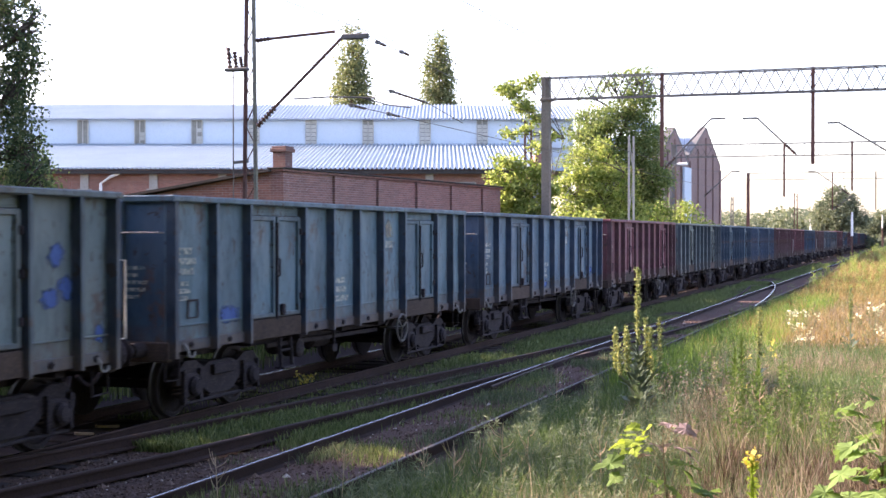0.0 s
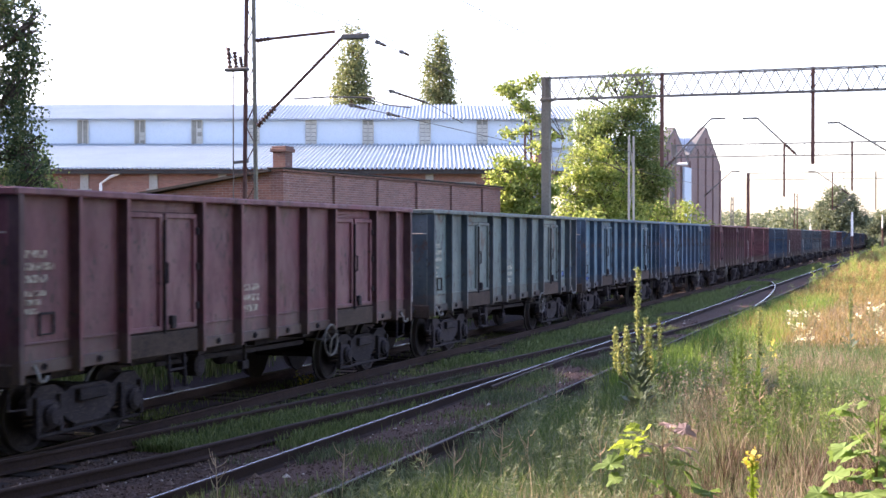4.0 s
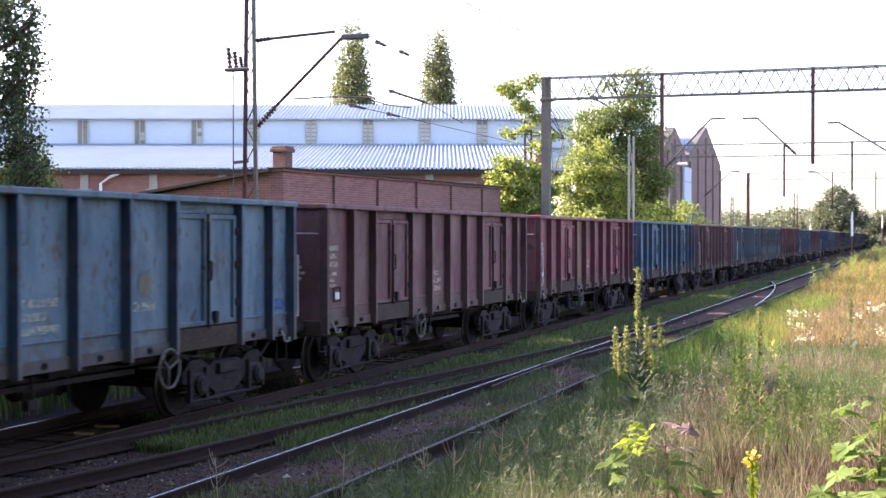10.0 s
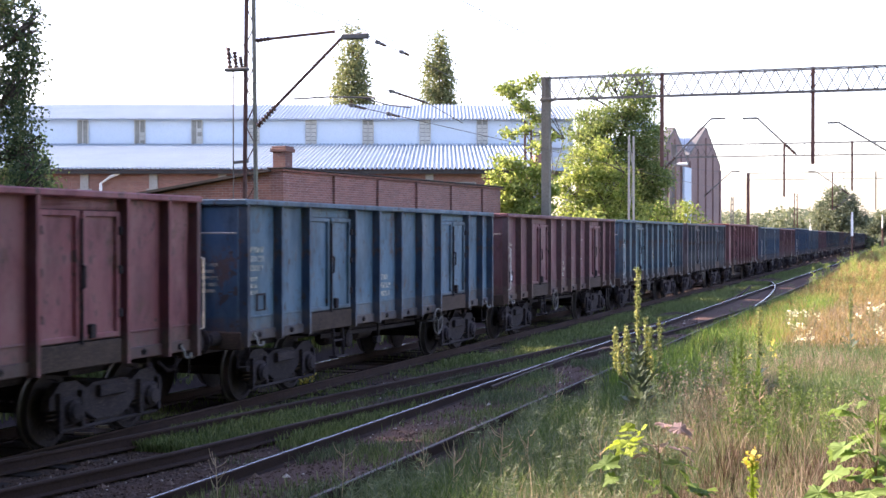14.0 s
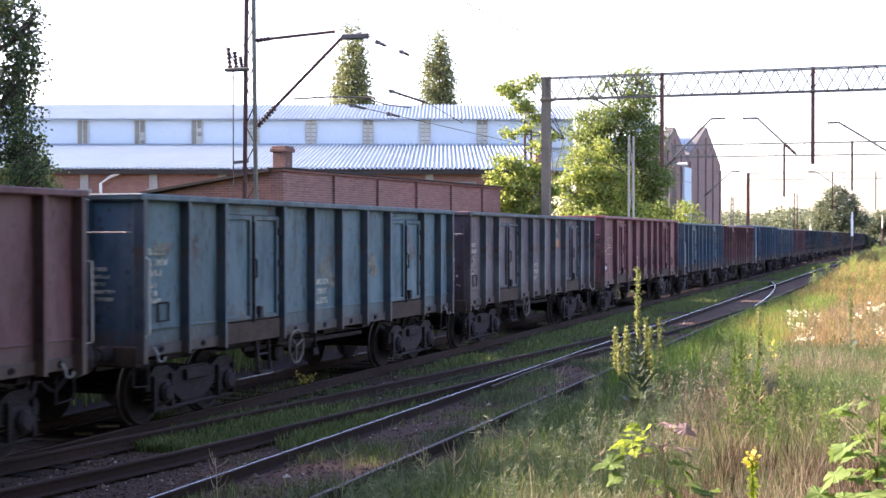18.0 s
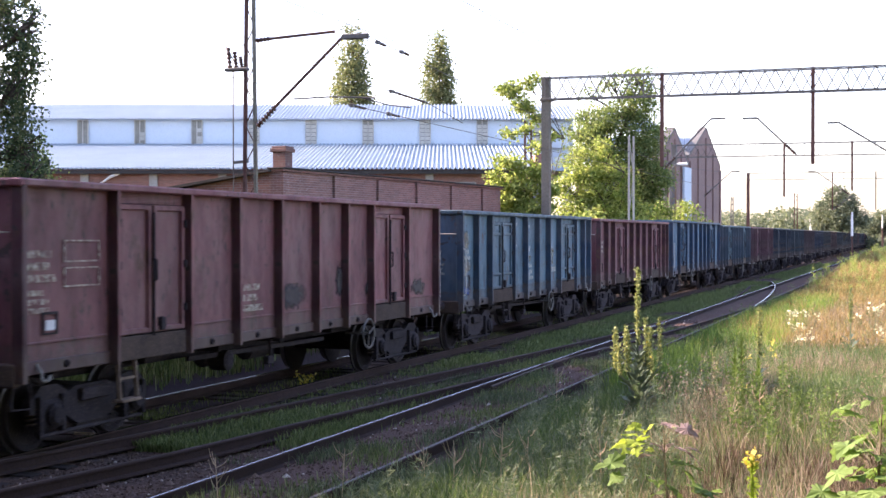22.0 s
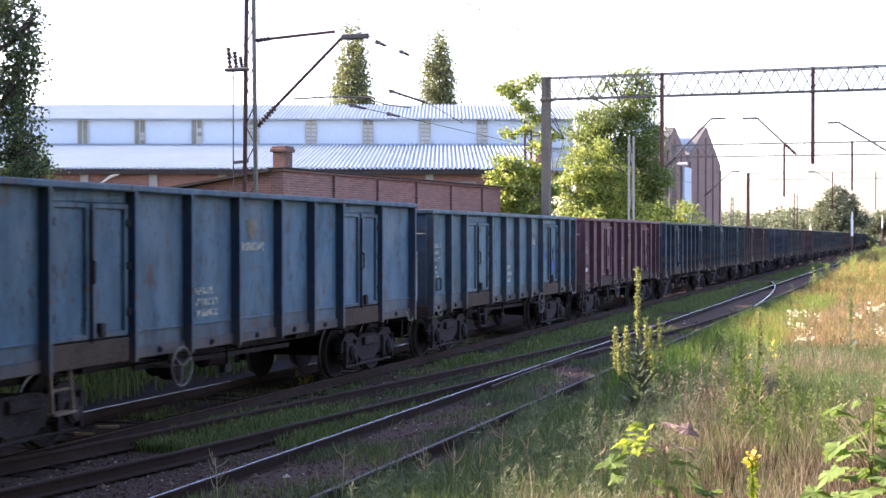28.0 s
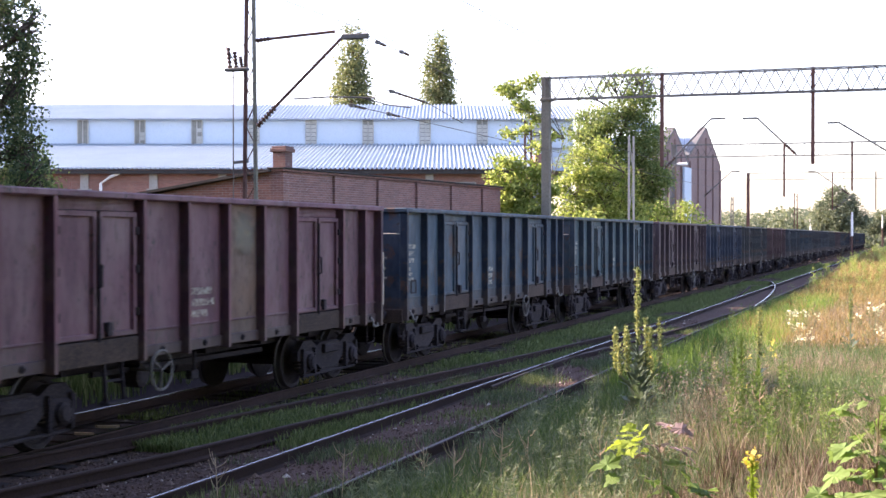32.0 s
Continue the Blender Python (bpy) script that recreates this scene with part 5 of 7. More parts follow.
def bracket(p, x, z, x1, z1, tip, y=0.0):
    """A slanting strut from a drop post at (x, z) to (x1, z1), with a short level head to tip."""
    part("bracket_strut", Shape().tube([(x, y, z), (x1, y, z1)], 0.035, 6), STEEL_GREY, p)
    part("bracket_head", Shape().beam((x1, y, z1), (tip, y, z1), 0.07), STEEL_GREY, p)
    s = Shape()
    v = Vector((x1 - x, 0, z1 - z)).normalized()
    insulator(s, Vector((x, y, z)) + v * 0.1, Vector((x, y, z)) + v * 0.65, 6, 0.075)
    part("insulator", s, INSULATOR, p)


def portal(y, xl, xr, top, high, label, drops, brackets, post_mat=CONCRETE):
    p = thing("catenary_portal", label, "catenary portal", pose(0, y, 0))
    part("post", Shape().bevel_box(xl - 0.16, xl + 0.16, -0.16, 0.16, -0.25, top + 0.05, 0.03).bevel_box(xl - 0.19, xl + 0.24, -0.22, 0.22, top - high - 0.08, top - high + 0.05, 0.02), post_mat, p)
    part("post", Shape().bevel_box(xr - 0.24, xr + 0.24, -0.2, 0.2, -0.25, top + 0.05, 0.03), post_mat, p)
    truss(p, (xl, 0, top), (xr, 0, top - 0.05), high, 0.5, STEEL_PALE, bar=0.036 if y < 60 else 0.018)
    for x, z0 in drops:
        part("drop_post", Shape().bevel_box(x - 0.065, x + 0.065, -0.065, 0.065, z0, top + 0.05, 0.015), STEEL_RUST, p)
    for b in brackets:
        bracket(p, *b)
    return p


portal(52.5, -14.0, 1.2, 8.9, 0.85, "lattice catenary portal with drop posts over the tracks",
       [(-9.37, 5.3), (-3.72, 5.3)],
       [(-9.3, 5.2, -7.5, 7.1, -6.95), (-4.3, 5.65, -5.76, 7.08, -6.3), (-0.4, 5.3, -2.78, 6.83, -3.2)], POST_GREY)
portal(92.0, -15.6, 1.5, 8.75, 0.82, "distant lattice catenary portal over the tracks",
       [(-8.34, 5.2), (-4.05, 5.6), (-0.9, 5.6)],
       [(-13.58, 5.28, -11.76, 6.93, -11.23), (-4.2, 5.3, -6.32, 6.84, -6.82)], STEEL_GREY)
portal(150.0, -17.4, 2.5, 9.4, 0.7, "far lattice catenary portal over the tracks",
       [(-8.6, 5.4), (-4.2, 5.4)], [(-8.5, 5.4, -6.8, 6.8, -6.3)], STEEL_RUST)
lattice_mast(-17.0, 84.7, 8.85, 0.42, 0.34, STEEL_GREY, "slim grey lattice mast behind the wagons", pitch=1.2)
STEEL_BROWN = surface("sunlit_brown_steel", (0.18, 0.115, 0.085), (0.26, 0.175, 0.13), (0.12, 0.075, 0.055), 1.5, 25, 0.75)
lattice_mast(-13.9, 81.5, 6.8, 0.42, 0.34, STEEL_BROWN, "brown lattice mast beside the trees")
lattice_mast(-12.95, 64.3, 7.4, 0.24, 0.22, CONCRETE, "pale slender twin post before the trees", pitch=1.6)
lattice_mast(-17.5, 62.3, 8.1, 0.36, 0.3, STEEL_RUST, "rusty lattice mast among the bushes")
lattice_mast(-17.2, 135.0, 6.5, 0.25, 0.2, STEEL_GREY, "thin grey mast beside the line")
lattice_mast(-13.2, 160.0, 7.5, 0.4, 0.3, STEEL_RUST, "dark lattice mast far down the line")
lattice_mast(-13.4, 215.0, 8.5, 0.5, 0.4, STEEL_RUST, "dark lattice mast far down the line")


def street_lamp():
    l = thing("street_lamp", "slender lamp post with a curved arm beside the mast", "street lamp", pose(-13.9, 80.5, -0.2))
    part("pole", Shape().tube([(0, 0, 0), (0, 0, 6.4)], [0.08, 0.05], 8), STEEL_GREY, l)
    part("arm", Shape().tube(smooth([(0, 0, 6.4), (0.1, 0, 6.75), (0.3, 0, 6.98), (0.55, 0, 7.05)]), 0.035, 6), STEEL_GREY, l)
    part("lamp_head", Shape().bevel_box(0.45, 1.05, -0.14, 0.14, 6.98, 7.15, 0.05), WHITEWASH, l)


street_lamp()


def white_post(x, y, top, r=0.085):
    p = thing("white_post", "white painted concrete post beside the line", "post", pose(x, y, -0.2), "white posts")
    # the train's shadow on the post is put into this part's dark colour
    part("foot", Shape().tube([(0, 0, 0), (0, 0, top - 1.4)], [r * 0.9, r * 0.8], 10), STEEL_RUST, p, "lower half coloured dark for the train's shade")
    part("shaft", Shape().tube([(0, 0, top - 1.398), (0, 0, top + 0.2)], [r * 1.1, r], 10), WHITEWASH, p)
    part("cap", Shape().tube([(0, 0, top + 0.201), (0, 0, top + 0.3)], [r * 0.9, r * 0.5], 10), WHITEWASH, p)


for wx, wy, wt in ((-4.4, 100.1, 4.2), (-4.5, 190.7, 5.3), (-15.9, 219.0, 5.15), (-14.75, 219.0, 6.15), (-17.2, 240.0, 4.6)):
    white_post(wx, wy, wt)


def wire(pts, r=0.009, label="thin overhead wire"):
    s = Shape()
    s.tube(pts, r, 4)
    tagged(part("overhead_wire", s, WIRE), label, "overhead wire", "overhead line wires")


def sag(a, b, drop, n=12):
    a, b = Vector(a), Vector(b)
    return [a.lerp(b, i / n) - Vector((0, 0, 4 * drop * (i / n) * (1 - i / n))) for i in range(n + 1)]


def catenary(x0, y0, x1, y1, zc0, zc1, sag_=0.7, zl=5.35, r=0.007):
    """A messenger wire, its contact wire and droppers between two supports."""
    top = sag((x0, y0, zc0), (x1, y1, zc1), sag_)
    wire(top, r, "sagging messenger wire of the overhead line")
    wire([(x0, y0, zl), (x1, y1, zl)], r, "taut contact wire of the overhead line")
    for i in range(2, 11, 2):
        q = top[i]
        wire([q, (q.x, q.y, zl)], 0.003, "thin dropper wire of the overhead line")


catenary(-10.9, -25, -11.2, 27.07, 6.9, 6.93)
catenary(-11.2, 27.07, -10.9, 92.0, 6.93, 6.9, 0.9, r=0.011)
catenary(-6.95, -5, -6.95, 52.5, 7.1, 7.1)
catenary(-6.95, 52.5, -6.6, 92.0, 7.1, 6.9, 0.5)
catenary(-6.3, 52.5, -5.6, 92.0, 7.1, 6.9, 0.5)
catenary(-3.2, 52.5, -3.5, 92.0, 6.83, 6.8, 0.5)
catenary(-6.6, 92.0, -6.5, 150.0, 6.9, 6.9, 0.7)
catenary(-10.9, 92.0, -11.1, 150.0, 6.9, 6.9, 0.7)


def wire_insulator(a, b, n, r, label):
    t = thing("wire_insulator", label, "insulator", pose(*a))
    s = Shape()
    insulator(s, (0, 0, 0), Vector(b) - Vector(a), n, r)
    part("porcelain", s, INSULATOR, t)
    part("clamp", Shape().bevel_box(-0.04, 0.04, -0.12, -0.002, -0.04, 0.04, 0.01), STEEL_GREY, t)


wire_insulator((-11.2, 27.75, 6.86), (-11.2, 28.15, 6.85), 4, 0.035, "brown insulator on the messenger wire")
wire_insulator((-11.2, 29.2, 6.84), (-11.2, 29.6, 6.83), 4, 0.035, "brown insulator on the messenger wire")
wire([(-11.2, 27.07, 5.86), (-11.05, 28.2, 5.83), (-11.02, 30.4, 5.78), (-11.0, 33.0, 5.5)], 0.01, "short tie wire of the overhead line")
wire_insulator((-11.05, 28.2, 5.83), (-11.02, 30.4, 5.78), 8, 0.032, "long insulator rod on the overhead wire")
wire_insulator((-11.195, 26.3, 5.35), (-11.199, 27.0, 5.35), 5, 0.032, "brown insulator on the contact wire")
wire_insulator((-11.194, 28.4, 5.35), (-11.191, 29.0, 5.35), 5, 0.032, "brown insulator on the contact wire")


# ---- trees ----
def leaf_cloud(points, size, rng, droop=0.0, flat=0.6, wide=0.34):
    """Diamond leaves round the given points (n x 3)."""
    n = len(points)
    a = rng.normal(size=(n, 3))
    a[:, 2] = a[:, 2] * flat - droop
    a /= np.linalg.norm(a, axis=1, keepdims=True)
    b = np.cross(a, rng.normal(size=(n, 3)))
    b /= np.linalg.norm(b, axis=1, keepdims=True)
    ln = size * rng.uniform(0.6, 1.3, (n, 1))
    v = np.stack([points, points + a * ln * 0.5 + b * ln * wide, points + a * ln, points + a * ln * 0.5 - b * ln * wide], 1).reshape(-1, 3)
    f = np.arange(4 * n).reshape(-1, 4)
    return v, f


def tree(name, label, base, height, lobes, count, size, leaves, trunk_r, rng_seed, droop=0.0, clump=0.5, clump_n=14, category="tree", group=""):
    """Tapered trunk, a limb to each lobe with twigs, and a crown of small leaves in clumps. lobes: (dx, dy, z, radius, radius in z)."""
    rng = np.random.default_rng(rng_seed)
    t = thing(name, label, category, pose(*base), group)
    s = Shape()
    zt = height * 0.8
    mid = [(rng.uniform(-0.15, 0.15) * k, rng.uniform(-0.15, 0.15) * k, zt * k / 4) for k in range(5)]
    s.tube(mid, [trunk_r * (1 - 0.2 * k) for k in range(5)], 9)
    part("trunk", s, TRUNK, t)
    vol = np.array([l[3] ** 2 * l[4] for l in lobes])
    share = (vol / vol.sum() * count / clump_n).astype(int) + 2
    pts = []
    for (dx, dy, z, r, rz), k in zip(lobes, share):
        c = Vector((dx, dy, z))
        root = Vector(mid[min(4, max(1, int(4 * max(0.0, z - rz * 1.2) / zt)))])
        limb = Shape().tube([root, root.lerp(c, 0.5) + Vector((0, 0, 0.08 * r)), c], [trunk_r * 0.45, trunk_r * 0.28, trunk_r * 0.1], 6)
        d = rng.normal(size=(k, 3))
        d /= np.linalg.norm(d, axis=1, keepdims=True)
        rad = rng.uniform(0.45, 1.0, (k, 1)) ** 0.6 * (1 + 0.18 * np.sin(5 * d[:, :1] + 3 * d[:, 1:2]))
        cc = np.array(c) + d * rad * np.array([r, r, rz])
        for q in cc[:: max(1, k // 9)]:
            limb.tube([c.lerp(root, 0.25), c.lerp(Vector(q), 0.5), Vector(q)], [trunk_r * 0.12, trunk_r * 0.08, 0.01], 4)
        part("limb", limb, TRUNK, t)
        for q in cc:
            m = rng.normal(size=(clump_n, 3)) * clump * np.array([1, 1, 0.6 + droop])
            if droop:
                m[:, 2] = -np.abs(m[:, 2]) * 1.4
                m[:, :2] *= 0.35
            pts.append(q + m)
    pts = np.concatenate(pts)
    v, f = leaf_cloud(pts, size, rng, droop)
    ob = new("crown", cloud_mesh("crown", v, f, leaves))
    ob.parent = t
    return t


tree("birch_tree", "drooping dark-green birch tree standing behind the wagons", (-18.2, 22.0, -0.2), 8.8,
     [(0.0, 0, 7.6, 1.7, 1.2), (0.5, 0.6, 6.6, 1.4, 1.3), (0.7, 0.7, 5.5, 1.2, 1.1), (-1.8, -1.0, 6.0, 2.0, 1.8), (-0.2, -0.8, 5.4, 1.3, 0.9),
      (0.9, 0.9, 7.4, 0.9, 0.8), (0.6, 1.0, 4.7, 1.0, 0.7), (-3.0, -3.0, 5.0, 2.0, 1.8), (1.3, 1.0, 4.6, 0.5, 0.5), (2.1, 0.2, 4.1, 0.5, 0.55), (2.2, 0, 6.9, 0.45, 0.4), (1.9, 0, 5.8, 0.4, 0.5)],
     56000, 0.085, LEAF_BIRCH, 0.22, 3, droop=0.7, clump=0.2, clump_n=34)
tree("young_birch", "pale-green young birch behind the dark one", (-21.0, 28.6, -0.2), 5.0,
     [(-1.0, .7, 5.0, .8, .7), (0, 0, 4.9, .7, .6), (.9, -.6, 4.3, .5, .6), (-.6, .4, 4.0, 1.1, .8), (.5, -.3, 3.7, .9, .7), (1.3, -.9, 3.9, .35, .45), (0, 0, 2.6, 1.3, 1.0)],
     9000, 0.1, LEAF_LOCUST, 0.09, 33, droop=0.6, clump=0.22, clump_n=18)
# birches added out of view so that their shadows cover tracks and near verge
for bx, by, bh, seed in ((-26.0, 14.0, 12.8, 51), (-30.0, 31.5, 9.0, 52), (-24.0, 4.5, 10.0, 53), (-25.0, 9.5, 10.5, 54), (-26.5, 18.5, 13.0, 55), (-27.5, 23.0, 13.0, 56), (-28.5, 27.5, 13.0, 57)):
    tree("birch_tree", "unseen drooping birch added to keep sun off the tracks", (bx, by, -0.2), bh,
         [(0, 0, bh * 0.8, 2.2, 2.2), (1.2, 0.5, bh * 0.6, 2.2, 2.0), (-1.2, -0.4, bh * 0.6, 2.2, 2.0), (0, 1.0, bh * 0.4, 2.4, 1.8), (0.3, -1.2, bh * 0.28, 2.2, 1.5)],
         13000, 0.22, LEAF_BIRCH, 0.24, seed, droop=0.7, clump=0.35, clump_n=14, group="birch row")
tree("poplar_tree", "tall narrow poplar tree behind the hall", (-58.9, 138.5, -0.2), 25.5,
     [(0, 0, z, r, 2.4) for z, r in ((9, 2.2), (12, 2.3), (15, 2.3), (17.5, 2.2), (20, 1.95), (22.3, 1.6), (24.2, 1.0))] + [(1.9, -0.5, 16.5, 0.8, 2.2), (-1.4, 0, 19, 0.8, 2.0)],
     20000, 0.3, LEAF_POPLAR, 0.4, 5, clump=0.35, clump_n=10, group="poplars")
tree("poplar_tree", "tall narrow poplar tree behind the hall", (-50.0, 141.7, -0.2), 25,
     [(0, 0, z, r, 2.4) for z, r in ((9, 2.1), (12, 2.2), (15, 2.2), (17.5, 2.0), (20, 1.75), (22.0, 1.4), (23.5, 0.8))] + [(2.0, -0.5, 16.0, 0.8, 1.8)],
     20000, 0.3, LEAF_POPLAR, 0.4, 6, clump=0.35, clump_n=10, group="poplars")
tree("locust_tree", "broad feathery green tree behind the portal", (-14.7, 69.0, -0.2), 11.0,
     [(1.16, 0.4, 10.96, 0.64, 0.54), (-0.14, -0.05, 10.61, 0.52, 0.45), (-1.24, -0.43, 10.04, 0.4, 0.35), (1.1, 0.38, 9.59, 1.1, 0.94), (-0.41, -0.15, 8.73, 1.05, 0.89), (1.52, 0.53, 7.86, 1.05, 0.89), (-1.06, -0.37, 7.68, 0.85, 0.74), (0.14, 0.05, 6.84, 1.17, 1.01), (1.59, 0.56, 6.11, 0.93, 0.8), (0.95, 0.32, 4.71, 1.06, 0.95), (1.7, 0.59, 5.03, 0.64, 0.53), (0, 0, 3.44, 1.48, 0.95),
      (-2.0, 0, 8.1, 0.6, 0.5), (-1.6, 0, 8.9, 0.55, 0.45), (1.75, 0, 7.3, 0.7, 0.7), (2.15, 0, 5.8, 0.7, 0.8), (-2.2, 0, 6.9, 0.6, 0.6), (-1.0, 0, 7.9, 0.8, 0.8)],
     34000, 0.14, LEAF_LOCUST, 0.2, 11, clump=0.26, clump_n=44)
tree("locust_tree", "low sunlit young tree growing before the tall one", (-14.2, 66.2, -0.2), 7.4,
     [(-1.3, -.4, 6.9, .45, .5), (-.5, -.1, 7.2, .5, .5), (-1.5, -.5, 6.0, .75, .7), (-.3, 0, 6.1, .8, .7), (-2.1, -.8, 5.1, .7, .65), (-.9, -.3, 5.0, .9, .8), (.5, .2, 5.2, .75, .7), (-1.9, -.7, 4.1, .8, .7), (-.4, -.1, 4.0, 1.0, .8), (.9, .3, 4.2, .7, .7), (-.5, 0, 3.0, 1.5, .9)],
     17000, 0.15, LEAF_BUSH, 0.1, 31, clump=0.21, clump_n=46)
tree("locust_tree", "young tree with airy branches above the bushes", (-15.54, 59.19, -0.2), 9.0,
     [(-1.7, -.59, 9.31, .33, .28), (-.98, -.34, 9.67, .25, .22), (-1.2, -.42, 8.7, .33, .28), (-.72, -.25, 8.15, .25, .22), (-1.77, -.62, 7.43, .23, .19), (-2.16, -.75, 9.36, .18, .15), (-.67, -.23, 9.92, .18, .15), (-1.1, -.39, 7.54, .2, .17), (-.02, -.01, 7.33, .23, .19)],
     1900, 0.17, LEAF_BUSH, 0.06, 12, clump=0.2, clump_n=10)
tree("bush", "bright sunlit green bush behind the wagons", (-16.16, 55.79, -0.2), 5.0,
     [(-.39, -.14, 5.62, .63, .53), (-.8, -.28, 4.99, .43, .37), (.23, .08, 4.94, .63, .53), (.68, .24, 5.66, .48, .41), (-.23, -.08, 4.41, .68, .57), (1.07, .37, 4.89, .58, .49), (.8, .28, 6.58, .24, .21), (-.57, -.2, 6.19, .24, .21), (0, 0, 3.5, 1.1, .9), (.9, .3, 4.0, .6, .6)],
     7500, 0.18, LEAF_BUSH, 0.08, 13, clump=0.2, clump_n=36, category="bush")
for bx, by, bh, seed in ((-17.25, 56.5, 4.0, 14), (-15.6, 57.0, 4.0, 15), (-13.0, 71.6, 5.4, 16), (-12.9, 80.2, 5.6, 17), (-19.5, 55.5, 3.8, 18), (-14.3, 61.0, 4.4, 19), (-14.4, 76.0, 5.7, 21)):
    tree("bush", "leafy green bush growing beside the line", (bx, by, -0.2), bh,
         [(0, 0, bh * 0.72, 0.9, 0.8), (0.8, 0, bh * 0.5, 1.0, 0.9), (-0.8, 0, bh * 0.52, 1.0, 0.9), (0, 0, bh * 0.35, 1.4, 0.9)],
         6500, 0.15, LEAF_BUSH if seed % 2 else LEAF_TREE, 0.07, seed, clump=0.22, clump_n=36, category="bush", group="bushes behind the line")
tree("roadside_tree", "rounded distant tree at the bend of the line", (-10.2, 200.0, -0.2), 9.6,
     [(-.6, 0, 8.6, 1.5, 1.2), (.7, 0, 7.2, 1.7, 1.4), (-2.0, 0, 6.6, 1.6, 1.4), (0.0, 0, 5.2, 2.5, 1.4), (2.4, 0, 5.2, 1.5, 1.2), (-2.8, 0, 4.6, 1.4, 1.3)],
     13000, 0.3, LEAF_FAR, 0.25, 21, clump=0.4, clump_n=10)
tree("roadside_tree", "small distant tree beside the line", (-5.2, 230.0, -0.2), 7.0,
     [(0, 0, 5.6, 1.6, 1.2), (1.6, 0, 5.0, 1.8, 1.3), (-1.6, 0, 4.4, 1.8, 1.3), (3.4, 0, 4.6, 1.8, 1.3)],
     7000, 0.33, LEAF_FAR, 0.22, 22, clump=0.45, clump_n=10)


# unseen trees, added behind and beside the viewer to hold back sky light
for bx, by, bh, seed in ((-21, 7, 9, 40), (-21, -2, 9, 41), (-19, -10, 13, 42), (-13, -13, 16, 43), (-6, -10, 16, 44), (2, -8, 18, 45), (8, -2, 19, 46), (10, 6, 19, 47), (13, 13, 18, 48)):
    tree("backdrop_tree", "unseen tree added around the viewer to block sky light", (bx, by, -0.2), bh,
         [(0, 0, bh * 0.78, 3.0, 3.2), (1.8, 0.8, bh * 0.5, 3.2, 3.6), (-1.8, -0.8, bh * 0.5, 3.2, 3.6), (0, 0.5, bh * 0.25, 3.2, 3.2)], 9000, 1.2, LEAF_TREE, 0.3, seed, clump=0.7, clump_n=10, group="trees around the viewer")
for k in range(27):
    bush_rng = random.Random(300 + k)
    tree("bush", "low leafy bush growing behind the train", (-15.3 + bush_rng.uniform(-0.5, 0.3), 6.0 + 2.05 * k, -0.2), 2.7,
         [(0, 0, 2.2, 1.2, 0.8), (0.1, 1.0, 1.7, 1.2, 1.1), (-0.2, -1.0, 1.8, 1.2, 1.1), (0.2, 0, 0.8, 1.2, 0.8)], 3600, 0.18, LEAF_TREE, 0.05, 300 + k, clump=0.3, clump_n=12, category="bush", group="bushes behind the train")


def far_woods():
    """One uneven belt of distant trees along the horizon."""
    rng = np.random.default_rng(9)
    pts = []
    for k in range(240):
        u = k / 239
        az = radians(-17 + 34 * u)
        d = 330 + 40 * math.sin(7 * u) + rng.uniform(-25, 25)
        h = (7.8 + 1.1 * math.sin(21 * u + 1) + 0.8 * math.sin(53 * u)) + rng.uniform(-1, 1)
        c = np.array([math.sin(az) * d, math.cos(az) * d, 0.0])
        p = rng.normal(size=(240, 3)) * np.array([2.2, 2.6, 0.0])
        p[:, 2] = h * rng.uniform(0.05, 1.0, 240) * np.clip(1.15 - 0.045 * p[:, 0] ** 2, 0.35, 1.0)
        pts.append(c + p)
    pts = np.concatenate(pts)
    pts[:, 2] = np.abs(pts[:, 2])
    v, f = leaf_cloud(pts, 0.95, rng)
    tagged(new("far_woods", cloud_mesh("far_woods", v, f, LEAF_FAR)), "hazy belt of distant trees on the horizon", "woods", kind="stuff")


far_woods()

# ---- grass, weeds, ballast ----
def blades(xy, height, width, rng, lean=0.35, segs=3):
    """Bent tapering blades rooted at the given ground points."""
    n = len(xy)
    z = np.array([ground_z(a, b) for a, b in xy])
    root = np.column_stack([xy, z - 0.02])
    ang = rng.uniform(0, math.tau, n)
    d = np.column_stack([np.cos(ang), np.sin(ang), np.zeros(n)])
    side = np.column_stack([-np.sin(ang), np.cos(ang), np.zeros(n)])
    turn = rng.uniform(0, math.tau, n)[:, None]
    side = side * np.cos(turn) + d * np.sin(turn)
    h = height * rng.uniform(0.55, 1.25, (n, 1))
    w = width * rng.uniform(0.6, 1.3, (n, 1))
    ln = lean * rng.uniform(0.2, 1.4, (n, 1))
    rows = []
    for i in range(segs):
        t = i / segs
        c = root + d * ln * h * t ** 2 + np.array([0, 0, 1.0]) * h * (t - 0.18 * t * t)
        hw = side * w * (1 - 0.65 * t) / 2
        rows += [c - hw, c + hw]
    tip = root + d * ln * h + np.array([0, 0, 0.82]) * h
    v = np.stack(rows + [tip], 1).reshape(-1, 3)
    m = 2 * segs + 1
    base = np.arange(n)[:, None] * m
    fs = []
    for i in range(segs - 1):
        fs += [np.column_stack([base + 2 * i, base + 2 * i + 1, base + 2 * i + 3]), np.column_stack([base + 2 * i, base + 2 * i + 3, base + 2 * i + 2])]
    fs.append(np.column_stack([base + 2 * segs - 2, base + 2 * segs - 1, base + 2 * segs]))
    return v, np.concatenate(fs)


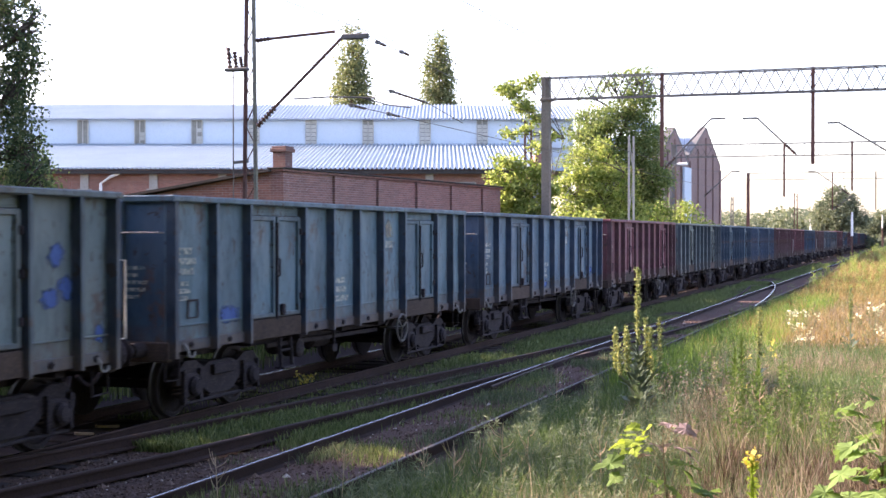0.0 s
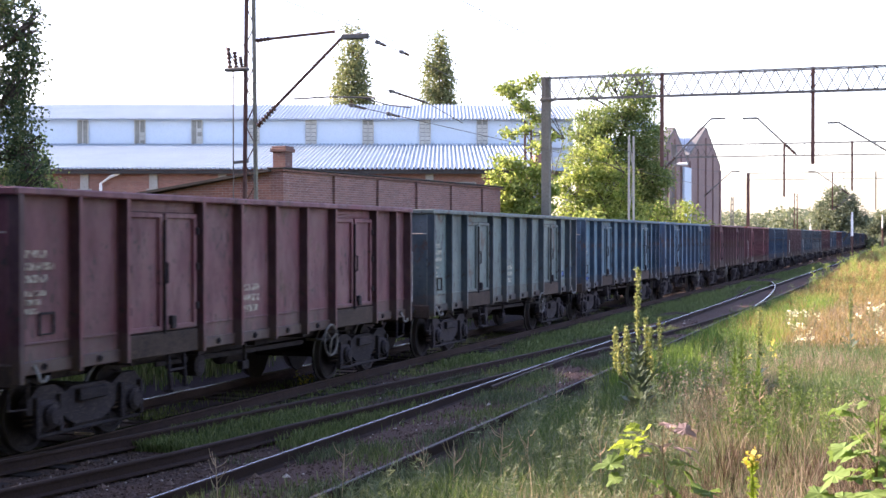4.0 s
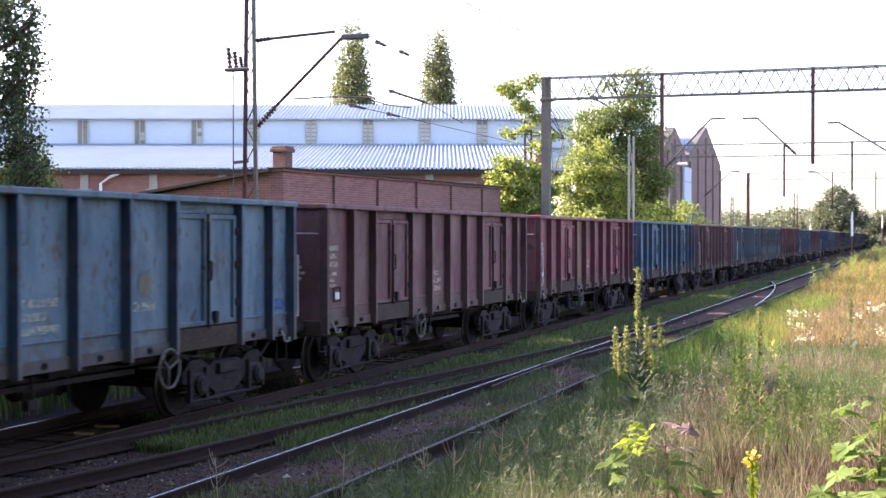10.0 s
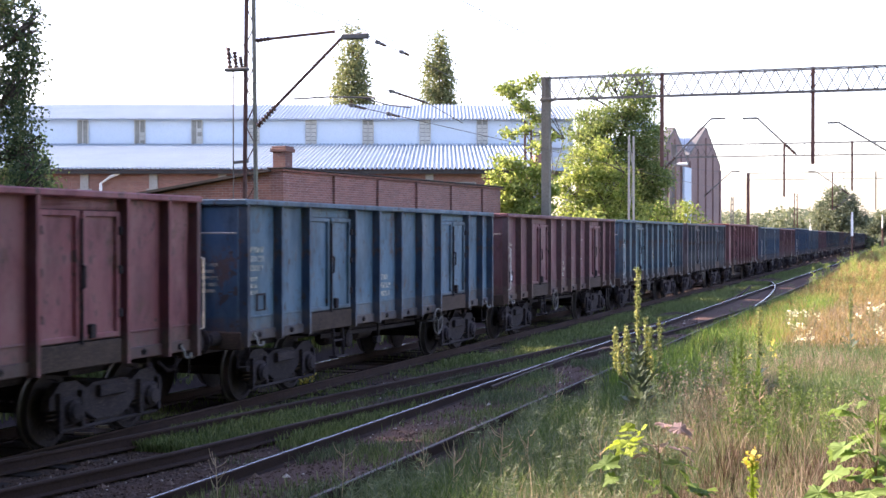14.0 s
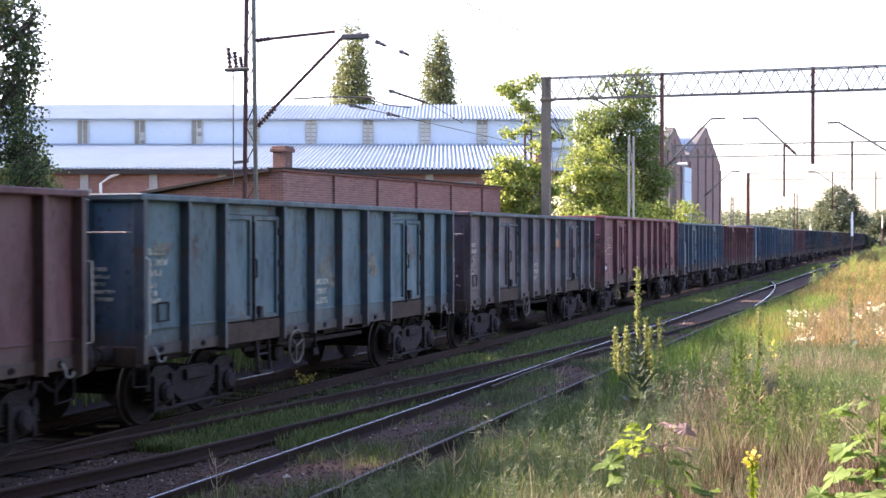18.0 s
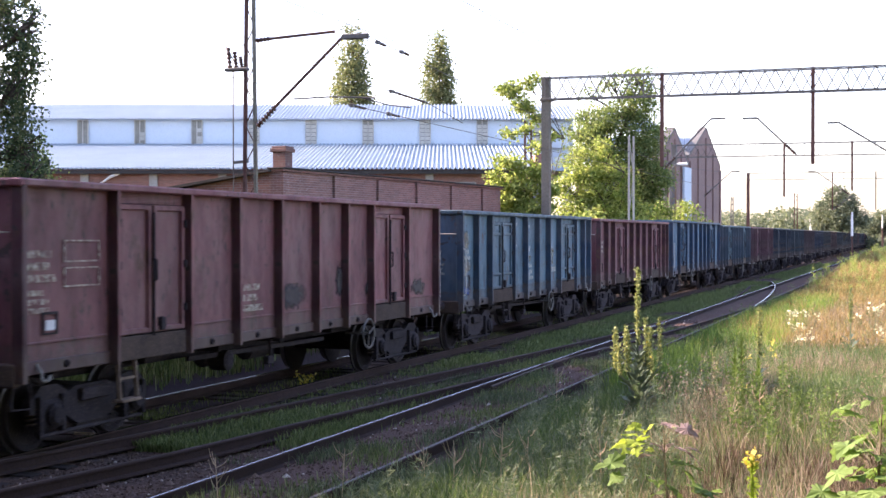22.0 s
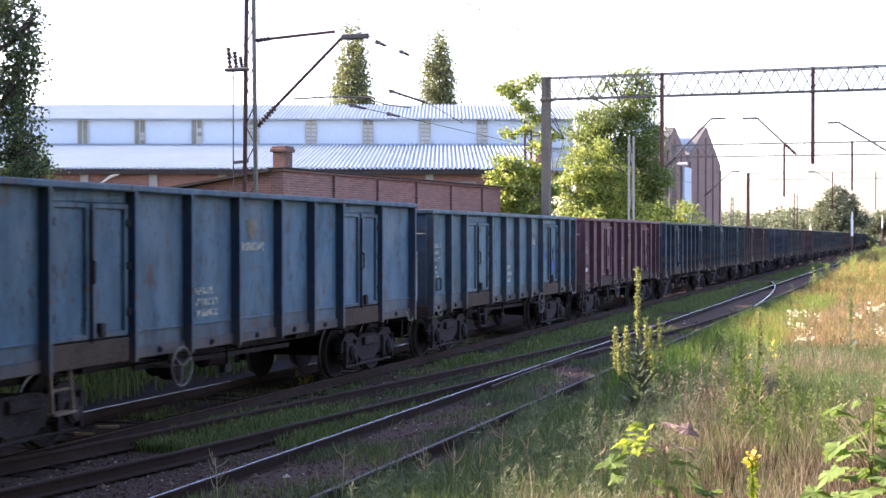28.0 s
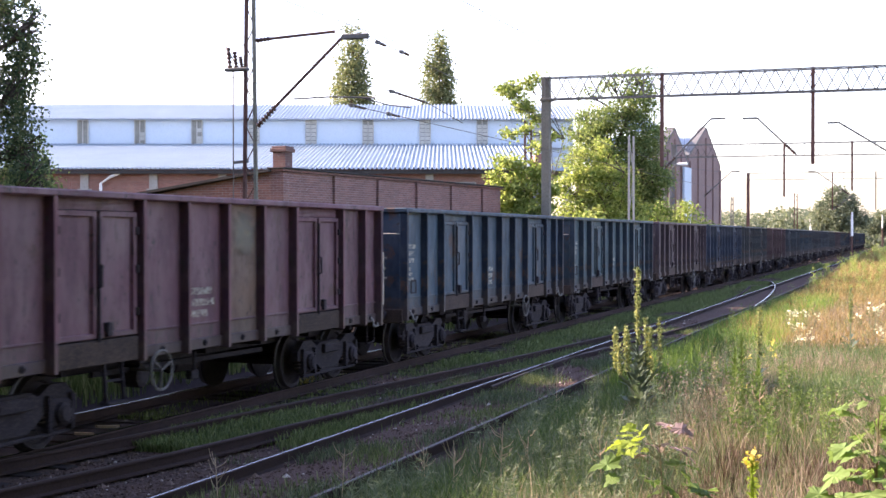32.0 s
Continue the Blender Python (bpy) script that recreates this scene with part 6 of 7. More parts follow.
def scatter(rng, n, x0, x1, y0, y1, scale=0.5, lo=0.0, seed=0.0, power=1.6):
    """Random ground points, denser towards the viewer and clustered by noise above lo."""
    out = []
    while len(out) < n:
        u = rng.uniform(0, 1) ** power
        x, y = rng.uniform(x0, x1), y0 + (y1 - y0) * u
        if noise.noise((x * scale, y * scale * 0.6, seed)) + rng.uniform(-0.25, 0.25) > lo and x < 0.3 - 0.015 * y + max(0, 14 - y) * 0.05:
            out.append((x, y))
    return np.array(out)


def stuff(name, label, v, f, material, category="grass"):
    tagged(new(name, cloud_mesh(name, v, f, material)), label, category, kind="stuff")


def build_verge():
    rng = np.random.default_rng(21)
    for nm, n, y0, y1, h, w, lo, sd, mat, lb, x0 in (
            ("verge_grass", 56000, 8.5, 45, 0.50, 0.010, -0.25, 1.0, GRASS_GREEN, "tall green grass covering the verge", -4.75),
            ("verge_grass", 9000, 9.5, 45, 0.24, 0.010, -0.2, 3.0, GRASS_GREEN, "low green grass beside the rail", -5.4),
            ("verge_grass", 6500, 45, 130, 0.55, 0.03, -0.2, 1.0, GRASS_GREEN, "tall green grass on the far verge", -5.0),
            ("verge_grass", 8000, 130, 300, 0.6, 0.08, -0.3, 1.0, GRASS_GREEN, "tall green grass along the distant verge", -6.5),
            ("dry_grass", 23000, 8.5, 45, 0.60, 0.009, -0.03, 7.0, GRASS_DRY, "dry straw-coloured grass among the green", -2.9),
            ("dry_grass", 30000, 30, 140, 0.65, 0.022, -0.12, 7.0, GRASS_GOLD, "dry straw-coloured grass on the far verge", -4.6),
            ("herbs", 26000, 8.5, 45, 0.42, 0.013, 0.0, 13.0, HERB, "grey-green leafy weeds in the grass", -4.7)):
        v, f = blades(scatter(rng, n, x0, 1.0, y0, y1, 0.45, lo, sd, 1.3), h, w, rng)
        stuff(nm, lb, v, f, mat)
    v, f = blades(scatter(rng, 9000, -4.9, -2.7, 22, 52, 0.5, -0.05, 77.0, 1.2), 0.72, 0.014, rng, 0.2)
    stuff("verge_grass", "stand of fresh bright-green tall grass", v, f, GRASS_FRESH)
    v, f = blades(scatter(rng, 1500, -3.6, 0.4, 9, 40, 0.6, 0.0, 83.0, 1.2), 0.78, 0.006, rng, 0.3, 4)
    stuff("dry_grass", "thin pale bent grass stems", v, f, GRASS_DRY)
    # leafy weeds: stems set with small leaves
    for nm, n, y0, y1, x0, x1, h, sz, mat, lb in (
            ("weeds", 330, 10, 24, -4.9, -2.4, 0.58, 0.055, HERB, "grey-green leafy weeds beside the rail"),
            ("weeds", 240, 16, 60, -4.9, 0.2, 0.75, 0.06, GRASS_GREEN, "leafy green weeds standing in the verge"),
            ("weeds", 170, 60, 150, -4.9, -0.5, 0.95, 0.13, LEAF_BUSH, "tall sunlit weeds along the far verge")):
        xy = scatter(rng, n, x0, x1, y0, y1, 0.5, -0.1, 41.0, 1.2)
        cc = []
        for a, b in xy:
            hh, z0 = h * rng.uniform(0.5, 1.15), ground_z(a, b)
            t = rng.uniform(0.05, 1, 46)
            w = 0.07 * (1.15 - t) * (h / 0.62)
            cc.append(np.column_stack([a + rng.normal(size=46) * w + 0.08 * t * math.sin(a * 9), b + rng.normal(size=46) * w, z0 + hh * t]))
        v, f = leaf_cloud(np.concatenate(cc), sz * 1.6, rng, -0.6, 0.6, 0.06)
        stuff(nm, lb, v, f, mat, "weeds")
    v, f = blades(scatter(rng, 10000, -1.9, 0.6, 8.3, 15.0, 0.6, -0.12, 53.0, 1.2), 0.66, 0.008, rng, 0.22)
    stuff("dead_stalks", "brown dead stalks standing in the grass", v, f, DEAD_STALK)
    # seed heads of the dry grass
    xy = scatter(rng, 700, -3.2, 0.5, 17, 45, 0.45, 0.05, 7.0, 1.3)
    pts = np.column_stack([xy, [ground_z(a, b) + rng.uniform(0.45, 0.85) for a, b in xy]])
    pts = np.repeat(pts, 7, 0) + rng.normal(size=(len(pts) * 7, 3)) * np.array([0.012, 0.012, 0.05])
    v, f = leaf_cloud(pts, 0.028, rng, -0.8)
    stuff("seed_heads", "pale feathery seed heads of dry grass", v, f, GRASS_DRY)
    # short grass between the tracks
    xy = scatter(rng, 52000, -9.75, -7.6, 15.5, 150, 0.5, 0.04, 17.0, 1.6)
    v, f = blades(xy, 0.2, 0.02, rng)
    stuff("track_grass", "short green grass growing between the tracks", v, f, GRASS_SHORT)
    for n, x0, x1, y0, y1, h in ((11000, -10.1, -8.7, 17, 70, 0.15), (3500, -11.6, -10.4, 18, 60, 0.12)):
        v, f = blades(scatter(rng, n, x0, x1, y0, y1, 0.7, -0.05, 91.0, 1.5), h, 0.014, rng, 0.4)
        stuff("track_grass", "low green grass growing beside the train's rail", v, f, GRASS_SHORT)
    xy = scatter(rng, 7000, -7.1, -5.4, 11, 40, 0.8, 0.18, 23.0, 1.4)
    v, f = blades(xy, 0.16, 0.012, rng)
    stuff("track_grass", "tufts of short grass in the ballast", v, f, GRASS_SHORT)
    for n, x0, x1, y0, y1, h, lo, sd in ((12000, -5.6, -4.9, 11, 60, 0.34, 0.0, 61.0), (3500, -7.05, -5.95, 12, 32, 0.2, 0.25, 67.0), (6000, -9.3, -7.4, 15, 40, 0.18, 0.1, 71.0)):
        v, f = blades(scatter(rng, n, x0, x1, y0, y1, 0.7, lo, sd, 1.4), h, 0.012, rng, 0.45)
        stuff("track_grass", "grey-green grass tufts growing along the rails", v, f, TUFT)
    xy = scatter(rng, 20000, -18, -12.9, 8, 75, 0.5, -0.2, 29.0, 1.4)
    v, f = blades(xy, 0.75, 0.035, rng)
    stuff("verge_grass", "rough grass behind the train", v, f, GRASS_SHORT)


build_verge()


def build_ballast():
    rng = np.random.default_rng(31)
    n = 18000
    x = rng.uniform(-9.8, -5.3, n)
    y = 10.5 + 34 * rng.uniform(0, 1, n) ** 1.7
    keep = np.array([not (abs(a + 7.22) < 0.09 or abs(a + 5.69) < 0.09) for a in x])
    x, y = x[keep], y[keep]
    n = len(x)
    z = np.array([ground_z(a, b) for a, b in zip(x, y)])
    r = 0.010 + 0.018 * rng.uniform(0, 1, n) ** 2 + 0.035 * (rng.uniform(0, 1, n) > 0.985)
    octa = np.array([(1, 0, 0), (-1, 0, 0), (0, 1, 0), (0, -1, 0), (0, 0, 1), (0, 0, -1)], float)
    v = octa[None] * rng.uniform(0.6, 1.3, (n, 6, 1)) * r[:, None, None]
    a = rng.uniform(0, math.tau, n)
    c, s = np.cos(a)[:, None], np.sin(a)[:, None]
    v = np.stack([v[..., 0] * c - v[..., 1] * s, v[..., 0] * s + v[..., 1] * c, v[..., 2] * 0.8], -1)
    v += np.column_stack([x, y, z + 0.008])[:, None]
    tri = np.array([(0, 2, 4), (2, 1, 4), (1, 3, 4), (3, 0, 4), (2, 0, 5), (1, 2, 5), (3, 1, 5), (0, 3, 5)])
    f = (np.arange(n)[:, None, None] * 6 + tri[None]).reshape(-1, 3)
    stuff("ballast", "loose grey-brown ballast stones between the rails", v.reshape(-1, 3), f, BALLAST, "gravel")


build_ballast()


# ---- single plants near the camera ----
WOOLLY = leaf_material("woolly_grey_green_leaves", [(0, (0.08, 0.115, 0.085)), (0.6, (0.125, 0.17, 0.13)), (1, (0.2, 0.245, 0.19))], 0.3)


def mullein(x, y, height, spires, seed, leaves=16, flower=0.6):
    """A flowering mullein: woolly basal leaves, a tall spike and side spires with yellow flowers."""
    rng = np.random.default_rng(seed)
    z = ground_z(x, y)
    m = thing("mullein_plant", "tall mullein with yellow flower spikes and grey-green leaves", "plant", pose(x, y, z), "mulleins")
    for k in range(spires):
        lead = k == 0
        a = 0.4 + math.pi * (k % 2) + rng.uniform(-0.7, 0.7)
        h = height if lead else height * rng.uniform(0.42, 0.68)
        off = 0.0 if lead else rng.uniform(0.10, 0.33)
        tip = Vector((off * math.cos(a), off * math.sin(a), h))
        root = Vector((0, 0, 0 if lead else height * 0.18))
        midp = Vector((tip.x * 0.95, tip.y * 0.95, root.z + (h - root.z) * (0.5 if lead else 0.35)))
        part("stalk", Shape().tube([root, midp, tip], [0.016, 0.013, 0.006], 6), HERB, m)
        n = int((430 if lead else 330) * (h - midp.z))
        q = np.array([tuple(midp.lerp(tip, t)) for t in rng.uniform(0, 1, n)]) + rng.normal(size=(n, 3)) * np.array([0.014, 0.014, 0.01])
        v, f = leaf_cloud(q, 0.046, rng, -0.5)
        part("bud_spike", cloud_mesh("bud_spike", v, f, BUD), None, m)
        n = int(34 * flower * (h - midp.z)) + 2
        q = np.array([tuple(midp.lerp(tip, t)) for t in rng.uniform(0.1, 0.97, n)]) + rng.normal(size=(n, 3)) * np.array([0.022, 0.022, 0.01])
        v, f = leaf_cloud(q, 0.036, rng)
        part("flower_spray", cloud_mesh("flower_spray", v, f, YELLOW_PETAL), None, m, "bright yellow flowers")
    for k in range(leaves):
        a, t = rng.uniform(0, math.tau), k / leaves
        zz = height * (0.46 if leaves > 30 else 0.3) * t
        L = 0.44 * (1 - 0.55 * t)
        d = Vector((math.cos(a), math.sin(a), 0))
        s = Vector((-d.y, d.x, 0))
        p0 = Vector((0, 0, zz + 0.02))
        p1, p2 = p0 + d * L * 0.42 + Vector((0, 0, L * 0.5)), p0 + d * L * 0.8 + Vector((0, 0, L * 0.62))
        w = L * 0.2
        part("leaf", Shape().add([p0, p1 - s * w, p1 + s * w, p2, p1 + Vector((0, 0, -0.02))], [(0, 4, 1), (0, 2, 4), (1, 4, 3), (4, 2, 3)]), WOOLLY, m)


mullein(-3.73, 19.0, 2.15, 9, 1, 56, 0.1)
mullein(-2.35, 21.8, 1.5, 1, 2, 10, 1.3)


def leafy_weed(x, y, h, seed, tip=None):
    """An upright weed whose stem is closely set with long narrow leaves."""
    rng = random.Random(seed)
    z = ground_z(x, y)
    p = thing("leafy_weed", "upright dark-green weed closely set with narrow leaves", "plant", pose(x, y, z), "leafy weeds")
    part("stalk", Shape().tube([(0, 0, -0.02), (0.01, 0, h * 0.5), (0, 0, h)], [0.009, 0.007, 0.004], 6), HERB, p)
    leaf = Shape().add([(0, 0, 0), (-0.026, 0.06, 0.03), (0, 0.06, 0.018), (0.026, 0.06, 0.03), (-0.02, 0.13, 0.045), (0, 0.13, 0.035), (0.02, 0.13, 0.045), (0, 0.19, 0.035)],
                       [(0, 2, 1), (0, 3, 2), (1, 2, 5, 4), (2, 3, 6, 5), (4, 5, 7), (5, 6, 7)]).mesh("leaf", LEAF_WEED)
    n = int(95 * h)
    for k in range(n):
        t = 0.08 + 0.92 * k / n
        ob = new("leaf", leaf)
        ob.parent = p
        q = (1.25 - 0.75 * t) * rng.uniform(0.8, 1.15)
        ob.matrix_basis = pose(0, 0, h * t, 15 + 45 * t * t + rng.uniform(-12, 12), 0, k * 137.5 + rng.uniform(-20, 20)) @ Matrix.Scale(q, 4)
    if tip:
        v, f = leaf_cloud(np.array([0, 0, h]) + np.random.default_rng(seed).normal(size=(26, 3)) * np.array([0.05, 0.05, 0.015]), 0.03, np.random.default_rng(seed))
        part("flower_head", cloud_mesh("flower_head", v, f, tip), None, p)


LEAF_WEED = leaf_material("dark_weed_leaves", [(0, (0.08, 0.14, 0.04)), (0.6, (0.14, 0.215, 0.062)), (1, (0.24, 0.31, 0.11))], 0.4)
leafy_weed(-2.52, 20.14, 0.95, 61)
leafy_weed(-2.15, 19.81, 0.85, 62)
leafy_weed(-2.48, 20.6, 1.15, 63, BUD)
leafy_weed(-2.3, 19.2, 0.5, 64, YELLOW_PETAL)


def bushy_weed(x, y, h, seed, label, leaves, size=0.075, stems=4):
    """Several upright stems closely set with narrow leaves."""
    rng = np.random.default_rng(seed)
    p = thing("bushy_weed", label, "plant", pose(x, y, ground_z(x, y)), "bushy weeds")
    pts = []
    for k in range(stems):
        a, hh = rng.uniform(0, math.tau), h * rng.uniform(0.7, 1.1)
        r = 0.0 if k == 0 else rng.uniform(0.05, 0.22)
        tip = Vector((r * math.cos(a), r * math.sin(a), hh))
        part("stalk", Shape().tube([(0, 0, -0.02), (tip.x * 0.7, tip.y * 0.7, hh * 0.5), tip], [0.007, 0.006, 0.003], 5), HERB, p)
        n = int(120 * hh)
        t = rng.uniform(0.12, 1.0, (n, 1)) ** 0.8
        bend = np.where(t < 0.5, t * 1.4, 0.7 + (t - 0.5) * 0.6)
        pts.append(np.hstack([tip.x * bend, tip.y * bend, hh * t]) + rng.normal(size=(n, 3)) * np.array([0.02, 0.02, 0.02]))
    v, f = leaf_cloud(np.concatenate(pts), size, rng, -0.35, 0.6, 0.085)
    part("foliage", cloud_mesh("foliage", v, f, leaves), None, p)


for k, (wx, wy, wh) in enumerate(((-2.24, 17.9, 0.75), (-1.73, 16.5, 0.7), (-1.33, 17.1, 0.8), (-1.0, 18.3, 0.75), (-1.73, 19.3, 0.85), (-2.17, 19.2, 0.7), (-1.5, 15.2, 0.6), (-0.9, 15.6, 0.7),
                                   (-0.6, 14.4, 0.6), (-1.9, 15.9, 0.6))):
    bushy_weed(wx, wy, wh, 500 + k, "upright dark-green weed with narrow leaves", LEAF_WEED, 0.085, 5)
for k, (wx, wy, wh) in enumerate(((-5.1, 19.6, 0.8), (-4.9, 18.6, 0.65), (-4.75, 17.2, 0.6), (-4.45, 15.6, 0.6), (-4.9, 21.8, 0.6), (-4.2, 17.9, 0.7), (-4.0, 20.6, 0.6), (-3.7, 15.0, 0.55))):
    bushy_weed(wx, wy, wh, 540 + k, "slender grey-green mugwort weed beside the rail", HERB, 0.05, 3)


def primrose(x, y, top, seed):
    """One tall stalk with narrow leaves and a tuft of yellow flowers at its tip."""
    rng = np.random.default_rng(seed)
    z = ground_z(x, y)
    p = thing("evening_primrose", "slim weed stalk topped by bright yellow flowers", "plant", pose(x, y, z))
    h = top - z
    part("stalk", Shape().tube([(0, 0, -0.02), (0.01, 0, h * 0.5), (0, 0, h)], [0.012, 0.011, 0.009], 6), LEAF_FRESH, p)
    t = rng.uniform(0.2, 0.99, 170) ** 0.8
    q = np.column_stack([rng.normal(size=170) * 0.009, rng.normal(size=170) * 0.009, h * t])
    v, f = leaf_cloud(q, 0.042, rng, -0.6, 0.6, 0.2)
    part("foliage", cloud_mesh("foliage", v, f, LEAF_FRESH), None, p)
    q = np.array([0, 0, h]) + rng.normal(size=(34, 3)) * np.array([0.022, 0.022, 0.03])
    v, f = leaf_cloud(q, 0.034, rng, -0.3, 0.6, 0.4)
    part("flower_spray", cloud_mesh("flower_spray", v, f, YELLOW_PETAL), None, p, "bright yellow petals")


primrose(-0.86, 7.6, 1.39, 4)
mullein(-1.32, 29.5, 1.6, 1, 5, 8, 0.1)


MAPLE_OUTLINE = [(0, 0), (0.16, -0.05), (0.40, -0.10), (0.36, 0.08), (0.55, 0.22), (0.47, 0.30), (0.52, 0.46), (0.36, 0.47), (0.30, 0.62), (0.20, 0.62), (0.15, 0.82), (0.0, 1.0)]


def maple_leaf(size, fold, rng):
    """A five-lobed leaf, slightly folded along its midrib."""
    half = []
    for (a, b), (c, d) in zip(MAPLE_OUTLINE, MAPLE_OUTLINE[1:]):
        half += [(a, b), ((a + c) / 2 + (d - b) * 0.12, (b + d) / 2 - (c - a) * 0.12)]
    half.append(MAPLE_OUTLINE[-1])
    out = half + [(-a, b) for a, b in half[-2:0:-1]]
    vs = [(0, 0.38 * size, -0.01 * size)]
    for a, b in out:
        vs.append((a * size, b * size, fold * abs(a) * size - 0.3 * size * b * b + rng.uniform(-0.045, 0.045) * size))
    n = len(out)
    return Shape().add(vs, [(0, 1 + k, 1 + (k + 1) % n) for k in range(n)])


def maple_sapling(x, y, leaves, seed, label, red=0, pale=0):
    """A young maple: thin stem, leaf stalks and lobed leaves. leaves: (offset x, offset y, height, size); the first are reddish, the next pale."""
    rng = random.Random(seed)
    z = ground_z(x, y)
    m = thing("maple_sapling", label, "plant", pose(x, y, z), "maple saplings")
    top = max(l[2] for l in leaves) - z
    stem = [Vector((0, 0, -0.03)), Vector((rng.uniform(-0.03, 0.03), rng.uniform(-0.03, 0.03), top * 0.5)), Vector((rng.uniform(-0.05, 0.05), 0, top * 0.97))]
    part("stem", Shape().tube(stem, [0.006, 0.005, 0.003], 6), STEM, m)
    sprays = [(l, i) for i, l in enumerate(leaves)]
    sprays += [((a + rng.uniform(-0.06, 0.06), b + rng.uniform(-0.06, 0.06), c + rng.uniform(-0.05, 0.02), d * rng.uniform(0.45, 0.7)), i) for (a, b, c, d), i in sprays]
    for (lx, ly, lz, size), i in sprays:
        tip = Vector((lx, ly, lz - z))
        q = max(0.1, min(0.98, (tip.z - 0.05 - rng.uniform(0, 0.05)) / top))
        root = stem[0].lerp(stem[1], q * 2) if q < 0.5 else stem[1].lerp(stem[2], q * 2 - 1)
        d = (tip - root)
        yaw = math.degrees(math.atan2(d.y, d.x)) - 90 + rng.uniform(-35, 35)
        leaf = part("leaf", maple_leaf(size, rng.uniform(-0.15, 0.3), rng), LEAF_RED if i < red else LEAF_FRESH if i < red + pale else LEAF_MAPLE, m)
        leaf.matrix_basis = Matrix.Translation(tip) @ pose(0, 0, 0, rng.uniform(-32, 12), rng.uniform(-28, 28), yaw)
        part("leaf_stalk", Shape().tube([root, root.lerp(tip, 0.5) + Vector((0, 0, 0.02)), tip], 0.001, 5), STEM, m)
    return m


STEM = surface("reddish_green_stem", (0.12, 0.10, 0.05), (0.17, 0.15, 0.07), (0.11, 0.075, 0.045), 8, 50, 0.7)


def saplings():
    near = [(-0.09, 0.18, 2.02, 0.072), (-0.04, 0.09, 2.06, 0.074), (0.02, 0, 2.05, 0.08), (-0.06, 0.08, 2, 0.078), (-0.12, 0.27, 2, 0.066),
            (0.05, 0.23, 2.04, 0.068), (-0, 0.1, 1.98, 0.082), (0.04, 0.12, 2.01, 0.086), (0.02, 0.22, 1.95, 0.076), (-0.07, -0.13, 1.93, 0.111),
            (-0.03, -0.01, 1.89, 0.102), (-0.09, -0.14, 1.85, 0.118), (0, -0, 1.83, 0.106), (0.03, 0.01, 1.93, 0.109), (0.06, -0.09, 1.88, 0.107),
            (-0.04, 0.19, 1.92, 0.087), (-0.11, 0.06, 1.88, 0.074), (-0.05, 0.08, 1.79, 0.093), (-0.14, -0.16, 1.77, 0.1), (-0.07, -0.03, 1.75, 0.109),
            (0.01, -0.21, 1.8, 0.112), (0.06, -0.19, 1.83, 0.112)]
    SWAYING.append((maple_sapling(-0.125, 4.81, near, 7, "young maple sapling with fresh green lobed leaves"), 1.0, 1.3))
    mid = [(-0.04, 0.1, 1.68, 0.09), (0.04, 0.02, 1.69, 0.094), (0.06, 0.18, 1.65, 0.08), (-0.07, 0.09, 1.58, 0.122), (0.03, 0.01, 1.59, 0.131),
            (-0.21, -0.07, 1.61, 0.089), (-0.2, 0.04, 1.63, 0.085), (-0.14, -0.04, 1.68, 0.078), (-0.22, 0.03, 1.58, 0.096), (-0.13, -0.15, 1.63, 0.093),
            (-0.12, 0.12, 1.66, 0.07), (-0.13, 0.01, 1.63, 0.084), (-0.22, -0.08, 1.51, 0.146), (0.02, 0.01, 1.5, 0.146), (0.01, 0, 1.4, 0.131),
            (0.1, 0.09, 1.38, 0.158), (0.15, 0.16, 1.35, 0.111), (-0.08, 0.08, 1.41, 0.085)]
    SWAYING.append((maple_sapling(-1.14, 6.58, mid, 9, "small maple sapling with yellow-green and reddish leaves", red=5, pale=7), 0.7, 2.1))


SWAYING = []
saplings()


def dry_stalk(x, y, h, seed):
    rng = random.Random(seed)
    z = ground_z(x, y)
    d = thing("dried_weed", "dried brown branching weed stalk in the ballast", "plant", pose(x, y, z), "dried weeds")
    s = Shape()
    top = Vector((rng.uniform(-0.04, 0.04), 0, h))
    s.tube([(0, 0, 0), top * 0.5, top], [0.007, 0.006, 0.004], 5)
    part("stalk", s, STRAW, d)
    for k in range(9):
        q = top * rng.uniform(0.25, 0.9)
        a = rng.uniform(0, math.tau)
        e = q + Vector((math.cos(a) * 0.12, math.sin(a) * 0.12, rng.uniform(0.08, 0.2)))
        part("branch", Shape().tube([q, q.lerp(e, 0.5) + Vector((math.cos(a) * 0.02, math.sin(a) * 0.02, -0.01)), e], [0.005, 0.004, 0.003], 4), STRAW, d)


STRAW = surface("dry_straw_stalk", (0.44, 0.33, 0.22), (0.56, 0.44, 0.30), (0.32, 0.23, 0.15), 10, 60, 0.9)
dry_stalk(-6.79, 12.4, 0.46, 1)
dry_stalk(-5.58, 12.8, 0.6, 2)
dry_stalk(-4.7, 12.9, 0.55, 3)
dry_stalk(-4.2, 13.2, 0.5, 4)
dry_stalk(-5.3, 20.5, 0.75, 5)
dry_stalk(-4.05, 13.36, 0.7, 20)
dry_stalk(-2.98, 13.35, 0.6, 21)
dry_stalk(-4.40, 12.85, 0.5, 22)
dry_stalk(-3.96, 14.01, 0.55, 23)
dry_stalk(-2.15, 16.66, 0.6, 24)
dry_stalk(-1.95, 18.22, 0.55, 25)


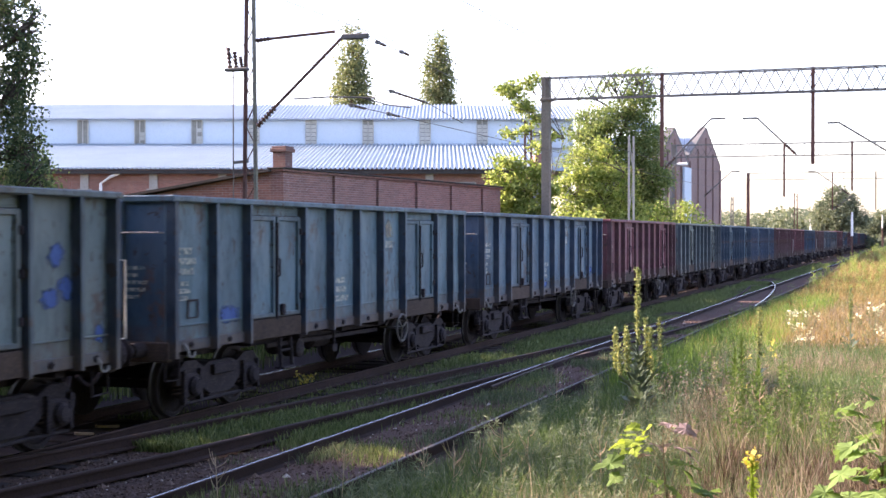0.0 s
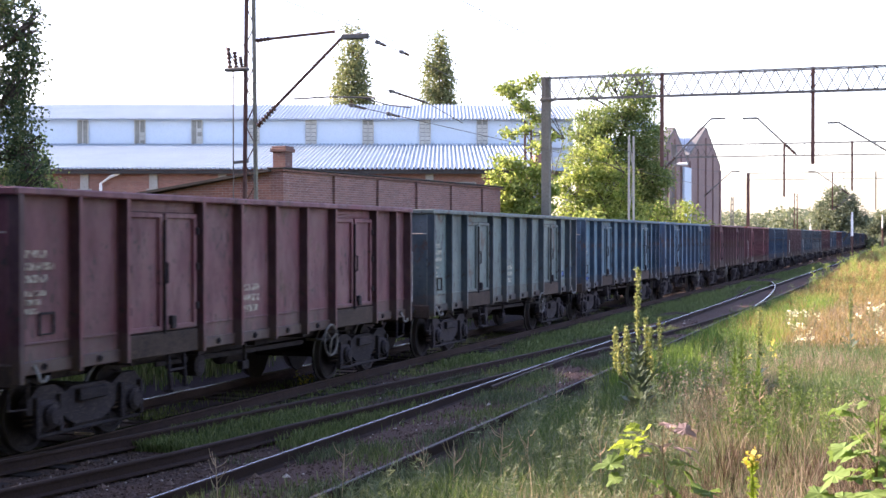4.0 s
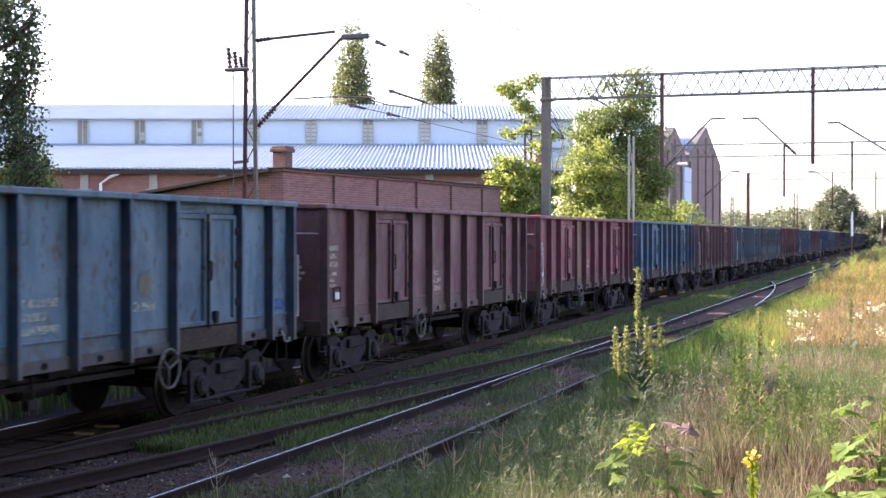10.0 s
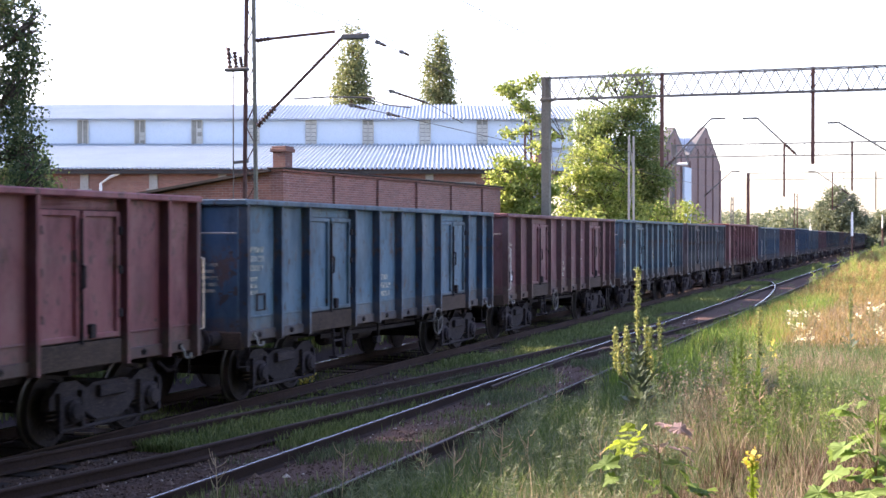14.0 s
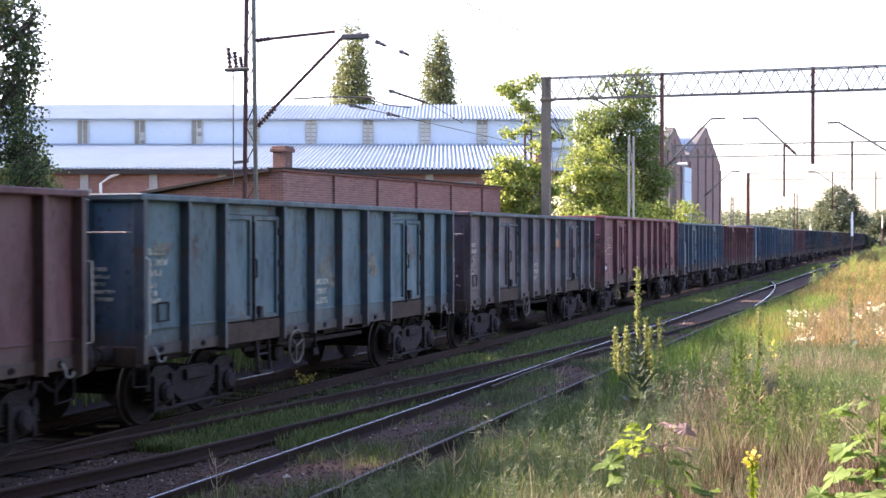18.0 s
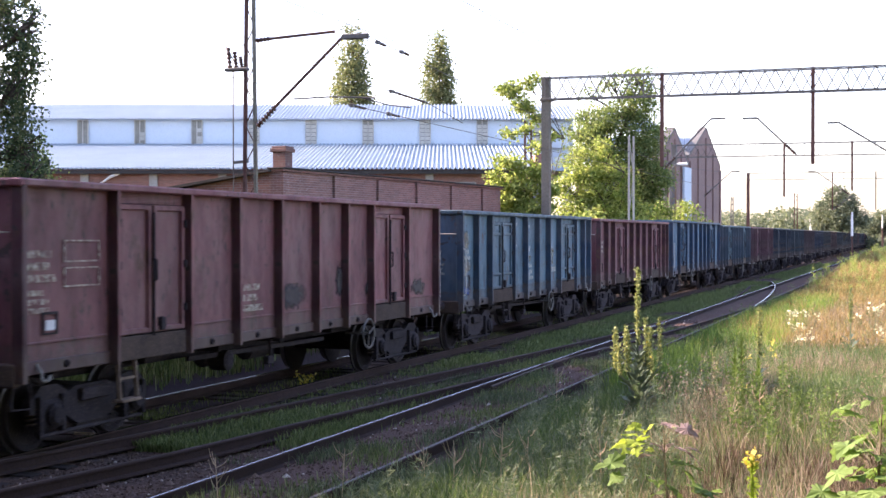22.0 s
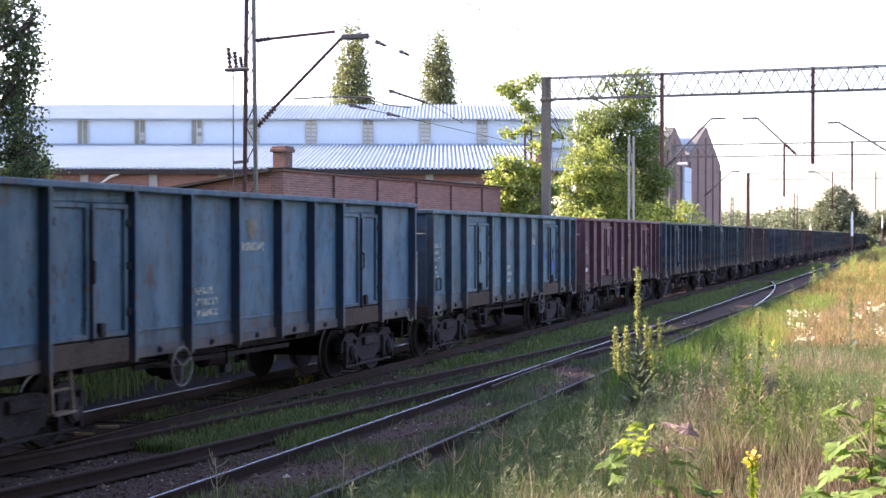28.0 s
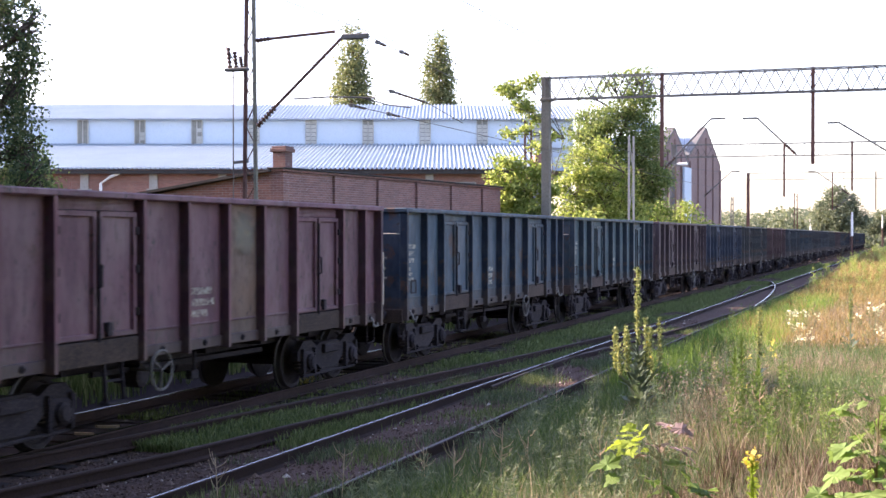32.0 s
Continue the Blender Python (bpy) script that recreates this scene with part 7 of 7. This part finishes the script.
def flower_clump(x, y, h, n, seed, label, petal, size=0.05):
    rng = np.random.default_rng(seed)
    z = ground_z(x, y)
    c = thing("flowering_weed", label, "plant", pose(x, y, z), "flowering weeds")
    for k in range(n):
        a, r = rng.uniform(0, math.tau), rng.uniform(0.05, 0.34)
        tip = Vector((r * math.cos(a), r * math.sin(a), h * rng.uniform(0.45, 1.15)))
        part("stalk", Shape().tube([(tip.x * 0.3, tip.y * 0.3, 0), tip * 0.55, tip], 0.004, 4), HERB, c)
        q = np.array(tip) + rng.normal(size=(9, 3)) * size * 0.5
        v, f = leaf_cloud(q, size, rng)
        part("flower_head", cloud_mesh("flower_head", v, f, petal), None, c)


flower_clump(-2.3, 29.5, 0.95, 17, 3, "cream-white flowering weed standing in dry grass", WHITE_PETAL, 0.058)
flower_clump(-0.95, 31.0, 1.0, 8, 4, "cream-white flowering weed standing in dry grass", WHITE_PETAL, 0.08)
flower_clump(-2.6, 25.5, 0.75, 5, 5, "yellow flowering weed standing in the grass", YELLOW_PETAL, 0.05)
flower_clump(-10.62, 22.9, 0.24, 9, 6, "low yellow flowering weed growing between the rails", YELLOW_PETAL, 0.06)


def wood_scrap(x, y, length, turn, label):
    """A short splintered piece of board lying on the ballast."""
    w = thing("wood_scrap", label, "wood scrap", pose(x, y, ground_z(x, y) + 0.035, 3, 2, turn), "wood scraps")
    s = Shape().add([(-length / 2, -0.035, 0), (length / 2, -0.03, 0), (length / 2 + 0.05, 0.01, 0), (length / 2 - 0.02, 0.035, 0), (-length / 2 - 0.03, 0.03, 0),
                     (-length / 2, -0.035, 0.03), (length / 2, -0.03, 0.03), (length / 2 + 0.05, 0.01, 0.03), (length / 2 - 0.02, 0.035, 0.03), (-length / 2 - 0.03, 0.03, 0.03)],
                    [(4, 3, 2, 1, 0), (5, 6, 7, 8, 9)] + [(i, (i + 1) % 5, 5 + (i + 1) % 5, 5 + i) for i in range(5)])
    part("board", s, STRAW, w)


wood_scrap(-11.12, 17.0, 0.26, 40, "short pale broken board lying between the rails")
wood_scrap(-11.05, 16.3, 0.2, 25, "short pale broken board lying between the rails")

motions()
